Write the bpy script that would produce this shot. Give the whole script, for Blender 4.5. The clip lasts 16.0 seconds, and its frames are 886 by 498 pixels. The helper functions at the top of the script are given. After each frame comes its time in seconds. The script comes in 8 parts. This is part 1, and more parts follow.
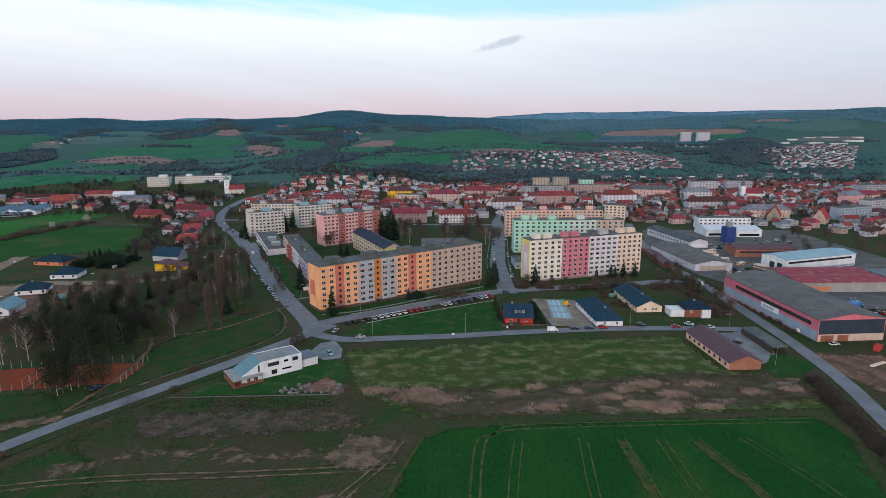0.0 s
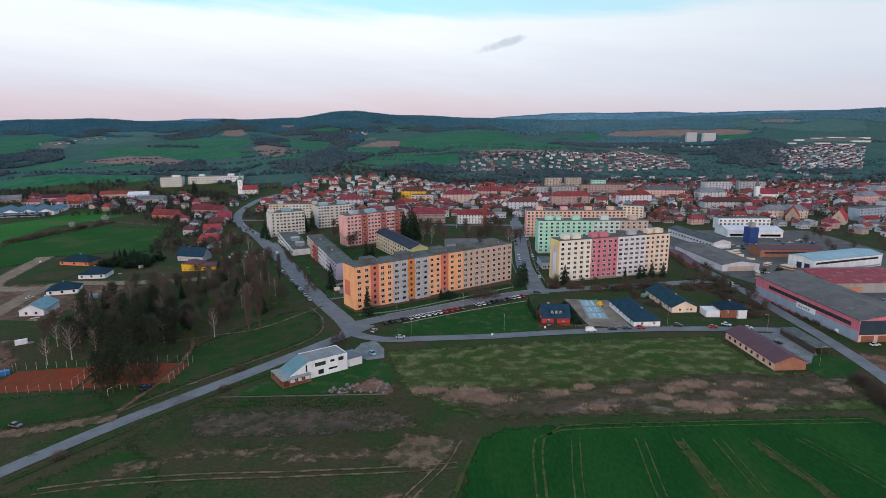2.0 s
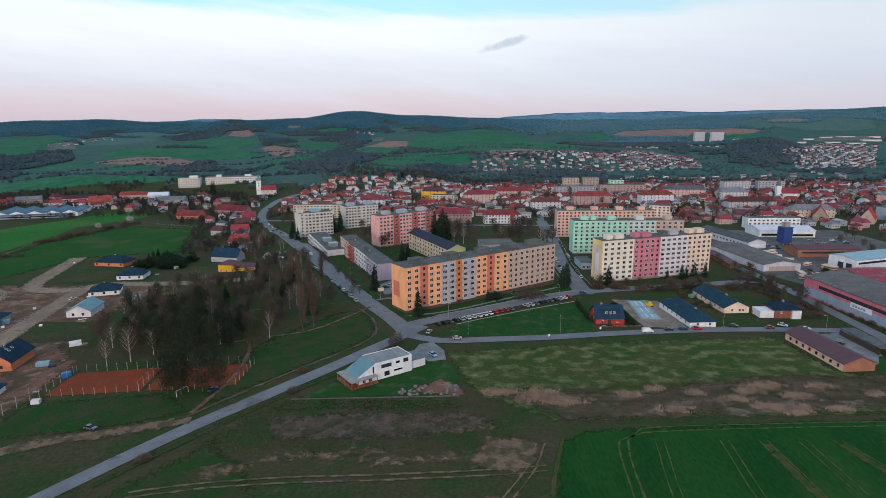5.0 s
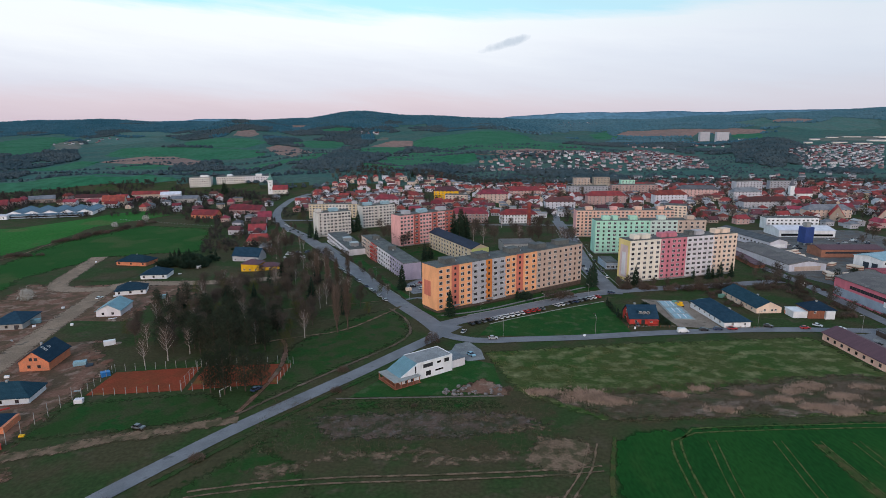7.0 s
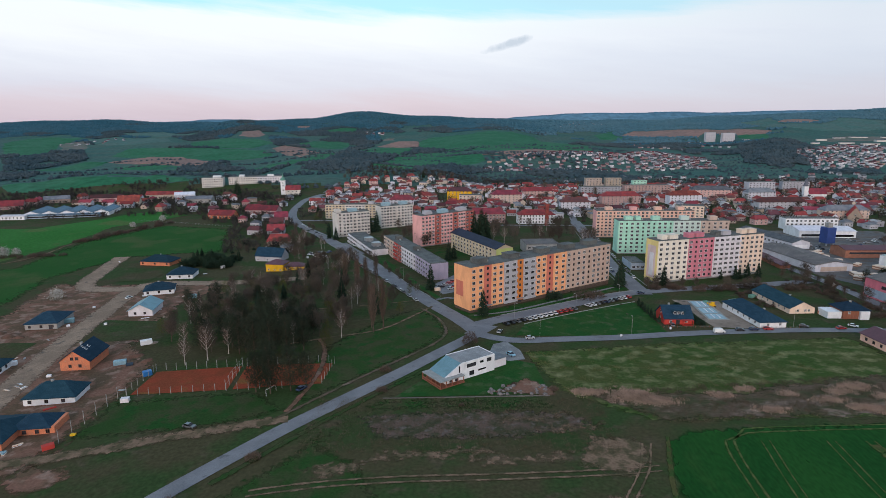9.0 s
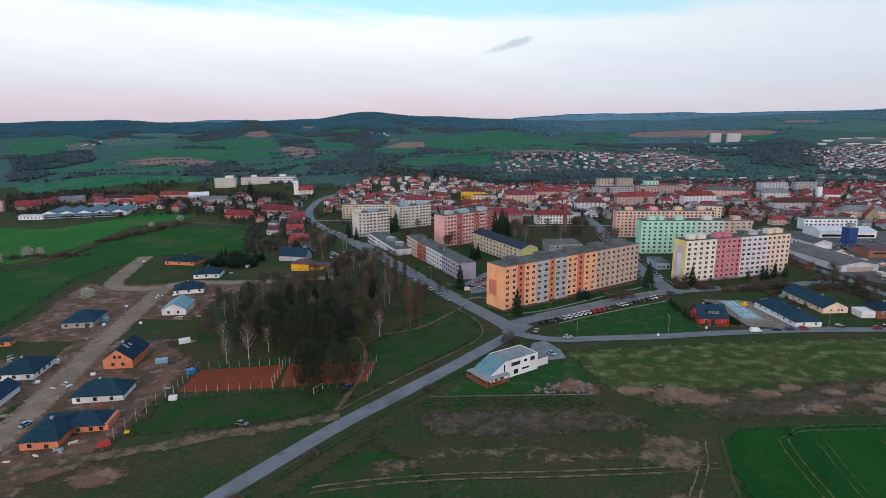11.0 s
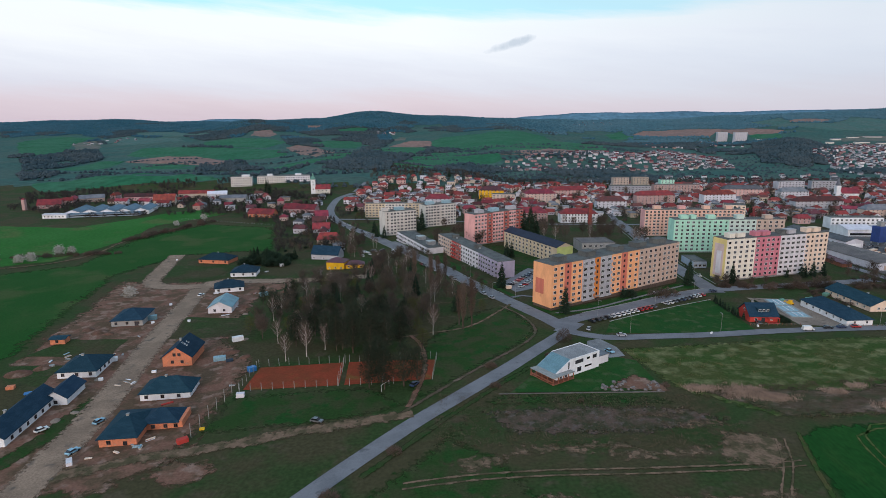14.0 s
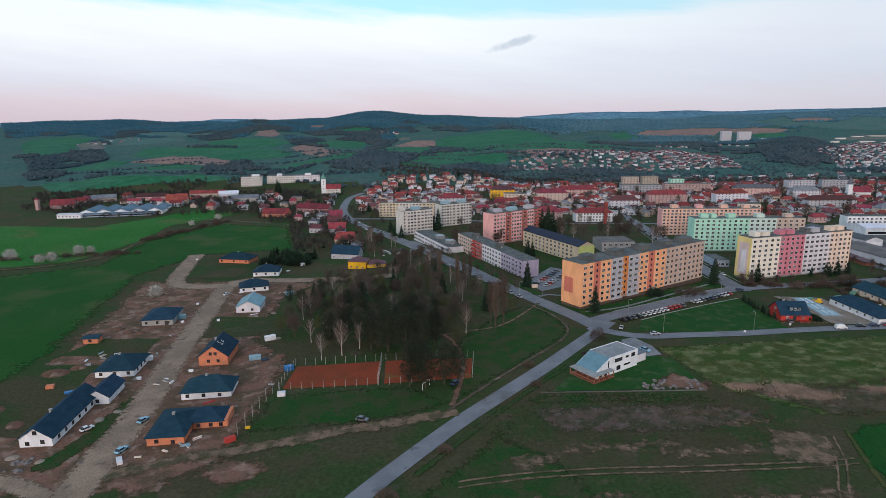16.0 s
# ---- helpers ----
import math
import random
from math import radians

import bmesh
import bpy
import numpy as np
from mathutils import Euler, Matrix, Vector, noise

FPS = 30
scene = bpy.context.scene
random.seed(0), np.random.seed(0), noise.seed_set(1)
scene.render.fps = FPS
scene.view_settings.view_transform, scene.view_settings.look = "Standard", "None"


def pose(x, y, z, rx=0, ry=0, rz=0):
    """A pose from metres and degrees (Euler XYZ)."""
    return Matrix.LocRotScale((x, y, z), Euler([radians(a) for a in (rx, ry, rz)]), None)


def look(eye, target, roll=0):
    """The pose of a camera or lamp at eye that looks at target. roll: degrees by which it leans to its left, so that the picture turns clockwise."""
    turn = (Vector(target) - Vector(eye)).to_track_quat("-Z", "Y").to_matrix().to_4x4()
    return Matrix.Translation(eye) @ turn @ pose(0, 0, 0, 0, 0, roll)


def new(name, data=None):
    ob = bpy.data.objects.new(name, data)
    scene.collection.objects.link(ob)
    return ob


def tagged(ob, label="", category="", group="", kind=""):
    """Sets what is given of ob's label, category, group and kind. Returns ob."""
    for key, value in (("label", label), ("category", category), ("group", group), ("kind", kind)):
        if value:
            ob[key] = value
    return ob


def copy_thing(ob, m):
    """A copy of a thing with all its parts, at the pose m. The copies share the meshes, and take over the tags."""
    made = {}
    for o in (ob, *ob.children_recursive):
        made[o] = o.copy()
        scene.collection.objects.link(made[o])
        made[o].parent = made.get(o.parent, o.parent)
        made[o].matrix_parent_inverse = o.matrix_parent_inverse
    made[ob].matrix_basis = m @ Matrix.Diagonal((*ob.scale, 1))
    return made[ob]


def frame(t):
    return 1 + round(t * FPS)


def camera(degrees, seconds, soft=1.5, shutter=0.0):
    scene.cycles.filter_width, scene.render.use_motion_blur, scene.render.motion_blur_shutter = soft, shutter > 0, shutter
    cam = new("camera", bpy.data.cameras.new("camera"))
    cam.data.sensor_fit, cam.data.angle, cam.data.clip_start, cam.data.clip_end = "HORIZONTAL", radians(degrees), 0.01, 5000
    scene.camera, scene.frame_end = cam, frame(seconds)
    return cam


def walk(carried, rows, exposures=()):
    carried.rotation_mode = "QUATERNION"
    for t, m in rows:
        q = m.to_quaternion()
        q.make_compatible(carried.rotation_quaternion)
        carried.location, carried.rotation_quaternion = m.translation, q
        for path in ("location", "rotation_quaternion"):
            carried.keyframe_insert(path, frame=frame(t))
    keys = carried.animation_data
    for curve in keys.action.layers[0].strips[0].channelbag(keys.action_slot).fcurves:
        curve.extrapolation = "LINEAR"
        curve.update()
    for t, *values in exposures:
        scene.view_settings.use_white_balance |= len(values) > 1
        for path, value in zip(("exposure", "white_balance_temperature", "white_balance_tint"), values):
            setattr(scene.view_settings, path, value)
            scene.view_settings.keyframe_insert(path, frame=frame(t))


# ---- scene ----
import collections

cam = camera(73.7, 16.0, soft=0.8)
PATH = [
    (0, (0.025, 0.026, 96.985), (0.021, 1.98, 96.56), -0.0),
    (0.5, (-4.15, -0.124, 96.995), (-4.155, 1.83, 96.57), -0.1),
    (1, (-8.441, -0.304, 97.019), (-8.449, 1.65, 96.594), -0.1),
    (1.5, (-12.845, -0.49, 97.067), (-12.854, 1.465, 96.643), -0.0),
    (2, (-17.272, -0.58, 97.071), (-17.282, 1.375, 96.647), 0.0),
    (2.5, (-21.714, -0.445, 97.037), (-21.726, 1.51, 96.613), -0.0),
    (3, (-25.969, -0.149, 96.987), (-25.984, 1.805, 96.562), -0.0),
    (3.5, (-29.998, 0.158, 96.973), (-30.013, 2.113, 96.549), -0.1),
    (4, (-34.042, 0.458, 96.966), (-34.058, 2.413, 96.542), -0.1),
    (6.5, (-53.681, 1.454, 96.744), (-53.703, 3.409, 96.321), -0.2),
    (7, (-57.567, 1.425, 96.691), (-57.59, 3.379, 96.267), -0.1),
    (7.5, (-61.412, 1.324, 96.657), (-61.437, 3.279, 96.233), -0.1),
    (8, (-65.405, 1.209, 96.632), (-65.431, 3.164, 96.209), -0.2),
    (8.5, (-69.443, 1.091, 96.573), (-69.472, 3.046, 96.151), -0.2),
    (9, (-73.438, 0.881, 96.499), (-73.468, 2.835, 96.077), -0.1),
    (11.5, (-94.022, -0.868, 96.141), (-94.059, 1.087, 95.721), -0.1),
    (12, (-98.096, -1.118, 96.115), (-98.134, 0.837, 95.693), -0.1),
    (12.5, (-102.091, -1.349, 96.082), (-102.131, 0.606, 95.659), -0.1),
    (13, (-106.036, -1.515, 96.037), (-106.076, 0.44, 95.614), -0.1),
    (13.5, (-110.047, -1.655, 96.004), (-110.087, 0.3, 95.581), -0.1),
    (14, (-114.084, -1.82, 95.966), (-114.124, 0.134, 95.543), -0.1),
    (14.5, (-117.965, -1.947, 95.915), (-118.005, 0.008, 95.492), -0.1),
    (15, (-121.762, -2.042, 95.844), (-121.803, -0.088, 95.42), -0.1),
    (15.5, (-125.391, -2.133, 95.744), (-125.433, -0.179, 95.319), -0.1),
    (16, (-128.869, -2.28, 95.657), (-128.912, -0.326, 95.233), -0.2),
]
walk(cam, [(t, look(eye, target, roll)) for t, eye, target, roll in PATH])

# ---- world, sun and exposure ----
SUN_ELEV, SUN_AZ = radians(14), radians(192)


def make_world():
    w = bpy.data.worlds.new("evening_sky")
    scene.world = w
    w.use_nodes = True
    nt = w.node_tree
    nt.nodes.clear()
    N, L = nt.nodes.new, nt.links.new

    def val(op, a, b=None, c=None):
        n = N("ShaderNodeMath")
        n.operation = op
        for i, v in enumerate((a, b, c)):
            if v is None:
                continue
            if isinstance(v, (int, float)):
                n.inputs[i].default_value = v
            else:
                L(v, n.inputs[i])
        return n.outputs[0]

    def mixc(f, a, b):
        n = N("ShaderNodeMix")
        n.data_type = "RGBA"
        for s, v in ((n.inputs[0], f), (n.inputs[6], a), (n.inputs[7], b)):
            if isinstance(v, (int, float)):
                s.default_value = v
            elif isinstance(v, tuple):
                s.default_value = (*v, 1)
            else:
                L(v, s)
        return n.outputs[2]

    def ramp(fac, stops):
        n = N("ShaderNodeValToRGB")
        e = n.color_ramp.elements
        while len(e) < len(stops):
            e.new(0.5)
        for el, (p, c) in zip(e, stops):
            el.position, el.color = p, (*c, 1)
        L(fac, n.inputs[0])
        return n.outputs[0]

    tc = N("ShaderNodeTexCoord")
    sep = N("ShaderNodeSeparateXYZ")
    L(tc.outputs["Generated"], sep.inputs[0])
    x, y, z = sep.outputs
    az = val("ARCTAN2", x, y)
    # streaky high cloud: noise stretched along the horizon
    comb = N("ShaderNodeCombineXYZ")
    L(val("MULTIPLY", az, 1.1), comb.inputs[0])
    L(val("MULTIPLY_ADD", z, 9.0, val("MULTIPLY", az, 0.9)), comb.inputs[1])
    streak = N("ShaderNodeTexNoise")
    streak.inputs["Scale"].default_value = 1.6
    streak.inputs["Detail"].default_value = 7
    streak.inputs["Roughness"].default_value = 0.62
    L(comb.outputs[0], streak.inputs["Vector"])
    lift = val("MULTIPLY_ADD", val("SUBTRACT", streak.outputs[0], 0.5), 0.10, z)
    deck = ramp(lift, [(0.0, (0.72, 0.61, 0.71)), (0.022, (0.77, 0.67, 0.77)), (0.055, (0.79, 0.80, 0.93)),
                       (0.09, (0.88, 0.91, 1.02)), (0.125, (1.02, 1.05, 1.11)), (0.148, (1.03, 1.09, 1.12)), (0.172, (0.55, 0.98, 1.12)),
                       (0.30, (0.48, 0.76, 0.98)), (1.0, (0.42, 0.60, 0.84))])
    # the east of the sky is cooler than the west
    cool = val("MULTIPLY", ramp(val("MULTIPLY_ADD", az, 0.8, 0.5), [(0.45, (0, 0, 0)), (0.95, (1, 1, 1))]), 0.55)
    deck = mixc(cool, deck, (0.60, 0.66, 0.80))
    sky = N("ShaderNodeTexSky")
    sky.sky_type = "NISHITA"
    sky.sun_disc = False
    sky.sun_elevation, sky.sun_rotation = SUN_ELEV, SUN_AZ
    clear = N("ShaderNodeVectorMath")
    clear.operation = "SCALE"
    L(sky.outputs[0], clear.inputs[0])
    clear.inputs["Scale"].default_value = 0.10
    col = mixc(0.88, clear.outputs[0], deck)
    # one small ragged cloud
    wob = N("ShaderNodeTexNoise")
    wob.inputs["Scale"].default_value = 55
    wob.inputs["Detail"].default_value = 4
    L(tc.outputs["Generated"], wob.inputs["Vector"])
    du, dv = val("SUBTRACT", az, 0.089), val("SUBTRACT", z, 0.1195)
    tilted = val("SUBTRACT", dv, val("MULTIPLY", du, 0.27))
    d = val("ADD", val("POWER", val("DIVIDE", du, 0.043), 2.0), val("POWER", val("DIVIDE", tilted, 0.0075), 2.0))
    d = val("ADD", d, val("MULTIPLY", val("SUBTRACT", wob.outputs[0], 0.5), 2.6))
    puff = ramp(d, [(0.05, (0.48, 0.48, 0.48)), (1.0, (0, 0, 0))])
    col = mixc(puff, col, (0.34, 0.45, 0.58))
    bg = N("ShaderNodeBackground")
    bg.inputs[1].default_value = 1.0
    L(col, bg.inputs[0])
    out = N("ShaderNodeOutputWorld")
    L(bg.outputs[0], out.inputs[0])


make_world()
sun = new("sun", bpy.data.lights.new("sun", "SUN"))
sun.data.energy, sun.data.angle, sun.data.color = 1.9, radians(30), (1.0, 0.80, 0.70)
sun.matrix_world = look((0, 0, 0), (-math.sin(SUN_AZ) * math.cos(SUN_ELEV), -math.cos(SUN_AZ) * math.cos(SUN_ELEV), -math.sin(SUN_ELEV)))
scene.view_settings.exposure = 0.0

# ---- materials ----
def mat(name, c, c2=None, size=6.0, fine=0.6, rough=0.85, bump=0.15, metal=0.0, lo=0.42, hi=0.58, vary=0.0, c3=None, size3=2.0, lo3=0.55, hi3=0.65, stretch=(1, 1, 1), grain=0.35, depth=0.05, gloss=None, soft_edge=False):
    """Two colours by a coarse noise, a third in patches, and a fine grain with relief."""
    m = bpy.data.materials.new(name)
    m.use_nodes = True
    nt = m.node_tree
    N, L = nt.nodes.new, nt.links.new
    b = nt.nodes["Principled BSDF"]
    b.inputs["Roughness"].default_value, b.inputs["Metallic"].default_value = rough, metal
    b.inputs["Specular IOR Level"].default_value = gloss if gloss is not None else (0.05 if rough >= 0.95 else 0.25 if rough >= 0.8 else 0.5)
    tc, mp = N("ShaderNodeTexCoord"), N("ShaderNodeMapping")
    mp.inputs["Scale"].default_value = stretch
    L(tc.outputs["Object"], mp.inputs[0])

    def noise_of(s, detail=4.0):
        n = N("ShaderNodeTexNoise")
        n.inputs["Scale"].default_value, n.inputs["Detail"].default_value = 1 / s, detail
        L(mp.outputs[0], n.inputs["Vector"])
        return n.outputs[0]

    def mixed(f, a, bb, how="MIX"):
        n = N("ShaderNodeMix")
        n.data_type, n.blend_type = "RGBA", how
        for s, v in ((n.inputs[0], f), (n.inputs[6], a), (n.inputs[7], bb)):
            if isinstance(v, (int, float)):
                s.default_value = v
            elif isinstance(v, tuple):
                s.default_value = (*v, 1)
            else:
                L(v, s)
        return n.outputs[2]

    def span(f, a, bb):
        n = N("ShaderNodeMapRange")
        n.inputs[1].default_value, n.inputs[2].default_value = a, bb
        L(f, n.inputs[0])
        return n.outputs[0]

    c2 = c2 or tuple(v * 0.82 for v in c)
    col = mixed(span(noise_of(size), lo, hi), c, c2)
    if c3:
        col = mixed(span(noise_of(size3, 6.0), lo3, hi3), col, c3)
    g = noise_of(fine, 5.0)
    col = mixed(grain, col, mixed(1.0, col, mixed(span(g, 0.3, 0.7), (0.35, 0.35, 0.35), (1.65, 1.65, 1.65)), "MULTIPLY"))
    if vary:
        oi = N("ShaderNodeObjectInfo")
        v = N("ShaderNodeMapRange")
        v.inputs[3].default_value, v.inputs[4].default_value = 1 - vary, 1 + vary
        L(oi.outputs["Random"], v.inputs[0])
        hs = N("ShaderNodeHueSaturation")
        L(v.outputs[0], hs.inputs["Value"])
        h = N("ShaderNodeMapRange")
        h.inputs[3].default_value, h.inputs[4].default_value = 0.5 - vary * 0.06, 0.5 + vary * 0.06
        fr = N("ShaderNodeMath")
        fr.operation = "FRACT"
        m7 = N("ShaderNodeMath")
        m7.operation = "MULTIPLY"
        m7.inputs[1].default_value = 7.3
        L(oi.outputs["Random"], m7.inputs[0])
        L(m7.outputs[0], fr.inputs[0])
        L(fr.outputs[0], h.inputs[0])
        L(h.outputs[0], hs.inputs["Hue"])
        L(col, hs.inputs["Color"])
        col = hs.outputs[0]
    L(col, b.inputs["Base Color"])
    if bump:
        bm_ = N("ShaderNodeBump")
        bm_.inputs["Strength"].default_value, bm_.inputs["Distance"].default_value = bump, depth
        L(g, bm_.inputs["Height"])
        L(bm_.outputs[0], b.inputs["Normal"])
    if soft_edge:  # ragged cover: it thins out towards its outline
        at = N("ShaderNodeAttribute")
        at.attribute_name = "edge"
        rag = N("ShaderNodeMath")
        rag.operation = "MULTIPLY_ADD"
        L(noise_of(fine * 2.6, 6.0), rag.inputs[0])
        rag.inputs[1].default_value = 1.7
        L(at.outputs["Fac"], rag.inputs[2])
        L(span(rag.outputs[0], 1.0, 1.45), b.inputs["Alpha"])
    return m


M = {}
# ground covers
M["land"] = mat("dull_grassland", (0.034, 0.058, 0.020), (0.060, 0.054, 0.028), 24, 1.2, 0.95, 0.5, c3=(0.075, 0.062, 0.038), size3=9, lo3=0.58, hi3=0.7, depth=0.3)
M["crop"] = mat("young_winter_crop", (0.009, 0.052, 0.011), (0.013, 0.064, 0.013), 22, 0.9, 0.95, 0.4, stretch=(1, 0.35, 1), depth=0.2, grain=0.3)
M["lawn"] = mat("mown_lawn", (0.016, 0.068, 0.016), (0.026, 0.070, 0.018), 9, 0.7, 0.95, 0.3, c3=(0.055, 0.085, 0.035), size3=6, depth=0.1)
M["worn_lawn"] = mat("worn_brownish_lawn", (0.020, 0.046, 0.014), (0.050, 0.040, 0.022), 9, 0.7, 0.95, 0.3, c3=(0.016, 0.06, 0.014), size3=7, depth=0.1)
M["meadow"] = mat("rough_meadow_grass", (0.028, 0.062, 0.016), (0.045, 0.064, 0.020), 16, 0.9, 0.95, 0.6, c3=(0.15, 0.15, 0.075), size3=6.5, lo3=0.56, hi3=0.66, stretch=(0.6, 1, 1), depth=0.3)
M["reed"] = mat("dead_brown_weeds", (0.08, 0.068, 0.045), (0.05, 0.06, 0.032), 9, 0.8, 0.95, 0.8, c3=(0.20, 0.145, 0.115), size3=7, lo3=0.55, hi3=0.66, stretch=(0.55, 1, 1), depth=0.5)
M["plough"] = mat("rough_turned_soil", (0.065, 0.055, 0.05), (0.04, 0.05, 0.032), 6, 0.7, 0.95, 0.9, c3=(0.11, 0.095, 0.085), size3=2.5, depth=0.5)
M["dirt"] = mat("brown_building_dirt", (0.150, 0.078, 0.056), (0.095, 0.060, 0.040), 8, 0.9, 0.95, 0.6, c3=(0.19, 0.125, 0.10), size3=5, depth=0.25)
M["track"] = mat("pale_dry_earth_track", (0.15, 0.12, 0.085), (0.085, 0.078, 0.05), 5, 0.8, 0.95, 0.5, depth=0.2)
M["gravel"] = mat("grey_brown_gravel", (0.27, 0.215, 0.175), (0.21, 0.165, 0.135), 10, 0.5, 0.95, 0.5, c3=(0.12, 0.10, 0.085), size3=4, lo3=0.6, hi3=0.7)
M["asphalt"] = mat("worn_grey_asphalt", (0.19, 0.19, 0.205), (0.155, 0.155, 0.168), 9, 0.4, 0.9, 0.15, c3=(0.12, 0.12, 0.13), size3=3.5, lo3=0.62, hi3=0.7, grain=0.2)
M["yard"] = mat("dark_oily_yard", (0.095, 0.092, 0.095), (0.13, 0.12, 0.115), 12, 0.6, 0.9, 0.3, c3=(0.10, 0.075, 0.06), size3=7, lo3=0.52, hi3=0.62)
M["paving"] = mat("grey_concrete_paving", (0.22, 0.22, 0.22), (0.17, 0.17, 0.175), 5, 0.5, 0.9, 0.2)
M["clay"] = mat("red_clay_court", (0.235, 0.050, 0.026), (0.19, 0.05, 0.025), 7, 0.6, 0.95, 0.15, c3=(0.17, 0.085, 0.03), size3=9, lo3=0.56, hi3=0.7)
M["field_near"] = mat("bright_green_field", (0.026, 0.125, 0.022), (0.034, 0.135, 0.028), 60, 2.5, 0.95, 0.2, c3=(0.07, 0.12, 0.035), size3=40)
# next three greens are shifted towards blue to imitate haze over distance
M["field_green"] = mat("hazed_green_field", (0.026, 0.120, 0.062), (0.040, 0.132, 0.076), 120, 14, 0.95, 0.0)
M["field_dull"] = mat("hazed_dull_green_field", (0.042, 0.104, 0.092), (0.060, 0.106, 0.092), 150, 14, 0.95, 0.0)
M["field_dull2"] = mat("hazed_dull_meadow", (0.062, 0.132, 0.118), (0.078, 0.130, 0.118), 90, 14, 0.95, 0.0)
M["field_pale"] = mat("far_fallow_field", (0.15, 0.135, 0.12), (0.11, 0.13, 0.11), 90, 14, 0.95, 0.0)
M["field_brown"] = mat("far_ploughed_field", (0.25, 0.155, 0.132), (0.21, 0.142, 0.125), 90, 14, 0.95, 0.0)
# conifer green turned blue: the haze of distance is put into the colour
M["wood_far"] = mat("hazed_far_conifer", (0.030, 0.092, 0.128), (0.042, 0.102, 0.136), 160, 20, 1.0, 0.0)
# last ridge: its pale blue is haze painted as base colour
M["ridge_far"] = mat("hazed_far_ridge", (0.10, 0.20, 0.27), (0.085, 0.175, 0.24), 300, 40, 1.0, 0.0)
# the same woods again, lighter, with more haze in the colour
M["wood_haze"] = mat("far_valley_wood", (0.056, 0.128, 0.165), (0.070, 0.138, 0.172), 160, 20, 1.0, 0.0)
# leafless woods, also tinted blue-grey in place of haze
M["wood_bare"] = mat("hazed_leafless_wood", (0.040, 0.066, 0.080), (0.056, 0.076, 0.086), 140, 15, 1.0, 0.0)
# the same covers with ragged outlines
M["crop_soft"] = mat("young_crop_ragged", (0.010, 0.058, 0.012), (0.015, 0.070, 0.014), 22, 0.9, 0.95, 0.4, c3=(0.03, 0.075, 0.018), size3=30, stretch=(1, 0.35, 1), depth=0.2, grain=0.3, soft_edge=True)
M["west_crop_soft"] = mat("western_crop_ragged", (0.016, 0.073, 0.014), (0.023, 0.077, 0.017), 26, 0.9, 0.95, 0.4, c3=(0.050, 0.082, 0.026), size3=34, depth=0.2, grain=0.3, soft_edge=True)
M["lawn_soft"] = mat("mown_lawn_ragged", (0.016, 0.068, 0.016), (0.026, 0.070, 0.018), 9, 0.7, 0.95, 0.3, c3=(0.055, 0.085, 0.035), size3=6, depth=0.1, soft_edge=True)
M["worn_soft"] = mat("worn_lawn_ragged", (0.024, 0.056, 0.015), (0.046, 0.054, 0.024), 9, 0.7, 0.95, 0.3, c3=(0.016, 0.06, 0.014), size3=7, depth=0.1, soft_edge=True)
M["meadow_soft"] = mat("rough_meadow_ragged", (0.040, 0.072, 0.018), (0.060, 0.074, 0.024), 16, 0.9, 0.95, 0.6, c3=(0.18, 0.175, 0.085), size3=5.5, lo3=0.48, hi3=0.72, stretch=(0.8, 1, 1), depth=0.3, soft_edge=True)
M["reed_soft"] = mat("dead_weeds_ragged", (0.115, 0.082, 0.060), (0.060, 0.062, 0.032), 9, 0.8, 0.95, 0.8, c3=(0.20, 0.145, 0.115), size3=7, lo3=0.55, hi3=0.66, stretch=(0.55, 1, 1), depth=0.5, soft_edge=True)
M["plough_soft"] = mat("turned_soil_ragged", (0.120, 0.082, 0.066), (0.050, 0.054, 0.030), 5, 0.7, 0.95, 0.9, c3=(0.13, 0.105, 0.092), size3=2.2, depth=0.5, soft_edge=True)
M["dirt_soft"] = mat("building_dirt_ragged", (0.190, 0.100, 0.072), (0.110, 0.072, 0.046), 8, 0.9, 0.95, 0.6, c3=(0.24, 0.155, 0.12), size3=5, depth=0.25, soft_edge=True)
M["track_soft"] = mat("dry_earth_ragged", (0.19, 0.125, 0.085), (0.085, 0.070, 0.040), 4, 0.8, 0.95, 0.5, depth=0.2, soft_edge=True)
M["thin_soft"] = mat("failed_crop_ragged", (0.075, 0.072, 0.028), (0.035, 0.066, 0.018), 4, 0.6, 0.95, 0.3, soft_edge=True)
M["tuft_soft"] = mat("thin_crop_ragged", (0.085, 0.10, 0.035), (0.04, 0.075, 0.02), 3, 0.6, 0.95, 0.3, soft_edge=True)
M["gravel_soft"] = mat("gravel_ragged", (0.29, 0.205, 0.150), (0.225, 0.160, 0.118), 10, 0.5, 0.95, 0.5, c3=(0.14, 0.11, 0.09), size3=4, lo3=0.6, hi3=0.7, soft_edge=True)
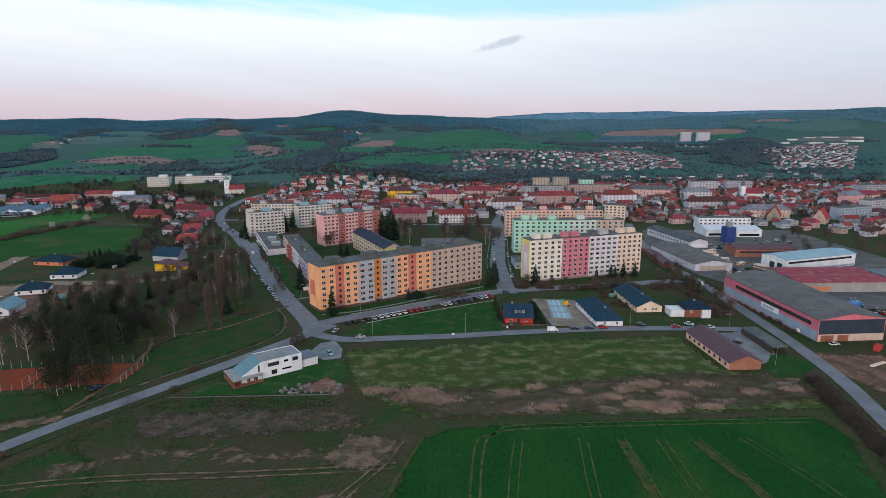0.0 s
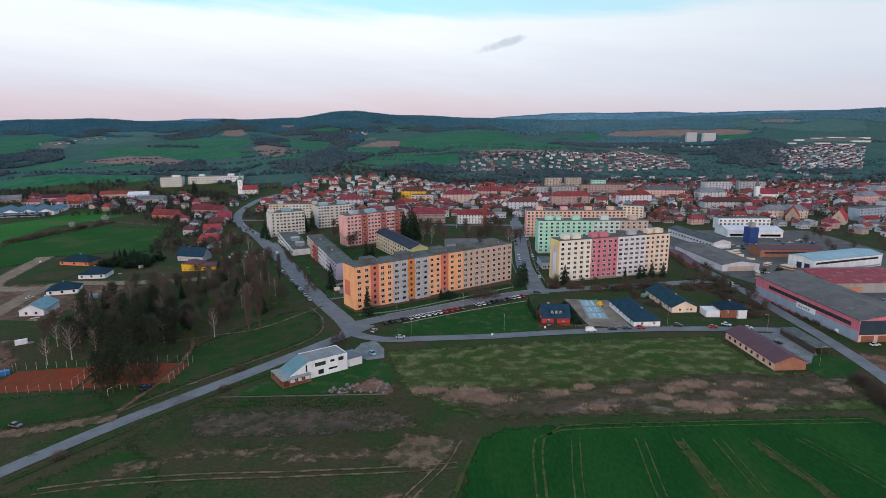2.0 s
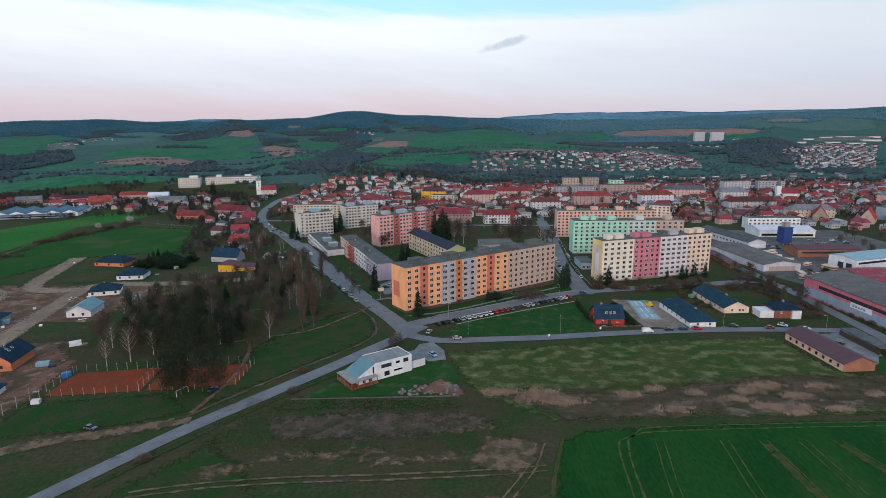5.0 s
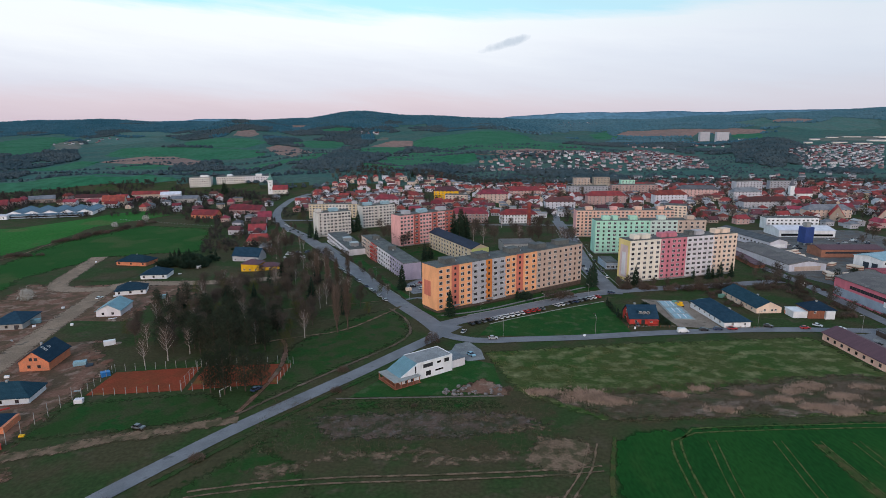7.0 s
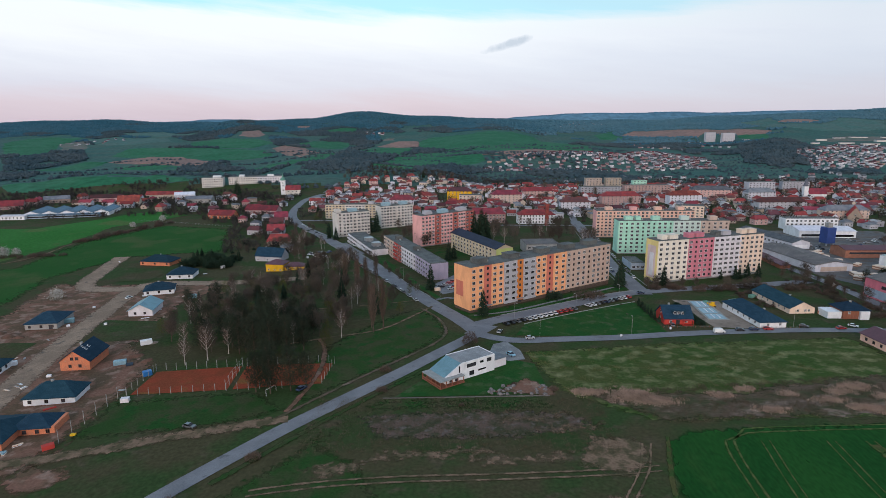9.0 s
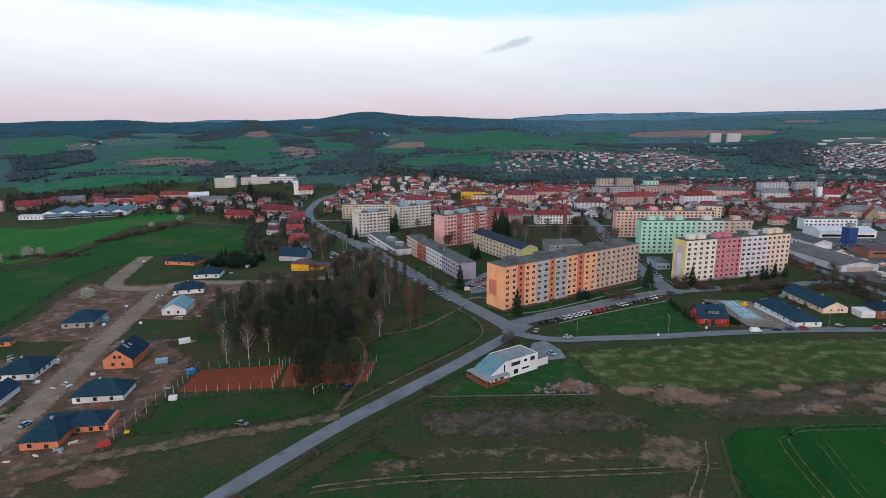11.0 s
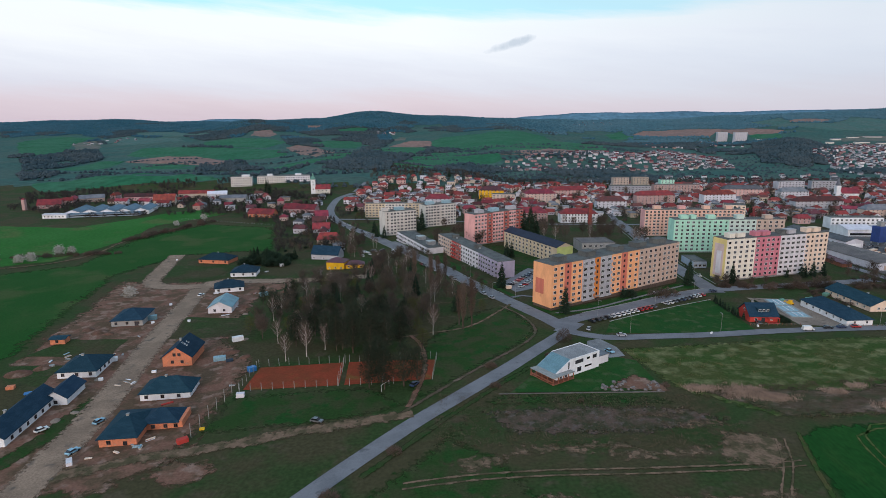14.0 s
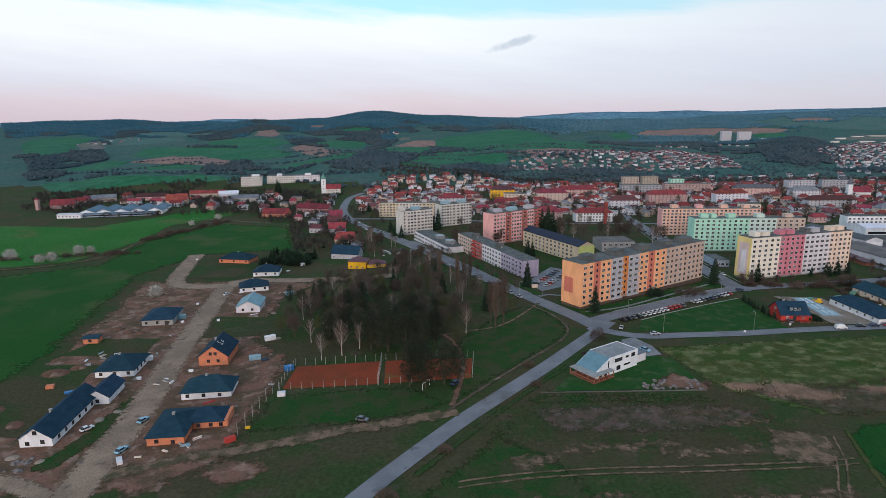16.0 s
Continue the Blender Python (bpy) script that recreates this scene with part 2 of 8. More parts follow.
# building surfaces
def paint(name, c, vary=0.0, rough=0.85):
    return mat(name, c, tuple(v * 0.88 for v in c), 3.5, 0.35, rough, 0.08, c3=tuple(v * 0.72 for v in c), size3=5, lo3=0.62, hi3=0.78, stretch=(1, 1, 0.5), grain=0.07, depth=0.02, vary=vary)
for key, c in dict(orange=(0.82, 0.385, 0.19), red_panel=(0.58, 0.17, 0.12), grey_loggia=(0.43, 0.42, 0.45), orange_dark=(0.6, 0.2, 0.05),
                   beige_old=(0.50, 0.36, 0.29), cream=(0.74, 0.67, 0.57), cream_end=(0.62, 0.47, 0.46), cream_yellow=(0.74, 0.58, 0.24), pink=(0.55, 0.19, 0.235), pale=(0.66, 0.63, 0.66),
                   sand=(0.74, 0.57, 0.45), mint=(0.40, 0.68, 0.54), mint_pale=(0.56, 0.66, 0.60), tan=(0.54, 0.41, 0.34), peach=(0.74, 0.46, 0.36), rose=(0.74, 0.38, 0.36),
                   rose_dark=(0.42, 0.12, 0.10), block_white=(0.60, 0.56, 0.52), block_yellow=(0.55, 0.45, 0.32), lilac=(0.36, 0.32, 0.42), lime=(0.50, 0.55, 0.20), white=(0.74, 0.74, 0.76),
                   scarlet=(0.45, 0.05, 0.04), yellow=(0.75, 0.42, 0.02), factory_pink=(0.62, 0.17, 0.22), factory_blue=(0.30, 0.36, 0.44), navy=(0.03, 0.045, 0.065), grey_wall=(0.32, 0.31, 0.30)).items():
    M[key] = paint("painted_" + key, c)
M["brick_old"] = mat("dull_old_brick", (0.34, 0.15, 0.10), None, 3, 0.3, 0.9, 0.3)
M["brick"] = mat("orange_hollow_brick", (0.58, 0.20, 0.105), (0.50, 0.18, 0.10), 2, 0.25, 0.9, 0.3, c3=(0.40, 0.22, 0.14), size3=1.5, lo3=0.6, hi3=0.7)
M["timber"] = mat("reddish_stained_timber", (0.26, 0.09, 0.05), None, 2, 0.2, 0.7, 0.2, stretch=(4, 4, 0.5))
M["plinth"] = mat("dark_plinth_render", (0.10, 0.07, 0.055), None, 3, 0.3, 0.9, 0.2)
M["plinth_grey"] = mat("grey_plinth_render", (0.25, 0.24, 0.23), None, 3, 0.3, 0.9, 0.2)
M["bitumen"] = mat("weathered_roof_felt", (0.085, 0.09, 0.09), (0.12, 0.125, 0.12), 7, 0.5, 0.9, 0.2, c3=(0.05, 0.052, 0.055), size3=5, lo3=0.6, hi3=0.72)
M["slate"] = mat("dark_anthracite_tiles", (0.011, 0.034, 0.056), (0.016, 0.042, 0.066), 4, 0.4, 0.85, 0.5, stretch=(1, 3, 1), vary=0.25, gloss=0.12)
M["teal_sheet"] = mat("teal_standing_seam", (0.15, 0.28, 0.33), None, 4, 0.5, 0.5, 0.1, metal=0.2)
M["blue_sheet"] = mat("pale_blue_sheet_roof", (0.22, 0.36, 0.42), (0.27, 0.40, 0.46), 8, 0.6, 0.6, 0.1)
M["blue_deep"] = mat("weathered_blue_sheet_roof", (0.045, 0.10, 0.16), (0.065, 0.13, 0.19), 8, 0.6, 0.6, 0.1)
M["maroon_sheet"] = mat("maroon_sheet_roof", (0.085, 0.032, 0.045), (0.10, 0.04, 0.052), 6, 0.4, 0.7, 0.25, stretch=(4, 1, 1))
M["hall_red"] = mat("faded_red_hall_roof", (0.30, 0.05, 0.07), (0.24, 0.05, 0.065), 7, 0.7, 0.8, 0.2, c3=(0.34, 0.12, 0.12), size3=4)
M["fibre"] = mat("grey_fibre_cement_roof", (0.145, 0.13, 0.125), (0.11, 0.10, 0.10), 8, 0.5, 0.9, 0.3, c3=(0.19, 0.175, 0.165), size3=4, lo3=0.6, hi3=0.7)
M["solar"] = mat("dark_solar_panels", (0.012, 0.016, 0.035), (0.018, 0.022, 0.045), 4, 0.6, 0.6, 0.0, gloss=0.2)
M["tile_red"] = mat("red_clay_tiles", (0.23, 0.038, 0.042), (0.15, 0.032, 0.038), 5, 0.5, 0.85, 0.4, vary=0.3)
M["tile_bright"] = mat("bright_red_tiles", (0.42, 0.035, 0.03), (0.34, 0.03, 0.03), 5, 0.5, 0.8, 0.3)
M["tile_old"] = mat("brown_old_tiles", (0.115, 0.040, 0.040), (0.080, 0.038, 0.042), 5, 0.5, 0.9, 0.4, vary=0.4)
M["roof_pale"] = mat("pale_grey_roof", (0.30, 0.30, 0.31), None, 5, 0.5, 0.9, 0.3, vary=0.3)
# bluish cast in this grey and the pale render below stands for town haze
M["roof_grey"] = mat("grey_town_roof", (0.11, 0.12, 0.14), (0.15, 0.16, 0.18), 5, 0.5, 0.9, 0.3, vary=0.4)
M["town_white"] = paint("pale_town_render", (0.52, 0.51, 0.56), 0.35)
M["town_cream"] = paint("cream_town_render", (0.46, 0.36, 0.30), 0.35)
M["town_pink"] = paint("salmon_town_render", (0.46, 0.29, 0.28), 0.35)
M["frame"] = mat("white_window_frame", (0.70, 0.70, 0.70), None, 1, 0.2, 0.5, 0.0)
M["frame_dark"] = mat("brown_window_frame", (0.07, 0.045, 0.035), None, 1, 0.2, 0.5, 0.0)
M["metal"] = mat("galvanised_metal", (0.45, 0.46, 0.47), None, 1, 0.2, 0.45, 0.05, metal=0.7)
M["concrete"] = mat("grey_concrete", (0.30, 0.30, 0.29), None, 2, 0.3, 0.9, 0.2)
M["rubber"] = mat("black_rubber", (0.015, 0.015, 0.015), None, 1, 0.2, 0.9, 0.0)
M["blue_plastic"] = mat("bright_blue_plastic", (0.02, 0.16, 0.42), None, 1.5, 0.2, 0.5, 0.1)
M["silo_blue"] = mat("deep_blue_silo_paint", (0.02, 0.05, 0.20), None, 3, 0.4, 0.6, 0.1)
M["copper"] = mat("green_copper", (0.12, 0.28, 0.22), None, 1, 0.3, 0.7, 0.1)
M["rock"] = mat("grey_garden_rock", (0.22, 0.20, 0.19), (0.12, 0.10, 0.095), 1.0, 0.3, 0.95, 0.6)
# plants
M["bark"] = mat("grey_brown_bark", (0.085, 0.065, 0.05), None, 1.5, 0.2, 0.95, 0.4)
M["birch"] = mat("pale_birch_bark", (0.48, 0.42, 0.38), (0.28, 0.24, 0.22), 0.8, 0.2, 0.9, 0.3)
M["twig"] = mat("bare_brown_twigs", (0.080, 0.066, 0.056), (0.095, 0.074, 0.058), 3, 0.5, 1.0, 0.0, vary=0.25)
M["twig_red"] = mat("reddish_bare_twigs", (0.105, 0.076, 0.064), (0.12, 0.084, 0.066), 3, 0.5, 1.0, 0.0, vary=0.2)
M["bud"] = mat("budding_yellow_green_twigs", (0.085, 0.085, 0.022), (0.06, 0.062, 0.022), 2, 0.5, 1.0, 0.0, vary=0.2)
M["needle"] = mat("dark_spruce_needles", (0.022, 0.042, 0.028), (0.030, 0.050, 0.032), 2, 0.4, 1.0, 0.0, vary=0.2)
M["pine"] = mat("dark_pine_needles", (0.027, 0.038, 0.025), (0.036, 0.043, 0.028), 2, 0.4, 1.0, 0.0, vary=0.2)
M["town_tree"] = mat("bare_garden_trees", (0.046, 0.046, 0.042), (0.060, 0.052, 0.048), 20, 3, 1.0, 0.0)
M["blossom"] = mat("white_spring_blossom", (0.52, 0.50, 0.47), (0.30, 0.29, 0.25), 1.2, 0.3, 1.0, 0.0)
M["straw"] = mat("bleached_dry_reed", (0.42, 0.30, 0.24), (0.30, 0.22, 0.175), 4, 0.4, 1.0, 0.0)
M["weed"] = mat("brown_dead_stalks", (0.12, 0.095, 0.07), (0.08, 0.07, 0.045), 4, 0.4, 1.0, 0.0)
M["tuft"] = mat("pale_olive_grass_tufts", (0.13, 0.13, 0.06), (0.08, 0.10, 0.04), 4, 0.4, 1.0, 0.0)


def glass_mat(name, c, rough):
    m = bpy.data.materials.new(name)
    m.use_nodes = True
    b = m.node_tree.nodes["Principled BSDF"]
    b.inputs["Base Color"].default_value = (*c, 1)
    b.inputs["Roughness"].default_value = rough
    b.inputs["Specular IOR Level"].default_value = 0.5
    oi, mr, hs = (m.node_tree.nodes.new(k) for k in ("ShaderNodeObjectInfo", "ShaderNodeMapRange", "ShaderNodeHueSaturation"))
    mr.inputs[3].default_value, mr.inputs[4].default_value = 0.4, 2.6
    m.node_tree.links.new(oi.outputs["Random"], mr.inputs[0])
    m.node_tree.links.new(mr.outputs[0], hs.inputs["Value"])
    hs.inputs["Color"].default_value = (*c, 1)
    m.node_tree.links.new(hs.outputs[0], b.inputs["Base Color"])
    return m


M["glass"] = glass_mat("dark_window_glass", (0.020, 0.020, 0.024), 0.15)
M["car_glass"] = glass_mat("tinted_car_glass", (0.012, 0.014, 0.018), 0.08)


def car_paint(name, c):
    m = mat(name, c, None, 2, 0.3, 0.3, 0.0, grain=0.05)
    m.node_tree.nodes["Principled BSDF"].inputs["Coat Weight"].default_value = 0.6
    return m

# ---- the land ----
# far land: for each bearing (sideways over depth), depth and height of its valleys, slopes and ridges
FAR = [
    (-0.733, [(1037, -7), (1300, -36), (1700, -43), (2200, -31), (2900, -1), (3200, 13), (4300, 90), (5200, 38)]),
    (-0.592, [(1037, 6), (1300, -32), (1750, -42), (2000, -36), (2500, -22), (2900, -9), (3300, 13), (4300, 106), (5200, 54)]),
    (-0.452, [(1037, 5), (1300, -34), (1650, -36), (2050, -28), (2350, -9), (2850, 11), (3300, 28), (4300, 90), (5200, 38)]),
    (-0.336, [(1037, 2), (1300, -34), (1700, -32), (2050, -28), (2400, -9), (2875, 24), (3400, 98), (4300, 83), (5200, 31)]),
    (-0.228, [(1037, 1), (1300, -10), (1700, -11), (2350, -6), (3050, 36), (3500, 66), (4000, 112), (5200, 60)]),
    (-0.135, [(1037, -1), (1150, 2), (1700, -8), (2500, -13), (2900, 10), (3100, 33), (4050, 157), (5200, 105)]),
    (-0.041, [(1037, -1), (1300, -10), (1700, -13), (2457, -11), (3030, 34), (3500, 73), (4050, 127), (5200, 75)]),
    (0.071, [(1037, -17), (1300, -30), (1608, -31), (1760, 5), (2200, 10), (2950, 52), (3300, 68), (4000, 112), (5200, 60)]),
    (0.202, [(1037, -17), (1300, -31), (1620, -34), (1745, -4), (2100, 1), (2500, 6), (2800, -22), (3700, 58), (4400, 99), (5200, 47)]),
    (0.314, [(1037, -17), (1300, -31), (1620, -35), (1860, -7), (2300, -10), (2900, -14), (3300, 13), (3700, 51), (4400, 99), (5200, 47)]),
    (0.435, [(1037, -17), (1300, -31), (1600, -35), (2020, -33), (2500, -20), (2950, -8), (3100, 24), (3400, 58), (4300, 122), (5200, 70)]),
    (0.576, [(1037, -17), (1300, -31), (1590, -34), (2030, -2), (2700, 28), (3400, 98), (4200, 144), (5200, 92)]),
    (0.733, [(1037, -17), (1300, -31), (1600, -30), (2100, 9), (3000, 37), (3700, 125), (4200, 178), (5200, 126)]),
]


def ease(a, b, v):
    s = min(1.0, max(0.0, (v - a) / (b - a)))
    return s * s * (3 - 2 * s)


def table(T, a):
    if a <= T[0][0]:
        return T[0][1]
    for (a0, v0), (a1, v1) in zip(T, T[1:]):
        if a <= a1:
            return v0 + (v1 - v0) * (a - a0) / (a1 - a0)
    return T[-1][1]


def terrain(x, y):
    """Height of the land: nearly level by the estate, sinking gently to the town and the valley, rising to wooded hills."""
    z = -0.02 * min(max(0.0, y - 260), 650)
    z -= 6 * ease(-100, -240, x) * (1 - ease(420, 800, y))
    if y > 900:
        u = min(FAR[-1][0], max(FAR[0][0], (x + 65) / y + 0.013))
        for (u0, p0), (u1, p1) in zip(FAR, FAR[1:]):
            if u <= u1:
                s = ease(u0, u1, u)
                far = table(p0, y) * (1 - s) + table(p1, y) * s
                break
        far += 4 * math.sin(x / 97 + y / 160) * math.sin(y / 131) * ease(1100, 1500, y)
        z += (far - z) * ease(900, 1037, y)
    return z


def mesh_of(name, verts, faces, mats, idx=None, smooth=False):
    me = bpy.data.meshes.new(name)
    me.from_pydata(verts, [], faces)
    for m in mats:
        me.materials.append(m)
    if idx is not None:
        me.polygons.foreach_set("material_index", idx)
    if smooth:
        me.polygons.foreach_set("use_smooth", [True] * len(me.polygons))
    me.update()
    return me


def make_ground():
    az = [-180 + 6 * i for i in range(22)] + [-48 + 0.5 * i for i in range(193)] + [54 + 6 * i for i in range(21)]
    rings = [6.0]
    while rings[-1] < 4900:
        rings.append(rings[-1] * 1.022 + 1.0)
    verts = [(-65, 0, 0)]
    for r in rings:
        for a in az:
            x, y = -65 + r * math.sin(radians(a)), r * math.cos(radians(a))
            verts.append((x, y, terrain(x, y)))
    n = len(az)
    faces = [(0, 1 + (j + 1) % n, 1 + j) for j in range(n)]
    for i in range(len(rings) - 1):
        for j in range(n):
            k = (j + 1) % n
            faces.append((1 + i * n + j, 1 + i * n + k, 1 + (i + 1) * n + k, 1 + (i + 1) * n + j))
    # land beyond 965 m gets the dull green that has haze mixed in
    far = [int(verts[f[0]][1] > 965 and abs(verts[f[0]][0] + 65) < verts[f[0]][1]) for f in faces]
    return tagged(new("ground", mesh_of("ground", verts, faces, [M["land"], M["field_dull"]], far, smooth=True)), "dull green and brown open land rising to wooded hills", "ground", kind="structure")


make_ground()


def wavy(poly, amp, step):
    """The outline of poly, cut finer and made uneven."""
    out = []
    for (x0, y0), (x1, y1) in zip(poly, poly[1:] + poly[:1]):
        n = max(1, int(math.hypot(x1 - x0, y1 - y0) / step * 2.5))
        for i in range(n):
            t = i / n
            x, y = x0 + (x1 - x0) * t, y0 + (y1 - y0) * t
            for q, f in ((amp, step * 2.2), (amp * 0.6, step * 0.75)):
                x, y = x + q * noise.noise(Vector((x / f, y / f, 4))), y + q * noise.noise(Vector((x / f, y / f, 9)))
            out.append((x, y))
    return out


def drape(name, poly, material, lift, cell, label, category, amp=0.0, step=10.0, kind="structure", soft=0.0):
    """A sheet of ground cover of that outline, laid on the land."""
    if amp:
        poly = wavy(poly, amp, step)
    bm = bmesh.new()
    f = bm.faces.new([bm.verts.new((x, y, 0)) for x, y in poly])
    if f.calc_area() and f.normal.z < 0:
        f.normal_flip()
    bmesh.ops.triangulate(bm, faces=[f])
    xs, ys = [p[0] for p in poly], [p[1] for p in poly]
    for axis, lo, hi in ((0, min(xs), max(xs)), (1, min(ys), max(ys))):
        c = lo + cell
        while c < hi:
            no = (1, 0, 0) if axis == 0 else (0, 1, 0)
            bmesh.ops.bisect_plane(bm, geom=bm.verts[:] + bm.edges[:] + bm.faces[:], plane_co=(c if axis == 0 else 0, c if axis == 1 else 0, 0), plane_no=no)
            c += cell
    for v in bm.verts:
        v.co.z = terrain(v.co.x, v.co.y) + (0.15 if lift > 2 and v.is_boundary else lift)
    bmesh.ops.recalc_face_normals(bm, faces=bm.faces[:])
    if sum(f.normal.z for f in bm.faces) < 0:
        bmesh.ops.reverse_faces(bm, faces=bm.faces[:])
    me = bpy.data.meshes.new(name)
    bm.to_mesh(me)
    bm.free()
    me.materials.append(material)
    if soft:  # how far each point lies inside the outline
        A = np.array(poly)
        B = np.roll(A, -1, 0)
        d = B - A
        dd = (d * d).sum(1) + 1e-9
        out = []
        for v in me.vertices:
            p = np.array((v.co.x, v.co.y))
            t = np.clip(((p - A) * d).sum(1) / dd, 0, 1)
            out.append(min(1.0, math.sqrt(((A + d * t[:, None] - p) ** 2).sum(1).min()) / soft))
        me.attributes.new("edge", "FLOAT", "POINT").data.foreach_set("value", out)
    return tagged(new(name, me), label, category, kind=kind)


def smooth_line(pts, step=6.0):
    P = [Vector((*p, 0)) for p in pts]
    P = [2 * P[0] - P[1]] + P + [2 * P[-1] - P[-2]]
    out = []
    for a, b, c, d in zip(P, P[1:], P[2:], P[3:]):
        n = max(1, int((c - b).length / step))
        for i in range(n):
            t = i / n
            out.append(0.5 * ((2 * b) + (c - a) * t + (2 * a - 5 * b + 4 * c - d) * t * t + (3 * b - a - 3 * c + d) * t ** 3))
    return out + [P[-2]]


def ribbon(name, pts, width, material, lift, label, category="road", step=6.0, ragged=0.0, rim=0.0):
    line = smooth_line(pts, step)
    verts, faces = [], []
    for i, p in enumerate(line):
        t = (line[min(i + 1, len(line) - 1)] - line[max(i - 1, 0)]).normalized()
        nrm = Vector((-t.y, t.x, 0))
        for k in (0.5, 0.17, -0.17, -0.5):
            w = width * (1 + (ragged * noise.noise(Vector((p.x / 7, p.y / 7, k))) if ragged else 0))
            q = p + nrm * w * k
            verts.append((q.x, q.y, terrain(q.x, q.y) + lift))
    for i in range(len(line) - 1):
        for k in range(3):
            a = i * 4 + k
            faces.append((a + 1, a + 5, a + 4, a))
    me = mesh_of(name, verts, faces, [material])
    me.attributes.new("edge", "FLOAT", "POINT").data.foreach_set("value", [rim, 0.8 + rim, 0.8 + rim, rim] * len(line))
    return tagged(new(name, me), label, category, kind="structure")


# near fields and grass
drape("crop_field", [(-40, 40), (-14, 138), (-8, 169), (3, 175), (59, 180), (126, 183), (128, 168), (112, 120), (100, 40)], M["crop_soft"], 0.10, 6, "dark green young crop field with tractor lines", "field", 1.5, soft=3)
drape("meadow", [(-45, 240), (29, 252), (109, 260), (113, 221), (146, 217), (132, 185), (40, 181), (-6, 178), (-31, 197), (-36, 205)], M["meadow_soft"], 0.09, 5, "rough green meadow with pale dry patches", "meadow", 1.2, soft=5)
drape("weed_belt", [(-30, 201), (-5, 204), (24, 202), (50, 210), (88, 218), (142, 216), (136, 194), (83, 184), (31, 181), (-1, 177), (-14, 188)], M["reed_soft"], 0.13, 4, "belt of dead brown weeds and bleached reeds", "weeds", 3.5, 6, soft=6)
drape("turned_soil", [(-108, 182), (-70, 188), (-34, 187), (-22, 178), (-50, 168), (-95, 166)], M["plough_soft"], 0.11, 4, "strip of rough turned grey-brown soil", "soil", 2.5, 6, soft=5)
drape("verge_west", [(-165, 92), (-122, 163), (-104, 190), (-96, 198), (-40, 196), (-36, 188), (-105, 184), (-112, 166), (-96, 150), (-60, 60)], M["worn_soft"], 0.07, 5, "uneven green grass verge beside the road", "grass", 2.5, soft=6)
drape("triangle_lawn", [(-44, 259), (-38, 275), (-26, 285), (0, 301), (24, 316), (28, 310), (27, 262), (0, 258)], M["lawn"], 0.10, 10, "mown green lawn below the parked cars", "lawn", 0.5)
drape("park_lawn", [(-128, 188), (-109, 211), (-81, 248), (-74, 262), (-82, 290), (-92, 302), (-105, 290), (-128, 250), (-136, 215)], M["worn_soft"], 0.09, 4, "green park grass beside the road", "lawn", 1.5, soft=5)
drape("park_lawn_north", [(-90, 318), (-80, 316), (-112, 385), (-122, 372), (-104, 335)], M["lawn_soft"], 0.09, 4, "green grass strip under bare trees", "lawn", 1.0, soft=4)
drape("ball_field", [(-200, 172), (-198, 203), (-146, 204), (-128, 186), (-150, 178)], M["worn_soft"], 0.08, 4, "patchy green ball field beside the clay court", "lawn", 1.5, soft=5)
drape("block_lawn", [(-74, 300), (-62, 285), (-44, 292), (32, 344), (24, 352), (-62, 292)], M["lawn"], 0.10, 8, "lawn along the foot of the orange block", "lawn", 0.4)
drape("block_lawn_north", [(-77, 318), (-90, 345), (-126, 437), (-132, 430), (-95, 350), (-80, 316)], M["lawn"], 0.10, 9, "green verge along the low block", "lawn", 0.5)
drape("garden_lawn", [(-94, 196), (-74, 226), (-58, 236), (-40, 226), (-38, 205), (-44, 200)], M["lawn"], 0.12, 8, "bright green garden lawn round the white house", "lawn", 0.5)
drape("garden_bed", [(-60, 200), (-45, 214), (-36, 204), (-36, 197)], M["dirt_soft"], 0.16, 2, "brown rock garden bed", "soil", 1.0, 3, soft=2.5)
drape("west_field", [(-306, 205), (-330, 205), (-700, 300), (-520, 392), (-440, 390), (-400, 424), (-411, 520), (-376, 612), (-298, 592), (-262, 480), (-330, 458), (-347, 392), (-325, 308), (-308, 241)], M["west_crop_soft"], 0.12, 11, "deep green crop field behind the new houses", "field", 3, soft=9)
drape("upper_west_field", [(-462, 412), (-760, 500), (-680, 600), (-500, 585), (-474, 632), (-434, 716), (-380, 676), (-424, 597), (-417, 512), (-424, 436)], M["field_near"], 0.14, 26, "bright green field beyond the blossoming trees", "field", 3)
drape("building_site", [(-306, 236), (-290, 158), (-272, 140), (-210, 140), (-196, 160), (-198, 235), (-222, 262), (-230, 330), (-212, 372), (-262, 378), (-306, 372), (-338, 380)], M["dirt_soft"], 0.10, 5, "brown bare earth of the new housing site", "soil", 4, 8, soft=8)
drape("site_grass", [(-306, 240), (-300, 262), (-270, 262), (-266, 240)], M["land"], 0.15, 9, "dull grass plot between new houses", "grass", 2)
drape("site_grass", [(-252, 262), (-262, 298), (-225, 296), (-224, 268)], M["land"], 0.15, 9, "dull grass plot between new houses", "grass", 2)
drape("site_grass", [(-330, 384), (-318, 425), (-276, 420), (-278, 380)], M["land"], 0.15, 9, "dull grass plot between new houses", "grass", 2)
drape("site_grass", [(-300, 170), (-306, 230), (-280, 232), (-276, 200), (-272, 172)], M["land"], 0.15, 9, "dull grass plot between new houses", "grass", 2)
drape("site_verge", [(-249, 152), (-244, 175), (-249, 206), (-252, 206), (-253, 172), (-258, 152)], M["worn_soft"], 0.16, 3, "grass strip beside the gravel road", "grass", 0.8, 4, soft=1.5)
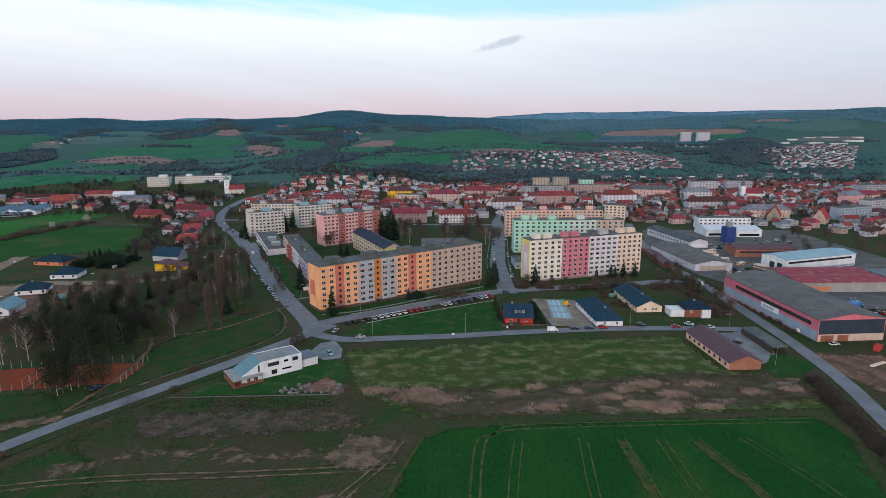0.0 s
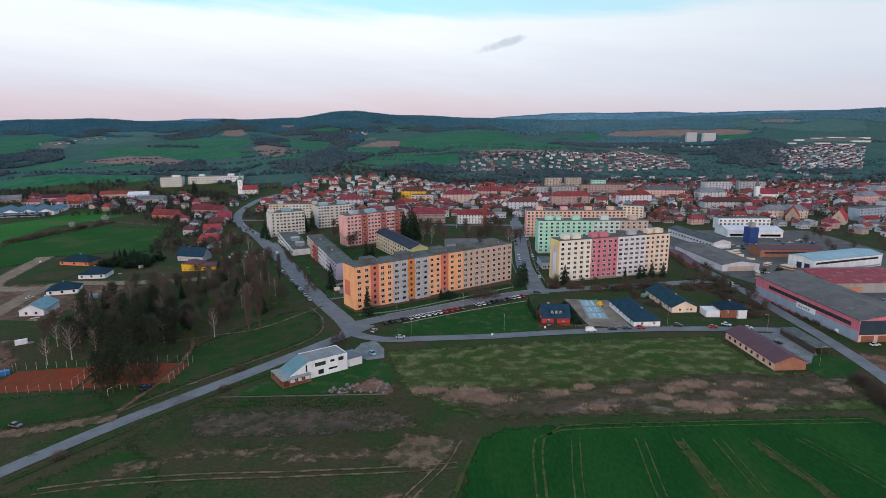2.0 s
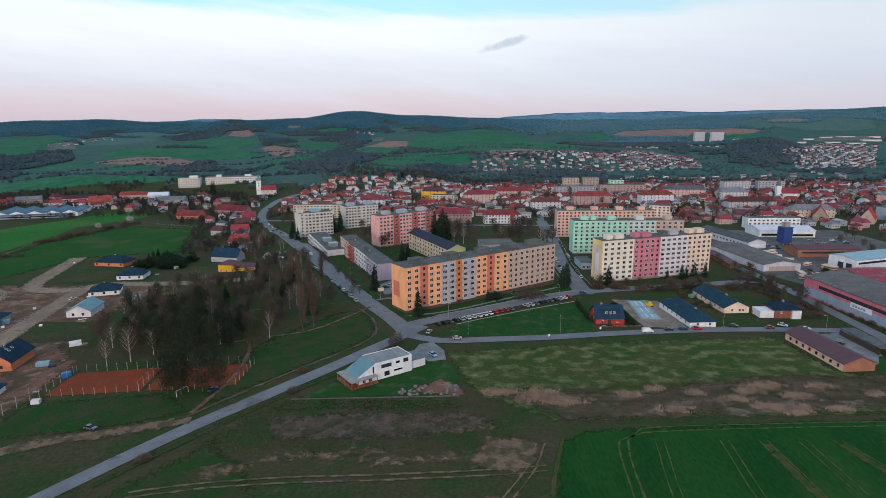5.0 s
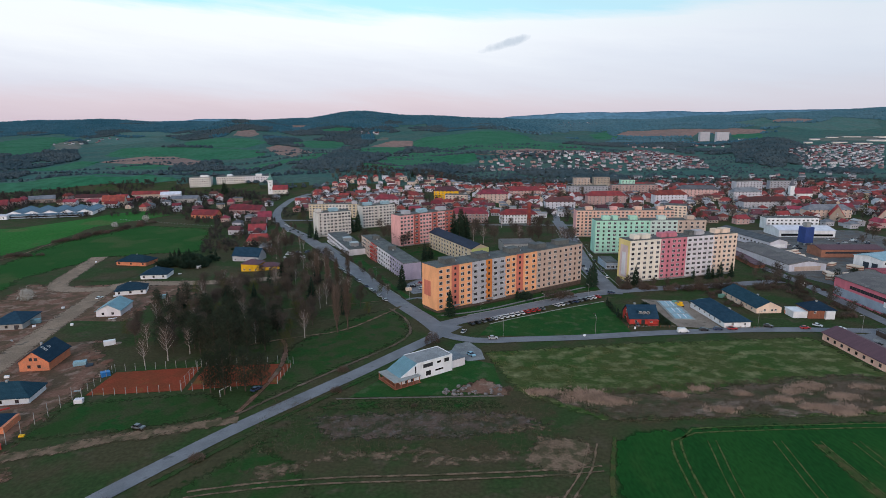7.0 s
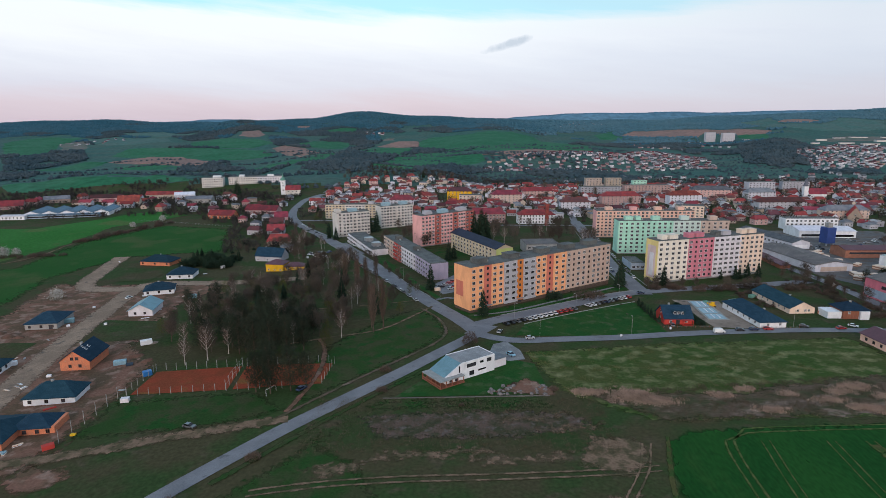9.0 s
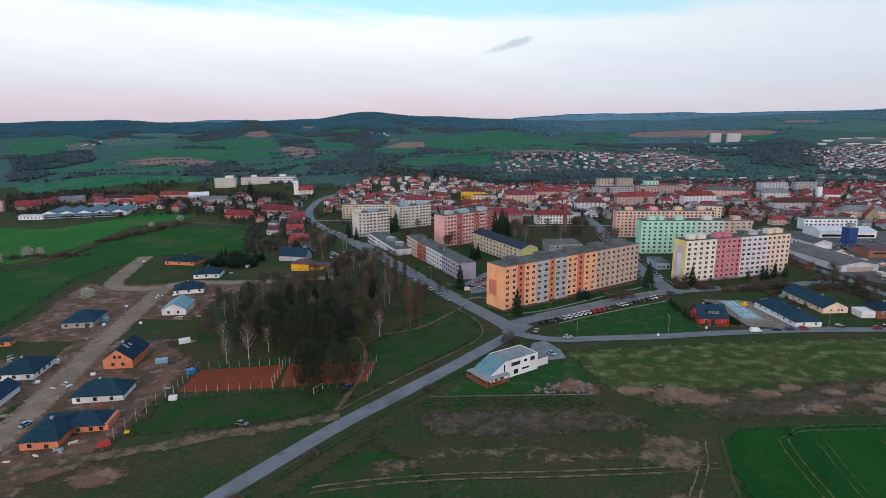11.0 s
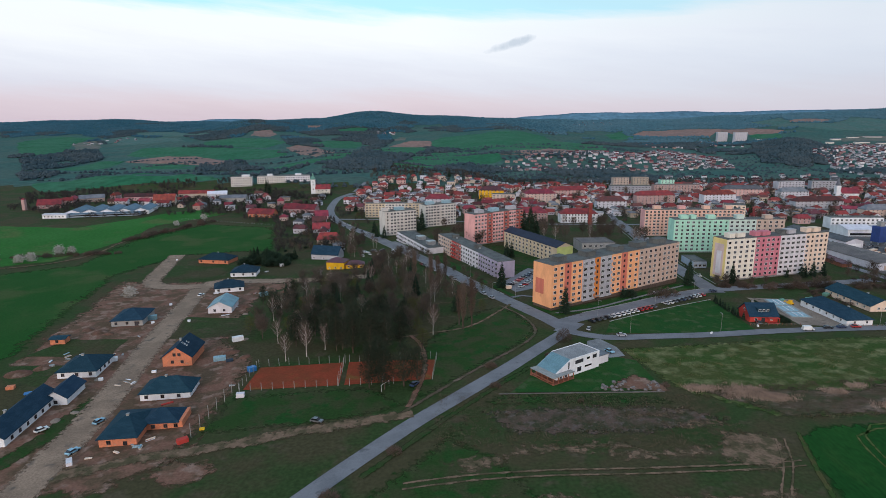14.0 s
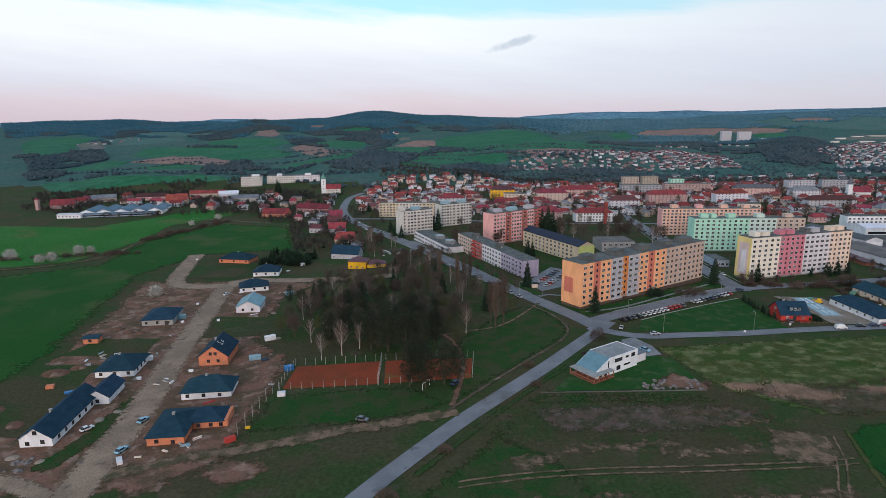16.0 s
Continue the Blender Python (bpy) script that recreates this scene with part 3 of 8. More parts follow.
drape("grove_floor", [(-236, 262), (-222, 360), (-168, 398), (-128, 372), (-100, 335), (-96, 306), (-128, 256), (-142, 236), (-196, 236)], M["land"], 0.07, 14, "leaf-strewn brown ground under the grove", "ground cover", 3)
drape("clay_court", [(-195, 206), (-195, 227), (-160, 228), (-158, 206)], M["clay"], 0.14, 8, "red clay ball court", "court")
drape("clay_court", [(-156, 206), (-158, 228), (-122, 227), (-123, 208)], M["clay"], 0.14, 8, "small red clay court beside the pines", "court")
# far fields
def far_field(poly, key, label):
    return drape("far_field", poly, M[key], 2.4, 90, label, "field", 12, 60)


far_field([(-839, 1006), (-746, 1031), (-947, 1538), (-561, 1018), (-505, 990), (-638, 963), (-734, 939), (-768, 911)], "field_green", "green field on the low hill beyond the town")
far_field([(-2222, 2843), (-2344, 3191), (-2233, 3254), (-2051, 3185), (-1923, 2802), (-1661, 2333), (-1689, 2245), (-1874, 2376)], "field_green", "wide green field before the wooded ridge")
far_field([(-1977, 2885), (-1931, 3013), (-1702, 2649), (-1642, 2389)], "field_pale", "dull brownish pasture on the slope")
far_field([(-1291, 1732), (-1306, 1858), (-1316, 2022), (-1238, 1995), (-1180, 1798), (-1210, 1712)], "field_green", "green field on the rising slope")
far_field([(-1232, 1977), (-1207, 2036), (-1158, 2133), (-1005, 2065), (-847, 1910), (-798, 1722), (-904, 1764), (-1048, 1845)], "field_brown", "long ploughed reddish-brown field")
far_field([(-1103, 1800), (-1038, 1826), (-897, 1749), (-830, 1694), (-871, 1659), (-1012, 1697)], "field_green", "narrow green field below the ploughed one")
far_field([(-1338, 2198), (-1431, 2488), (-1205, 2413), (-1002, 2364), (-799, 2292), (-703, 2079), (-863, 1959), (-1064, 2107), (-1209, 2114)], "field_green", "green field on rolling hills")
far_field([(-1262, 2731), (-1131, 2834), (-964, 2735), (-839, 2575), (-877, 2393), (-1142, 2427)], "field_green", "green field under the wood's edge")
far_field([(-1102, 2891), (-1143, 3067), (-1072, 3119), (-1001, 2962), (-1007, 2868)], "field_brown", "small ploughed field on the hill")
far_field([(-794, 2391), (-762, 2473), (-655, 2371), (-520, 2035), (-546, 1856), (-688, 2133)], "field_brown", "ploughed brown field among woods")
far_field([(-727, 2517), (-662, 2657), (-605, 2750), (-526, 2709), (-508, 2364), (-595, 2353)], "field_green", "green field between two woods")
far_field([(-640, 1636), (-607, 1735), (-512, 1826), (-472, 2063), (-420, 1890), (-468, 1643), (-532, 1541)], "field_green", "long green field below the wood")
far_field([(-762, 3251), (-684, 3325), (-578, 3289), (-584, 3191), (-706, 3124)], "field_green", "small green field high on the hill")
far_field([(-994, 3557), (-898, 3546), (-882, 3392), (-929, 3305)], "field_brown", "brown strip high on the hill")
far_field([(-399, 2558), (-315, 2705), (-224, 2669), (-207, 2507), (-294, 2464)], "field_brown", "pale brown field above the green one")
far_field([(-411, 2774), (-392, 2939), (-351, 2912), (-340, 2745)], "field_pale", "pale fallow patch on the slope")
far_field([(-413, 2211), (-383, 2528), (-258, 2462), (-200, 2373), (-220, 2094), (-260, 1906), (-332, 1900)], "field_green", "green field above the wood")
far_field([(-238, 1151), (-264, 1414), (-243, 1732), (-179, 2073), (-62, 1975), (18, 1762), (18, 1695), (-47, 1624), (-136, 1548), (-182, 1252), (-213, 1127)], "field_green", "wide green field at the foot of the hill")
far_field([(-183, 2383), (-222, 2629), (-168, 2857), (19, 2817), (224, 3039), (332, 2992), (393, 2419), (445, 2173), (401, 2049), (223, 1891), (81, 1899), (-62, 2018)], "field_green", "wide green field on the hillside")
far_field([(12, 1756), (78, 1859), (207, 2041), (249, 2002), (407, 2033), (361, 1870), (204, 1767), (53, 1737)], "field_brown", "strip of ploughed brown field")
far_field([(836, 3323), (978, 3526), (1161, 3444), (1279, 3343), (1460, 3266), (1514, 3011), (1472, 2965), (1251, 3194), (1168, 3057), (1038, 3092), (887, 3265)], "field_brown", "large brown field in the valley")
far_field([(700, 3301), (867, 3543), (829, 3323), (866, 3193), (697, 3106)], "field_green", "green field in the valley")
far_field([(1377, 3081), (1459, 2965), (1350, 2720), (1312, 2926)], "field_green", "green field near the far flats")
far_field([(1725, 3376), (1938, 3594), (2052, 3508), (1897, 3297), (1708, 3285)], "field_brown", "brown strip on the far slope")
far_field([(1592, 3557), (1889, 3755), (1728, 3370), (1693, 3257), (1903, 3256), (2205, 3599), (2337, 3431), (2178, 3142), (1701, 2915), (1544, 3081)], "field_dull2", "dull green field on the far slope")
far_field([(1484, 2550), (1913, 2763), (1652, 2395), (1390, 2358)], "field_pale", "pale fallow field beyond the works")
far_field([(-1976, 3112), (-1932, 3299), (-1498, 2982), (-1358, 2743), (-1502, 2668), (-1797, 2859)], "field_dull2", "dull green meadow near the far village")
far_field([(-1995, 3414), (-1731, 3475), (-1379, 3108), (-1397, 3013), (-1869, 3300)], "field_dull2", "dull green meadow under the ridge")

# roads
ribbon("estate_road", [(-184, 92), (-165, 120), (-151.5, 141), (-138.5, 159.5), (-126, 176.5), (-111, 195), (-93, 218), (-77, 240), (-66, 255), (-58, 267), (-54, 273)], 6.6, M["asphalt"], 0.17, "grey asphalt road across the fields")
ribbon("meadow_road", [(-66, 264), (-47, 253), (-22, 254.5), (4, 257), (30, 261.5), (57, 265), (84, 267.5), (112, 268), (150, 266)], 6.4, M["asphalt"], 0.20, "grey asphalt road past the meadow")
ribbon("main_road", [(-62, 266), (-69, 282), (-86, 314), (-105, 352), (-124, 396), (-148, 447), (-170, 494), (-196, 548), (-222, 592), (-246, 640), (-264, 700), (-274, 770), (-279, 840), (-270, 920), (-262, 985)], 9.5, M["asphalt"], 0.14, "wide grey asphalt main road with parked cars")
ribbon("parking_road", [(-66, 270), (-48, 284), (-26, 298), (-2, 314), (21, 328), (38, 336), (70, 344), (110, 352), (150, 362)], 9.0, M["asphalt"], 0.18, "grey access road with a row of parked cars")
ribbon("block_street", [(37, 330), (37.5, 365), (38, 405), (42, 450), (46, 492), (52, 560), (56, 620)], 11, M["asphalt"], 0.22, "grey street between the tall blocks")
ribbon("works_road", [(112, 40), (136, 130), (145, 176), (151, 204), (154, 230), (155.5, 256), (157, 292), (160, 357), (158, 424), (164, 468), (176, 540), (190, 600)], 6.6, M["asphalt"], 0.21, "grey asphalt road past the factory")
ribbon("gravel_road", [(-236, 84), (-235, 120), (-236, 141), (-239, 164), (-241.7, 188), (-246.8, 213), (-254, 248), (-261.3, 284), (-270, 330), (-275, 362), (-268, 376), (-245, 377), (-205, 378), (-170, 380)], 12.5, M["gravel_soft"], 0.20, "wide unpaved gravel road through the new houses", ragged=0.12, rim=0.3)
ribbon("gravel_spur", [(-276, 362), (-300, 360), (-314, 372), (-326, 410), (-338, 460)], 13, M["gravel_soft"], 0.23, "unpaved gravel side road", ragged=0.15, rim=0.3)
ribbon("gravel_entry", [(-242, 140), (-262, 148), (-300, 150)], 7, M["gravel_soft"], 0.24, "gravel entry between plots", ragged=0.15, rim=0.2)
ribbon("site_track", [(-232, 150), (-212, 160), (-190, 165), (-172, 170), (-149, 176), (-128, 181)], 8, M["track_soft"], 0.19, "pale trodden earth track", "track", ragged=0.6)
ribbon("field_path", [(-560, 380), (-466, 402), (-424, 424), (-408, 460), (-412, 515), (-400, 560), (-378, 615)], 3.2, M["track_soft"], 0.4, "pale footpath between the fields", "path")
ribbon("park_path", [(-150, 250), (-128, 258), (-108, 266), (-92, 290), (-84, 305)], 2.2, M["track_soft"], 0.17, "trodden path along the park's edge", "path", ragged=0.4)
ribbon("park_path", [(-130, 186), (-126, 212), (-128, 240), (-134, 256)], 3.0, M["dirt_soft"], 0.17, "worn earth path over the grass", "path", ragged=0.7)
for off in (0.0, 2.6):
    ribbon("wheel_track", [(-128, 139 + off), (-116, 141.5 + off), (-91, 145 + off), (-57, 147 + off), (-23, 150 + off), (-14, 151.5 + off)], 1.2, M["track_soft"], 0.16, "pair of pale wheel tracks in the grass", "track", ragged=0.7)
    ribbon("wheel_track", [(-33 + off, 128), (-27 + off, 140), (-20 + off, 152), (-15 + off, 166)], 1.0, M["track_soft"], 0.17, "pale wheel tracks crossing the grass", "track", ragged=0.7)
    ribbon("tractor_line", [(2 + off, 60), (7 + off, 140), (11 + off, 168), (20, 172.5 + off), (60, 175.5 + off), (122, 178 + off)], 1.1, M["tuft_soft"], 0.16, "faint tractor line in the crop", "track", ragged=0.6)
    for x0, x1 in ((16, 22), (38, 42), (54.5, 54), (66, 66), (84, 77), (104, 92)):
        ribbon("tractor_line", [(x0 - 4 + off, 60), (x0 + off, 130), (x1 + off, 168)], 0.7, M["tuft_soft"], 0.17, "faint tractor line in the crop", "track", ragged=0.6)
for x0, x1 in ((55.5, 55.3), (85, 78)):
    ribbon("bare_strip", [(x0 - 2, 60), (x0, 130), (x1, 166)], 4.6, M["thin_soft"], 0.14, "thin brownish strip where the crop failed", "track", ragged=0.5)
ribbon("bare_strip", [(-20, 120), (-12, 150), (-6, 170)], 2.0, M["thin_soft"], 0.15, "bare strip beside the crop", "track", ragged=0.8)
drape("bare_patch", [(-40, 152), (-30, 172), (-14, 170), (-14, 155), (-22, 148)], M["track_soft"], 0.13, 2.5, "bare churned patch of pale soil", "soil", 3, 3, soft=5)
drape("bare_patch", [(-100, 152), (-96, 162), (-60, 164), (-58, 159)], M["track_soft"], 0.12, 2.5, "bare patch of pale soil in the grass", "soil", 2.5, 3, soft=5)
drape("bare_patch", [(-206, 150), (-200, 160), (-186, 158), (-182, 148), (-194, 143)], M["dirt_soft"], 0.16, 2.5, "churned reddish bare earth", "soil", 2.5, 3, soft=5)
for px, py, w, d in ((-118, 132, 40, 5), (-70, 134, 50, 5), (-80, 156, 46, 5), (-120, 150, 24, 6), (-100, 120, 40, 6), (-52, 174, 30, 5), (-72, 180, 40, 4)):
    drape("bare_patch", [(px, py), (px + w * 0.3, py + d * 0.7), (px + w, py + d + 2), (px + w * 0.9, py - d * 0.2), (px + w * 0.4, py - d * 0.8)], M["track_soft"], 0.125, 2.5, "thin bare streak of pale soil in grass", "soil", 2.5, 3, soft=6)
drape("works_yard", [(148, 240), (200, 236), (230, 200), (170, 170), (156, 200)], M["dirt_soft"], 0.12, 5, "brown storage yard beside the factory", "yard", 2, soft=6)
drape("works_apron", [(196, 300), (330, 300), (330, 560), (190, 560), (164, 470), (166, 380)], M["yard"], 0.10, 20, "dark worn yard between the works halls", "yard", 1)
drape("barn_yard", [(126, 224), (138, 230), (150, 262), (116, 262), (112, 250)], M["paving"], 0.14, 8, "grey gravelled yard behind the barn", "yard", 0.5)
drape("house_yard", [(52, 272), (72, 270), (74, 316), (50, 320)], M["gravel"], 0.13, 8, "grey gravel plot round new foundations", "yard", 0.8)
drape("court_lawn", [(-72, 380), (-112, 464), (-90, 470), (-40, 500), (-20, 440), (-46, 392)], M["worn_soft"], 0.10, 5, "worn lawn in the court between blocks", "lawn", 1.5, soft=4)
drape("court_yard", [(-79, 330), (-86, 350), (-64, 392), (-40, 372), (-56, 346)], M["asphalt"], 0.14, 8, "asphalt car park behind the orange block", "yard", 0.6)
drape("pole_lawn", [(127, 212), (129, 222), (138, 235), (148, 234), (150, 224), (140, 212)], M["lawn"], 0.15, 5, "small bright lawn beside the carport", "lawn", 0.4)
drape("roadside_park", [(-141, 452), (-166, 506), (-178, 502), (-152, 446)], M["asphalt"], 0.12, 9, "asphalt parking strip beside the main road", "yard", 1)


def kerb(line, side, half, label):
    """A raised concrete kerb along one side of a road."""
    pts = smooth_line(line, 5.0)
    V, F = [], []
    for i, p in enumerate(pts):
        t = (pts[min(i + 1, len(pts) - 1)] - pts[max(i - 1, 0)]).normalized()
        n = Vector((-t.y, t.x, 0)) * side
        for d, h in ((half, 0.1), (half, 0.34), (half + 0.28, 0.34), (half + 0.28, 0.05)):
            q = p + n * d
            V.append((q.x, q.y, terrain(q.x, q.y) + h))
    for i in range(len(pts) - 1):
        for k in range(3):
            a = i * 4 + k
            F.append((a, a + 1, a + 5, a + 4))
    return tagged(new("kerb", mesh_of("kerb", V, F, [M["concrete"]])), label, "kerb", kind="structure")


kerb([(-46, 285.5), (-26, 298), (-2, 314), (21, 328), (36, 335)], 1, 4.6, "raised concrete kerb along the access road")
kerb([(-40, 278), (-26, 287.5), (0, 303.5), (26, 318)], -1, 3.0, "raised concrete kerb behind the parked cars")
for sd in (1, -1):
    kerb([(-90, 322), (-105, 352), (-124, 396), (-148, 447), (-170, 494), (-196, 548)], sd, 4.8, "raised concrete kerb along the main road")
    kerb([(37.5, 350), (38, 405), (42, 450), (46, 492), (52, 560)], sd, 7.6, "raised concrete kerb along the street")
ribbon("block_path", [(-62, 289), (-42, 297), (-16, 316), (8, 334), (24, 346)], 1.8, M["paving"], 0.2, "concrete path along the orange block", "path")
ribbon("block_path", [(-82, 318), (-76, 322), (-66, 318)], 2.6, M["asphalt"], 0.24, "short asphalt drive beside the block", "path")
ribbon("lawn_path", [(-92, 318), (-104, 312), (-128, 306), (-150, 304)], 1.8, M["track_soft"], 0.19, "pale path crossing the park", "path")
ribbon("barn_drive", [(150, 262), (132, 258), (126, 240)], 5, M["asphalt"], 0.22, "asphalt drive into the barn yard", "path")
ribbon("town_lane", [(56, 620), (66, 700), (70, 800), (90, 900)], 7, M["asphalt"], 0.3, "grey lane into the town")
ribbon("town_lane", [(-246, 640), (-180, 632), (-60, 596), (56, 590), (190, 588)], 7, M["asphalt"], 0.3, "grey cross street in the town")
ribbon("road_bank", [(-134, 179), (-116, 203), (-98, 226), (-82, 247), (-76, 262), (-80, 284), (-90, 302)], 2.2, M["reed_soft"], 0.185, "brown worn bank beside the road", "verge", ragged=0.2)
ribbon("road_bank", [(-140, 145), (-122, 170), (-101, 198), (-84, 219)], 3.0, M["worn_soft"], 0.185, "rough grass bank beside the road", "verge", ragged=0.5)

# ---- building kit ----
def thing(name, x, y, rot, label, category, group="", dz=0.0):
    ob = new(name)
    ob.empty_display_size = 1
    ob.matrix_world = pose(x, y, terrain(x, y) + dz, 0, 0, rot)
    return tagged(ob, label, category, group)


def attach(ob, parent, m=None):
    ob.parent = parent
    if m is not None:
        ob.matrix_basis = m
    return ob


def part(name, bm, mats, parent, label="", m=None):
    me = bpy.data.meshes.new(name)
    bm.to_mesh(me)
    bm.free()
    for k in (mats if isinstance(mats, (list, tuple)) else [mats]):
        me.materials.append(k)
    return tagged(attach(new(name, me), parent, m), label)


def piece(name, me, parent, m):
    return attach(new(name, me), parent, m)


def box(bm, x0, y0, z0, x1, y1, z1, mi=0):
    v = [bm.verts.new(p) for p in ((x0, y0, z0), (x1, y0, z0), (x1, y1, z0), (x0, y1, z0), (x0, y0, z1), (x1, y0, z1), (x1, y1, z1), (x0, y1, z1))]
    for q in ((0, 1, 5, 4), (1, 2, 6, 5), (2, 3, 7, 6), (3, 0, 4, 7), (4, 5, 6, 7), (3, 2, 1, 0)):
        f = bm.faces.new([v[i] for i in q])
        f.material_index = mi
    return bm


def boxes(*rows):
    bm = bmesh.new()
    for r in rows:
        box(bm, *r)
    return bm


def window_mesh(name, w, h, frame_mat, bars=1):
    """A window with a raised frame, mullions and a pane set back; it sits on a wall that faces -y."""
    bm = bmesh.new()
    t = 0.10
    xs = [-w / 2, -w / 2 + t]
    for i in range(bars):
        x = -w / 2 + w * (i + 1) / (bars + 1)
        xs += [x - 0.05, x + 0.05]
    xs += [w / 2 - t, w / 2]
    zs = [0, t, h - t, h]
    g = [[bm.verts.new((x, -0.08, z)) for z in zs] for x in xs]
    panes = []
    for i in range(len(xs) - 1):
        for k in range(3):
            f = bm.faces.new((g[i][k], g[i + 1][k], g[i + 1][k + 1], g[i][k + 1]))
            if k == 1 and i % 2 == 1:
                panes.append(f)
    rim = [e for e in bm.edges if e.is_boundary]
    out = bmesh.ops.extrude_edge_only(bm, edges=rim)
    for v in out["geom"]:
        if isinstance(v, bmesh.types.BMVert):
            v.co.y = 0.0
    for f in panes:
        f.material_index = 1
    bmesh.ops.inset_individual(bm, faces=panes, thickness=0.01, depth=-0.06)
    bmesh.ops.recalc_face_normals(bm, faces=bm.faces[:])
    me = bpy.data.meshes.new(name)
    bm.to_mesh(me)
    bm.free()
    me.materials.append(frame_mat)
    me.materials.append(M["glass"])
    return me


WIN = dict(flat=window_mesh("flat_window", 2.1, 1.7, M["frame"]), stair=window_mesh("stair_window", 1.3, 1.5, M["frame_dark"], 0),
           wide=window_mesh("wide_window", 2.6, 1.6, M["frame"], 2), house=window_mesh("house_window", 1.2, 1.3, M["frame"]),
           dark=window_mesh("dark_window", 1.3, 1.4, M["frame_dark"]), band=window_mesh("band_window", 3.6, 1.4, M["frame"], 3), town=window_mesh("town_window", 1.5, 1.8, M["frame"]))
DOOR = window_mesh("glazed_door", 1.8, 2.3, M["frame_dark"])


def panel_block(name, label, x, y, rot, depth, floors, fh, base, sections, end=None, top=0.9, heads=(), head_mat=None, plinth="plinth_grey", roof="bitumen", tail=None, group="panel blocks"):
    """A slab of flats: sections of (length, wall, columns, style) from its front's left corner."""
    ob = thing(name, x, y, rot, label, "apartment building", group, -0.4)
    total = sum(s[0] for s in sections)
    high = base + floors * fh + top
    part("plinth", boxes((0.15, 0.15, -1.5, total - 0.15, depth - 0.15, base)), M[plinth], ob)
    at = 0.0
    for i, (ln, wall, cols, style) in enumerate(sections):
        a, b = at, at + ln
        y0 = 0.0 if i % 2 == 0 else 0.12
        part("wall", boxes((a, y0, base, b, depth, high)), M[wall], ob)
        step = ln / cols
        for c in range(cols):
            cx = a + step * (c + 0.5)
            for f in range(floors):
                z = base + f * fh + 0.95
                kind = {"w": "flat", "s": "stair", "b": "wide", "m": ("flat", "stair", "flat")[c % 3]}[style]
                piece("window", WIN[kind], ob, pose(cx, y0 - 0.003, z + (0.6 if style == "s" else 0)))
        if style == "b":
            for f in range(floors):
                z = base + f * fh
                part("balcony", boxes((a + 0.25, y0 - 1.1, z - 0.1, b - 0.25, y0, z + 0.06), (a + 0.25, y0 - 1.1, z + 0.06, b - 0.25, y0 - 1.02, z + 1.0), (a + 0.25, y0 - 1.02, z + 0.06, a + 0.33, y0, z + 1.0), (b - 0.33, y0 - 1.02, z + 0.06, b - 0.25, y0, z + 1.0)), M[wall], ob)
        if style == "s":
            piece("door", DOOR, ob, pose(a + ln / 2, y0 - 0.003 + 0.15, 0.35))
            part("canopy", boxes((a + 0.2, y0 - 1.6, 2.9, b - 0.2, y0 + 0.1, 3.1)), M["concrete"], ob)
        at = b
    if end:
        part("end_wall", boxes((-0.12, 0.0, base, -0.003, depth, high)), M[end], ob)
    if tail:
        part("end_panel", boxes((-0.16, depth * 0.42, base + fh * 2, -0.125, depth * 0.86, base + fh * 4.6)), M[tail], ob)
    # roof deck inside a low parapet, with lift and stair housings
    r = boxes((0.35, 0.35, high - 0.3, total - 0.35, depth - 0.35, high + 0.04), (0, 0, high, total, 0.35, high + 0.3), (0, depth - 0.35, high, total, depth, high + 0.3), (0, 0.35, high, 0.35, depth - 0.35, high + 0.3), (total - 0.35, 0.35, high, total, depth - 0.35, high + 0.3))
    part("roof", r, M[roof], ob)
    for hx, hw, key in heads:
        h = part("stair_head", boxes((hx - hw / 2, depth * 0.3, high + 0.04, hx + hw / 2, depth * 0.72, high + 2.6), (hx - hw / 2 - 0.2, depth * 0.3 - 0.2, high + 2.6, hx + hw / 2 + 0.2, depth * 0.72 + 0.2, high + 2.8)), M[key], ob)
        part("vent", boxes((hx + hw / 2 + 1.5, depth * 0.45, high + 0.04, hx + hw / 2 + 2.2, depth * 0.55, high + 1.0)), M["metal"], h)
    return ob


def roof_mesh(kind, L, W, eave, ridge, over=0.6, thick=0.22):
    """A pitched roof over 0..L by 0..W, its ridge along x."""
    bm = bmesh.new()
    x0, x1, y0, y1 = -over, L + over, -over, W + over
    drop = (ridge - eave) * over / (W / 2)
    e = eave - drop
    hip = {"gable": 0.0, "hip": min(W / 2 + over, L / 2 + over - 0.4), "half": W * 0.2}[kind]
    lo = [(x0, y0, e), (x1, y0, e), (x1, y1, e), (x0, y1, e)]
    rr = [(x0 + hip, W / 2, ridge), (x1 - hip, W / 2, ridge)]
    up = [bm.verts.new((p[0], p[1], p[2] + thick)) for p in lo + rr]
    dn = [bm.verts.new(p) for p in lo + rr]
    for q in ((0, 1, 5, 4), (2, 3, 4, 5), (1, 2, 5), (3, 0, 4)):
        if kind == "gable" and len(q) == 3:
            continue
        bm.faces.new([up[i] for i in q])
        bm.faces.new([dn[i] for i in reversed(q)])
    rim = (0, 1, 5, 2, 3, 4) if kind == "gable" else (0, 1, 2, 3)
    for a, b in zip(rim, rim[1:] + rim[:1]):
        bm.faces.new((up[b], up[a], dn[a], dn[b]))
    bmesh.ops.recalc_face_normals(bm, faces=bm.faces[:])
    return bm


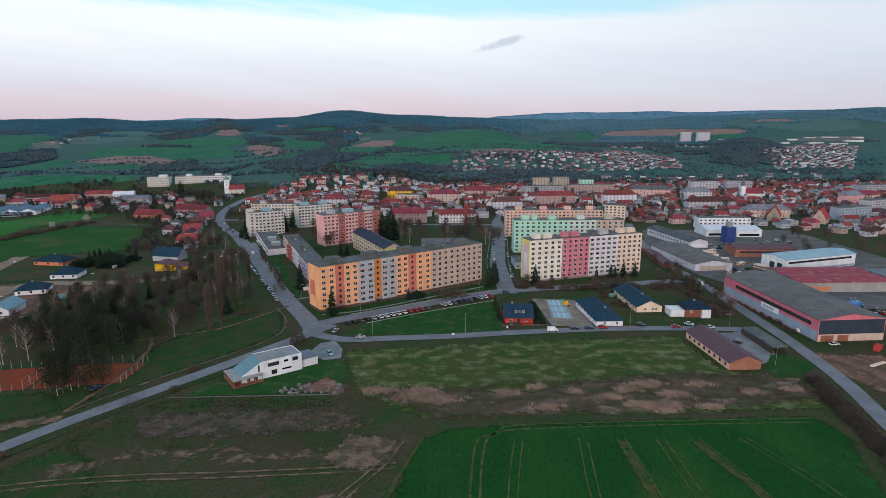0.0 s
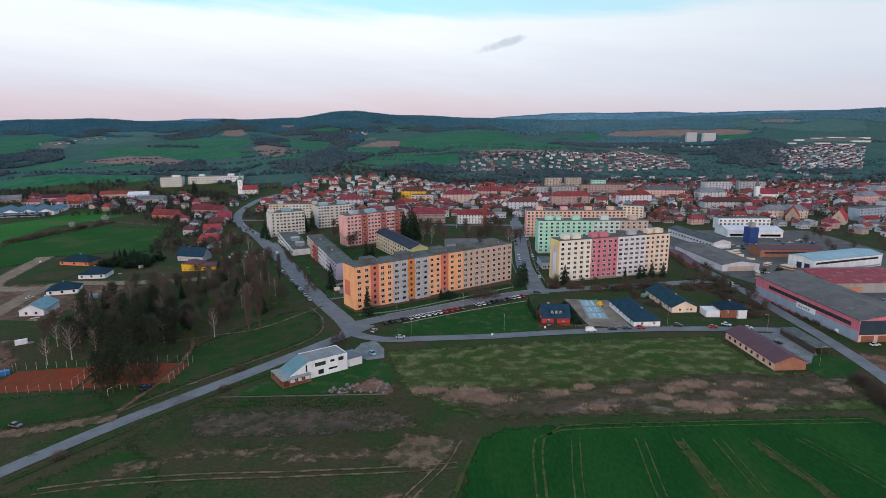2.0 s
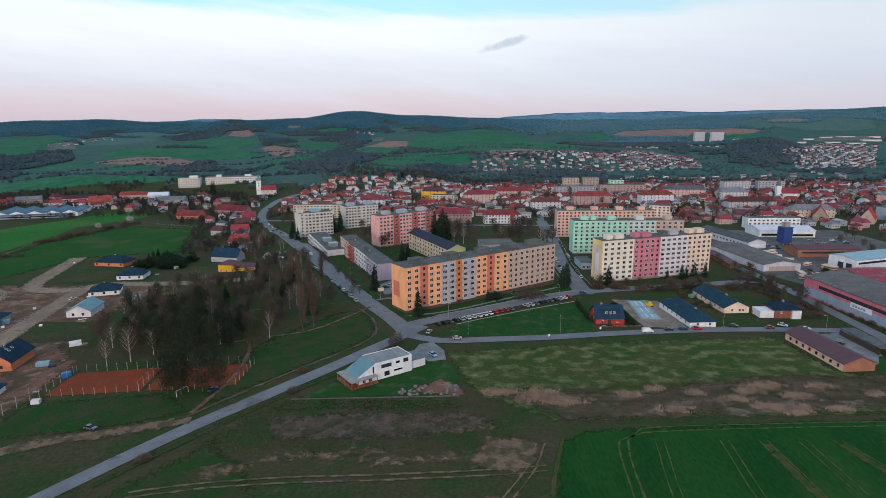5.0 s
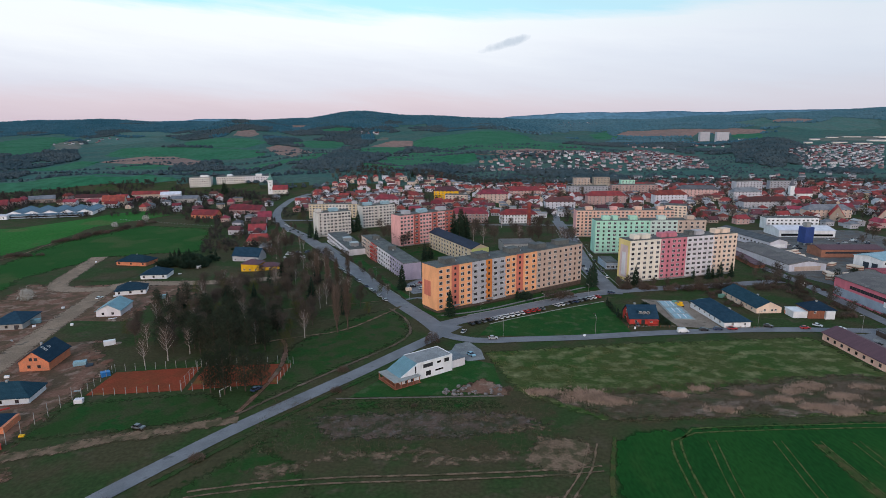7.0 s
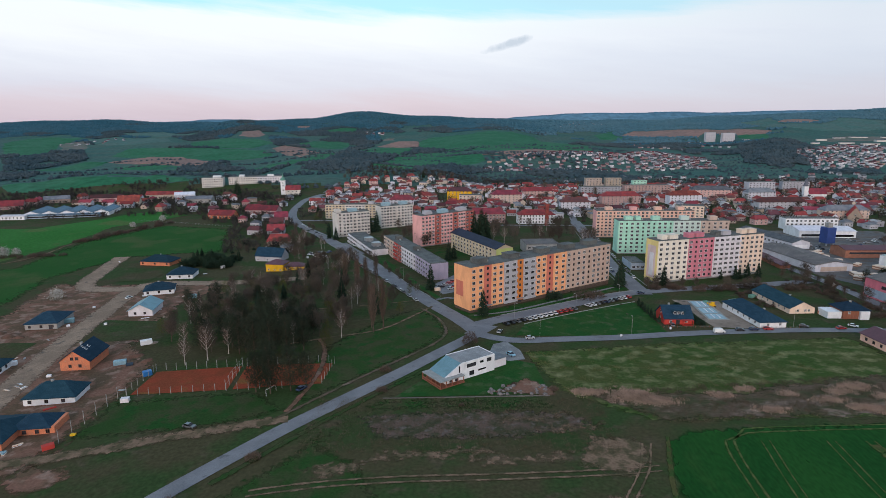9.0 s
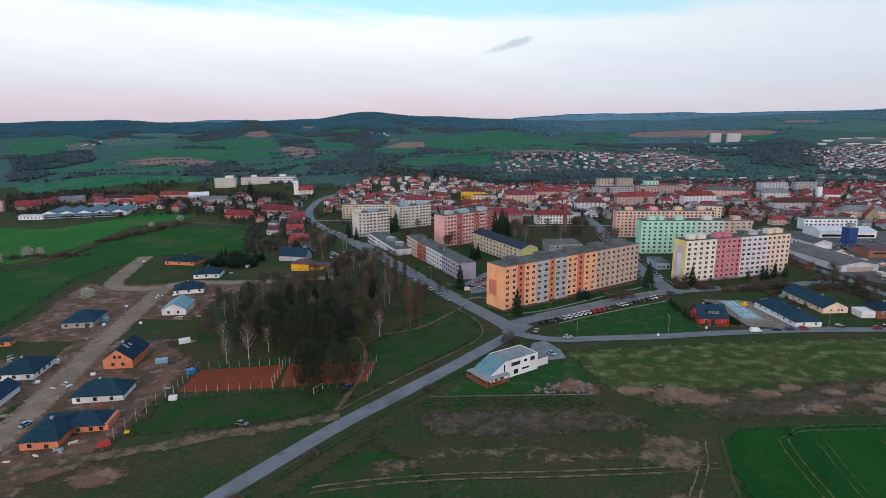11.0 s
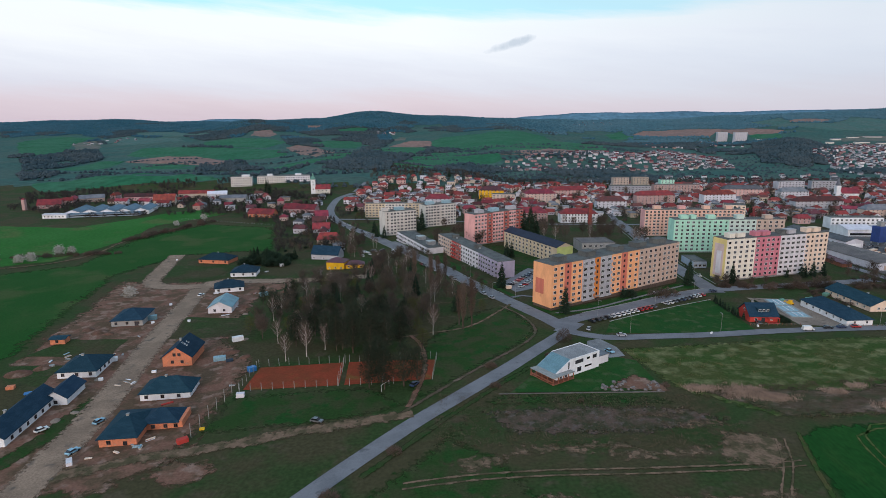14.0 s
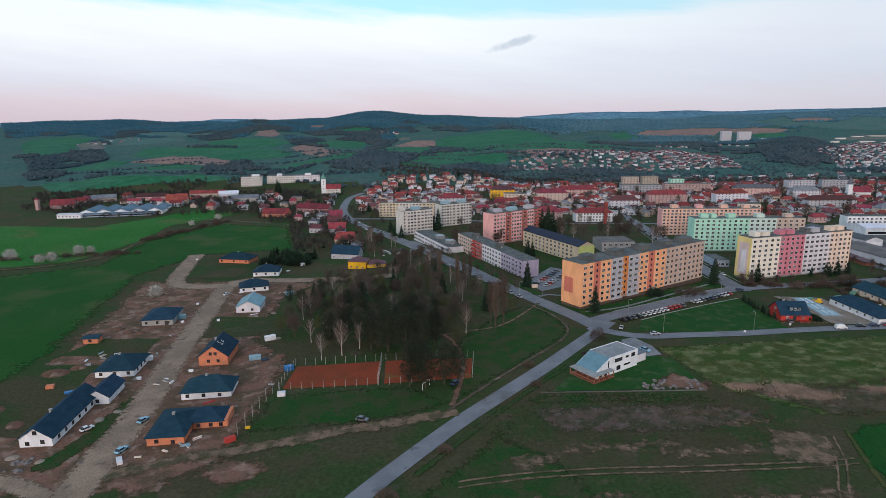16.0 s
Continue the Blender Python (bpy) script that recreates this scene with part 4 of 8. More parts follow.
def wall_mesh(kind, L, W, eave, ridge):
    """House walls as one closed body, gabled where the roof is."""
    bm = boxes((0, 0, -0.8, L, W, eave))
    if kind == "gable":
        for xx, s in ((0.0, 1), (L, -1)):
            a, b, c = (bm.verts.new(p) for p in ((xx, 0, eave), (xx, W, eave), (xx, W / 2, ridge - 0.02)))
            d, e, f = (bm.verts.new((p.co.x + s * 0.3, p.co.y, p.co.z)) for p in (a, b, c))
            for q in ((a, b, c), (f, e, d), (a, c, f, d), (c, b, e, f)):
                bm.faces.new(q)
        bmesh.ops.recalc_face_normals(bm, faces=bm.faces[:])
    return bm


def house(name, label, x, y, rot, L, W, eave, ridge, wall, roof, kind="gable", wins=(), chimney=None, win="house", category="house", group="", skylights=(), door=None):
    """A pitched-roof building from its front-left corner, long side along local x. wins: (side, along, height)."""
    ob = thing(name, x, y, rot, label, category, group)
    part("wall", wall_mesh(kind, L, W, eave, ridge), M[wall], ob)
    part("roof", roof_mesh(kind, L, W, eave, ridge), M[roof], ob)
    for side, s, z in wins:
        m = {"f": pose(s, -0.003, z), "b": pose(s, W + 0.003, z, 0, 0, 180), "l": pose(-0.003, s, z, 0, 0, -90), "r": pose(L + 0.003, s, z, 0, 0, 90)}[side]
        piece("window", WIN[win], ob, m)
    if door:
        side, s = door
        piece("door", DOOR, ob, {"f": pose(s, -0.004, 0.05), "l": pose(-0.004, s, 0.05, 0, 0, -90), "r": pose(L + 0.004, s, 0.05, 0, 0, 90)}[side])
    if chimney:
        cx, cy, ch = chimney
        part("chimney", boxes((cx - 0.4, cy - 0.4, eave, cx + 0.4, cy + 0.4, ridge + ch), (cx - 0.5, cy - 0.5, ridge + ch, cx + 0.5, cy + 0.5, ridge + ch + 0.15)), M["concrete"], ob)
    slope = math.degrees(math.atan2(ridge - eave, W / 2))
    for s, up in skylights:
        piece("skylight", WIN["house"], ob, pose(s, W / 2 * up, eave + (ridge - eave) * up + 0.26, slope - 90, 0, 0))
    return ob


def hall(name, label, x, y, rot, L, W, high, rise, wall, roof, category="hall", bands=(), group=""):
    """A low-pitched works hall. bands: (side, from, to, z0, z1, material) laid proud on its walls."""
    ob = thing(name, x, y, rot, label, category, group)
    part("wall", wall_mesh("gable", L, W, high, high + rise), M[wall], ob)
    part("roof", roof_mesh("gable", L, W, high, high + rise, 0.5, 0.3), M[roof], ob)
    for side, a, b, z0, z1, key in bands:
        q = {"f": (a, -0.09, z0, b, -0.003, z1), "l": (-0.09, a, z0, -0.003, b, z1), "r": (L + 0.003, a, z0, L + 0.09, b, z1)}[side]
        part("wall_band" if key != "glass" else "window", boxes(q), M[key], ob)
    return ob


# ---- the estate of panel blocks ----
orange = panel_block("orange_panel_block", "long orange seven-storey panel block with red strips and brown end", -64, 293, 35.3, 14, 7, 3.12, 1.8,
            [(9, "orange", 2, "w"), (5, "red_panel", 1, "s"), (8.4, "orange", 2, "w"), (9.5, "grey_loggia", 2, "b"), (4.3, "orange_dark", 1, "s"), (9.4, "grey_loggia", 2, "b"),
             (8.1, "orange", 2, "w"), (5.4, "red_panel", 1, "s"), (10.2, "orange", 2, "w"), (12.4, "beige_old", 3, "m"), (13.2, "beige_old", 3, "m"), (12.1, "beige_old", 3, "m")],
            end="orange", heads=[(11, 7, "bitumen"), (33, 8, "bitumen"), (56, 8, "bitumen"), (76, 9, "bitumen"), (95, 9, "bitumen")], plinth="plinth", tail="red_panel")
cream = panel_block("cream_pink_panel_block", "eight-storey panel block in cream, pink, white and sand sections", 53, 357, 19.0, 11.5, 8, 3.08, 1.3,
            [(22.7, "cream", 5, "w"), (19.7, "pink", 5, "m"), (20.9, "pale", 5, "b"), (19.2, "sand", 5, "m")], end="cream_yellow",
            heads=[(7, 4, "cream"), (14, 6, "cream"), (27, 4, "pink"), (34, 6, "pink"), (48, 4, "bitumen"), (55, 6, "grey_loggia"), (69, 4, "sand"), (76, 6, "sand")])
part("end_panel", boxes((-0.2, 1.9, 3.2, -0.125, 9.4, 23.5)), M["cream_end"], cream, "pale lilac panel with a darker middle")
part("end_inlay", boxes((-0.25, 3.4, 4.6, -0.203, 7.4, 19.0)), M["pale"], cream)
panel_block("mint_panel_block", "eight-storey panel block, mint green with pale and tan sections", 54, 448, 1.5, 12, 8, 3.0, 1.2,
            [(21, "mint", 5, "m"), (21, "mint", 5, "m"), (21, "mint_pale", 5, "w"), (22, "tan", 5, "m")], end="mint",
            heads=[(9, 6, "mint"), (16, 4, "mint"), (30, 6, "mint"), (52, 6, "mint_pale"), (74, 6, "tan")])
panel_block("peach_panel_block", "long peach-coloured panel block with roof housings", 55, 522, 1.0, 12, 8, 2.8, 1.0,
            [(21, "peach", 6, "m"), (22, "peach", 6, "w"), (22, "peach", 6, "m"), (22, "peach", 6, "w")], end="rose",
            heads=[(12, 6, "peach"), (34, 6, "rose"), (56, 6, "peach"), (76, 6, "peach")])
panel_block("rose_panel_block", "eight-storey rose panel block with dark red balconies", -98, 474, 38.0, 13, 8, 3.0, 1.2,
            [(13.5, "rose", 4, "w"), (6, "rose_dark", 1, "b"), (12.5, "rose", 4, "w"), (6, "rose_dark", 1, "b"), (8, "rose", 3, "w"), (9, "rose_dark", 2, "b")], end="rose",
            heads=[(10, 6, "grey_loggia"), (26, 8, "blue_sheet"), (46, 8, "grey_loggia")])
panel_block("white_tower_block", "pale grey eight-storey block with balconies", -178, 533, 31.0, 13, 7, 3.0, 1.2,
            [(5, "block_white", 1, "s"), (10, "block_white", 3, "w"), (8, "block_white", 2, "b"), (9, "block_white", 3, "w")], end="block_white", heads=[(2.5, 5, "block_white"), (17, 8, "blue_sheet")])
panel_block("white_tower_block", "pale grey block of flats behind trees", -143, 574, 31.0, 13, 7, 2.9, 1.2,
            [(12, "block_white", 4, "w"), (10, "block_white", 2, "b"), (13, "block_white", 4, "w")], end="block_white", heads=[(8, 8, "blue_sheet"), (27, 8, "blue_sheet")])
panel_block("yellow_panel_block", "long pale yellow block of flats", -214, 650, 2.0, 12, 5, 2.9, 1.0,
            [(22, "block_yellow", 6, "w"), (22, "block_white", 6, "w"), (24, "block_yellow", 6, "w")], end="block_yellow", heads=[(12, 6, "grey_loggia"), (50, 6, "grey_loggia")])
panel_block("low_panel_block", "long four-storey block with red, white and lilac balconies", -127, 457, -67.0, 12, 4, 2.9, 1.2,
            [(18, "tan", 5, "w"), (9, "tan", 2, "b"), (8, "scarlet", 2, "b"), (9, "rose_dark", 2, "b"), (20, "pale", 5, "w"), (10, "pale", 2, "b"), (14, "lilac", 4, "w"), (15, "lilac", 3, "b")], end="tan",
            heads=[(20, 3, "bitumen"), (60, 3, "bitumen")])
panel_block("shop_block", "low two-storey flat-roofed shop building with window bands", -165, 512, -66.5, 15, 2, 3.3, 0.6,
            [(24, "pale", 7, "b"), (26, "pale", 7, "w"), (26, "pale", 7, "b")], end="pale", heads=[(40, 6, "metal"), (62, 6, "metal")])
solar = house("solar_roof_flats", "four-storey yellow flats under a roof of dark solar panels", -74, 471, -64.0, 72, 14, 13, 16, "block_yellow", "solar", "gable",
              [("f", 4 + 5 * i, 1.4 + 2.9 * k) for i in range(13) for k in range(4)], win="flat", category="apartment building", group="panel blocks")
part("end_wall", boxes((72.003, 0.2, 0, 72.1, 13.8, 13)), M["lime"], solar)
panel_block("grey_pavilion", "low grey flat-roofed pavilion", -16, 446, 6.0, 22, 2, 3.2, 0.6, [(26, "grey_wall", 6, "w")], end="grey_wall", roof="fibre")
panel_block("tan_block", "small cream block of flats", 172, 628, -20.0, 16, 5, 2.9, 1.0, [(21, "sand", 5, "w")], end="sand")
panel_block("grey_annex", "low grey-blue annex beside the street", 49, 394, 2, 20, 1, 3.6, 0.5, [(9, "factory_blue", 3, "w")], end="factory_blue")

# ---- houses along the meadow road ----
rh = house("red_house", "red rendered house with a dark roof and wide dormer", 30, 276, 0, 13.5, 12, 3.2, 8.0, "scarlet", "slate", "gable", [("f", 3, 0.9), ("f", 10.5, 0.9), ("l", 6, 1), ("l", 6, 4.2)], (4, 7, 0.6), "house", door=("f", 6.5))
part("dormer", boxes((4.2, 1.6, 4.4, 10.4, 5.0, 6.3), (3.9, 1.3, 6.3, 10.7, 5.4, 6.5)), M["slate"], rh)
for i in range(3):
    piece("window", WIN["house"], rh, pose(5.3 + 1.9 * i, 1.597, 4.7))
part("porch", boxes((8.2, -2.6, 0, 13, -0.01, 0.25), (8.2, -2.6, 0.25, 8.4, -2.4, 2.6), (12.8, -2.6, 0.25, 13, -2.4, 2.6), (8.0, -2.8, 2.6, 13.2, -0.01, 2.8)), M["scarlet"], rh)
house("white_house", "long white house with a dark gable roof", 86.5, 272, 94.5, 34, 13, 3.0, 6.4, "white", "slate", "hip", [("l", 3, 1), ("l", 9, 1)] + [("f", 4 + 5 * i, 1.0) for i in range(6)] + [("b", 4 + 5 * i, 1.0) for i in range(6)], (9, 6, 0.4), "house")
house("cream_house", "long cream house with a dark gable roof", 100.4 + 13.3, 295, 94, 34, 13.4, 3.0, 6.2, "sand", "slate", "gable", [("l", 3.2, 1.0), ("l", 5, 1.0), ("l", 9, 1.0)] + [("b", 4 + 5 * i, 1.0) for i in range(6)], (12, 6, 0.4), "house")
h5 = house("hip_house", "brown timber and white house with a pyramid roof", 122, 285.5, 0, 13, 11, 4.6, 7.6, "timber", "slate", "hip", [("f", 3, 2.6), ("f", 10, 1), ("f", 10, 3)], (6, 5, 0.4), "house")
part("bay", boxes((7.8, -1.2, -0.5, 12.4, -0.01, 4.2)), M["white"], h5)
part("garage", boxes((-7, 1, -0.5, -0.01, 9, 3.2), (-7.2, 0.8, 3.2, -0.01, 9.2, 3.4)), M["white"], h5)
slabs = thing("house_foundation", 55.5, 283.5, -3, "new house foundation with pale blue insulated slabs", "foundation")
part("base_slab", boxes((-1, 0, -0.2, 9.4, 31, 0.25)), M["concrete"], slabs)
for i, (y0, y1) in enumerate(((1, 8.5), (10, 18.5), (20.5, 30))):
    part("insulated_slab", boxes((0.0, y0, 0.25, 8.2 - 0.6 * i, y1, 0.42)), M["blue_sheet"], slabs)
    part("partition", boxes((2.6, y0 + 1, 0.42, 2.9, y1 - 1, 0.75), (5.4, y0 + 1, 0.42, 5.7, y1 - 1, 0.75)), M["white"], slabs)
dgr = thing("mini_digger", 66, 306, 20, "small yellow digger on the plot", "digger")
part("body", boxes((-1, -1.4, 0.7, 1, 1.4, 1.5), (-0.8, -0.9, 1.5, 0.6, 0.5, 2.7)), M["yellow"], dgr)
for s in (-1.1, 0.7):
    part("track", boxes((s, -1.6, 0, s + 0.4, 1.6, 0.7)), M["rubber"], dgr)
part("arm", boxes((-0.15, 1.4, 1.2, 0.15, 3.6, 1.5), (-0.15, 3.4, 0.3, 0.15, 3.7, 1.3)), M["yellow"], dgr)
barn = house("maroon_barn", "long cream barn with maroon roof and orange gable", 126.2, 220.5, 94.5, 36, 13, 3.4, 6.0, "peach", "maroon_sheet", "gable", [("b", 3 + 4.2 * i, 0.9) for i in range(8)], None, "dark", "barn")
part("gable_cladding", boxes((-0.1, 0, 0, -0.003, 13, 3.4)), M["brick_old"], barn)
bm = bmesh.new()
a = [bm.verts.new(p) for p in ((-0.1, 0.1, 3.41), (-0.1, 12.9, 3.41), (-0.1, 6.5, 5.95))]
b = [bm.verts.new((-0.004, v.co.y, v.co.z)) for v in a]
bm.faces.new(a)
bm.faces.new(b[::-1])
for i in range(3):
    bm.faces.new((a[(i + 1) % 3], a[i], b[i], b[(i + 1) % 3]))
bmesh.ops.recalc_face_normals(bm, faces=bm.faces[:])
part("gable_top", bm, M["brick_old"], barn)
cp = thing("carport", 139, 236, 2, "dark open timber carport with a flat roof", "carport")
part("roof", boxes((0, 0, 3.0, 7, 25, 3.35)), M["bitumen"], cp)
for i in range(6):
    for xx in (0.3, 6.4):
        part("post", boxes((xx, 0.4 + 4.7 * i, -0.3, xx + 0.25, 0.65 + 4.7 * i, 3.0)), M["frame_dark"], cp)
part("back_wall", boxes((0.1, 0.1, 0, 0.25, 24.9, 2.4)), M["frame_dark"], cp)

# ---- the works ----
fac = hall("pink_factory", "large factory hall, pink and grey-blue walls, worn grey roof", 167 + 31.5, 253.0, 94.5, 78, 31.5, 10.2, 2.6, "factory_pink", "fibre", "factory",
           [("l", 0.3, 31.2, 3.4, 10.0, "navy"), ("l", 0.3, 31.2, 0.0, 3.3, "tan")])
part("side_band", boxes((0.5, 31.503, 0.2, 77.5, 31.6, 4.8)), M["factory_blue"], fac)
part("window_strip", boxes((5, 31.503, 6.2, 66, 31.59, 8.0)), M["glass"], fac)
for i in range(20):
    part("mullion", boxes((7 + 3 * i, 31.59, 6.2, 7.2 + 3 * i, 31.65, 8.0)), M["frame_dark"], fac)
part("sign", boxes((28, 31.6, 3.4, 42, 31.75, 6.0)), M["white"], fac)
for i in range(5):
    part("sign_bar", boxes((32 + 1.8 * i, 31.75, 4.0, 33.3 + 1.8 * i, 31.8, 5.1)), M["grey_wall"], fac)
part("door", boxes((-0.22, 17, 0.0, -0.1, 22, 2.9), (-0.22, 24, 0, -0.1, 30, 2.9)), M["timber"], fac)
hall("blue_roof_hall", "long white hall under a pale blue sheet roof", 229, 385, 19, 64, 20, 8, 1.6, "white", "blue_sheet", "hall", [("f", 2, 60, 5.2, 6.6, "glass"), ("l", 3, 7, 0, 5, "navy"), ("l", 9, 13, 0, 5, "navy"), ("f", 0.2, 63, 0.1, 1.2, "factory_blue")])
hall("red_roof_hall", "low hall with a faded red roof", 206, 333, 2, 56, 18, 6, 1.4, "grey_wall", "hall_red", "hall", [("f", 2, 20, 1, 3.6, "brick")])
hall("red_roof_hall", "low hall with a faded red roof", 208, 352.5, 2, 56, 18, 6, 1.4, "grey_wall", "hall_red", "hall")
hall("grey_roof_hall", "wide low hall with a grey roof", 266, 333, 2, 44, 34, 5.5, 1.6, "grey_wall", "roof_grey", "hall")
hall("long_grey_hall", "long low workshop with grey roof and cream walls", 196, 391, 97, 64, 27, 4.8, 2.2, "town_white", "fibre", "workshop", [("l", 4, 23, 0.4, 3.4, "tan")])
lg = hall("long_grey_hall", "older long workshop with grey roof and window row", 214, 470, 101, 66, 16, 5.4, 2.4, "town_white", "roof_grey", "workshop", [("l", 2, 14, 1, 3.5, "white")])
for i in range(14):
    piece("window", WIN["flat"], lg, pose(4 + 4.4 * i, 16.003, 1.8, 0, 0, 180))
hall("white_hall", "white workshop with a pale curved roof", 236, 523, 0, 24, 26, 6, 2.4, "white", "town_white", "workshop", [("f", 2, 22, 1, 3, "glass")])
hall("white_hall", "white workshop with a pale roof beside the blue silo", 262, 520, 0, 22, 26, 6, 2.4, "white", "town_white", "workshop", [("f", 2, 20, 1, 3, "glass")])
hall("brick_hall", "orange brick workshop with a dark maroon roof", 219, 434, 0, 46, 18, 6, 1.8, "brick_old", "maroon_sheet", "workshop", [("f", 3, 42, 3, 4.4, "glass")])
silo = thing("blue_silo", 238, 487, 10, "deep blue square sawdust silo", "silo")
part("body", boxes((-4, -4, 2, 4, 4, 15)), M["silo_blue"], silo)
part("legs", boxes((-3.8, -3.8, -0.5, -3, -3, 2), (3, -3.8, -0.5, 3.8, -3, 2), (3, 3, -0.5, 3.8, 3.8, 2), (-3.8, 3, -0.5, -3, 3.8, 2)), M["metal"], silo)
part("filter_cap", boxes((-2, -2, 15, 2, 2, 18.5), (-2.3, -2.3, 18.5, 2.3, 2.3, 18.8)), M["concrete"], silo)
panel_block("office_block", "long white three-storey office with window bands", 247, 566, 0, 12, 3, 3.2, 0.8, [(50, "white", 12, "w")], end="white")
for i in range(9):
    hall("garage_row", "row of low brown garages", 152 + 0.5 * i, 398 + 6.2 * i, 4, 7, 6, 2.4, 0.3, "timber", "maroon_sheet", "garage", [("r", 0.6, 5.4, 0.1, 2.1, "frame_dark")], "garages")
for i, (px, py, w, d, h) in enumerate(((203, 440, 6, 3, 2.4), (206, 446, 7, 3, 3), (196, 420, 8, 3, 2.2), (203, 426, 7, 4, 2.8), (190, 372, 9, 4, 2.4), (200, 368, 6, 4, 3), (186, 352, 6, 4, 2.5), (193, 345, 7, 4, 2.2), (198, 432, 8, 3, 2), (208, 420, 6, 4, 2.6), (204, 410, 7, 3, 2), (196, 380, 8, 4, 2), (206, 378, 6, 3, 1.6), (212, 410, 7, 3, 2.2), (226, 462, 7, 3, 2.4), (250, 462, 8, 4, 2), (200, 448, 9, 4, 3), (192, 436, 8, 4, 3), (214, 398, 9, 5, 3), (222, 378, 8, 4, 3), (180, 366, 8, 4, 3))):
    tp = thing("timber_stack", px, py, 20 + 15 * i, "stack of sawn orange timber", "timber stack", "timber stacks")
    for k in range(4):
        part("board_layer", boxes((0.1 * (k % 2), 0, h / 4 * k - (0.3 if k == 0 else 0), w - 0.1 * (k % 2), d, h / 4 * (k + 1) - 0.08)), M["sand" if k % 2 else "brick_old"], tp)

# ---- the white house by the crossing ----
wh = thing("modern_white_house", -79.5, 203.5, 36, "angular white two-storey house with teal sloping roof and timber deck", "house")
wh.matrix_world = wh.matrix_world @ Matrix.Diagonal((0.86, 0.9, 1.0, 1.0))
bm = bmesh.new()
prof = [(5.5, -0.5), (33, -0.5), (33, 6.7), (14, 6.7), (5.5, 3.0)]
fr = [bm.verts.new((x, 0 if x > 10 else 0.0, z)) for x, z in prof]
bk = [bm.verts.new((x, 11.5, z)) for x, z in prof]
bm.faces.new(fr)
bm.faces.new(bk[::-1])
for i in range(5):
    j = (i + 1) % 5
    bm.faces.new((fr[j], fr[i], bk[i], bk[j]))
bmesh.ops.recalc_face_normals(bm, faces=bm.faces[:])
part("wall", bm, M["white"], wh)
bm = bmesh.new()
a = [bm.verts.new(p) for p in ((4.9, 0.5, 2.95), (14, 0.5, 6.92), (14, 11.2, 6.92), (4.9, 11.2, 2.95))]
b = [bm.verts.new((v.co.x - 0.1, v.co.y, v.co.z - 0.2)) for v in a]
bm.faces.new(a)
bm.faces.new(b[::-1])
for i in range(4):
    j = (i + 1) % 4
    bm.faces.new((a[j], a[i], b[i], b[j]))
bmesh.ops.recalc_face_normals(bm, faces=bm.faces[:])
tr = part("sloping_roof", bm, M["teal_sheet"], wh, "teal standing-seam roof")
for i in range(8):
    part("seam", boxes((0, -0.03, 0, 9.8, 0.03, 0.08)), M["teal_sheet"], tr, m=pose(4.95, 1.7 + 1.2 * i, 3.0, 0, -23.57, 0))
part("flat_roof", boxes((14.05, 0.3, 6.6, 32.7, 11.2, 6.82)), M["roof_pale"], wh)
part("parapet", boxes((14, 0, 6.7, 33, 0.28, 7.0), (14, 11.22, 6.7, 33, 11.5, 7.0), (32.72, 0.28, 6.7, 33, 11.22, 7.0)), M["white"], wh)
part("canopy", boxes((0.8, -2.6, 2.7, 5.4, 11.2, 2.95), (5.4, -2.6, 2.7, 14, -0.01, 2.95)), M["concrete"], wh)
part("deck", boxes((0.8, -2.6, -0.5, 5.4, 11.2, 0.3), (5.4, -2.6, -0.5, 14, -0.01, 0.3)), M["timber"], wh)
for i in range(5):
    part("post", boxes((0.9, -2.5 + 3.3 * i, 0.3, 1.2, -2.2 + 3.3 * i, 2.7)), M["timber"], wh)
for i in range(4):
    part("post", boxes((4 + 3.1 * i, -2.5, 0.3, 4.3 + 3.1 * i, -2.2, 2.7)), M["timber"], wh)
part("railing", boxes((0.92, -2.1, 0.9, 1.1, 11.1, 1.3)), M["timber"], wh)
for px, pz, w, h in ((17, 4.4, 5.2, 1.5), (24.5, 4.9, 2.0, 0.9), (28.5, 4.6, 2.6, 1.5), (18.5, 1.0, 2.6, 1.8), (23.5, 1.9, 4.4, 0.7), (12.6, 3.2, 0.7, 2.8), (7.5, 0.4, 1.4, 2.0), (10.5, 0.4, 1.6, 2.0)):
    part("window", boxes((px, -0.07, pz, px + w, -0.003, pz + h)), M["glass"], wh)
part("garage", boxes((33.01, 1.5, -0.5, 41.5, 11, 3.4)), M["pale"], wh)
part("garage_roof", boxes((32.9, 1.3, 3.4, 41.7, 11.2, 3.6)), M["roof_grey"], wh)
drape("driveway", [(-58, 236), (-55, 248), (-49, 251), (-44, 241), (-43, 231), (-50, 229)], M["paving"], 0.19, 6, "grey paved driveway of the white house", "driveway")
tb = thing("garden_boundary", -98, 195, 0, "low concrete garden boundary along the field", "boundary wall")
for i in range(20):
    part("edge_block", boxes((3 * i, 0.15 * i - 0.15, -0.3, 3 * i + 2.9, 0.15 * i + 0.1, 0.35)), M["fibre"], tb)

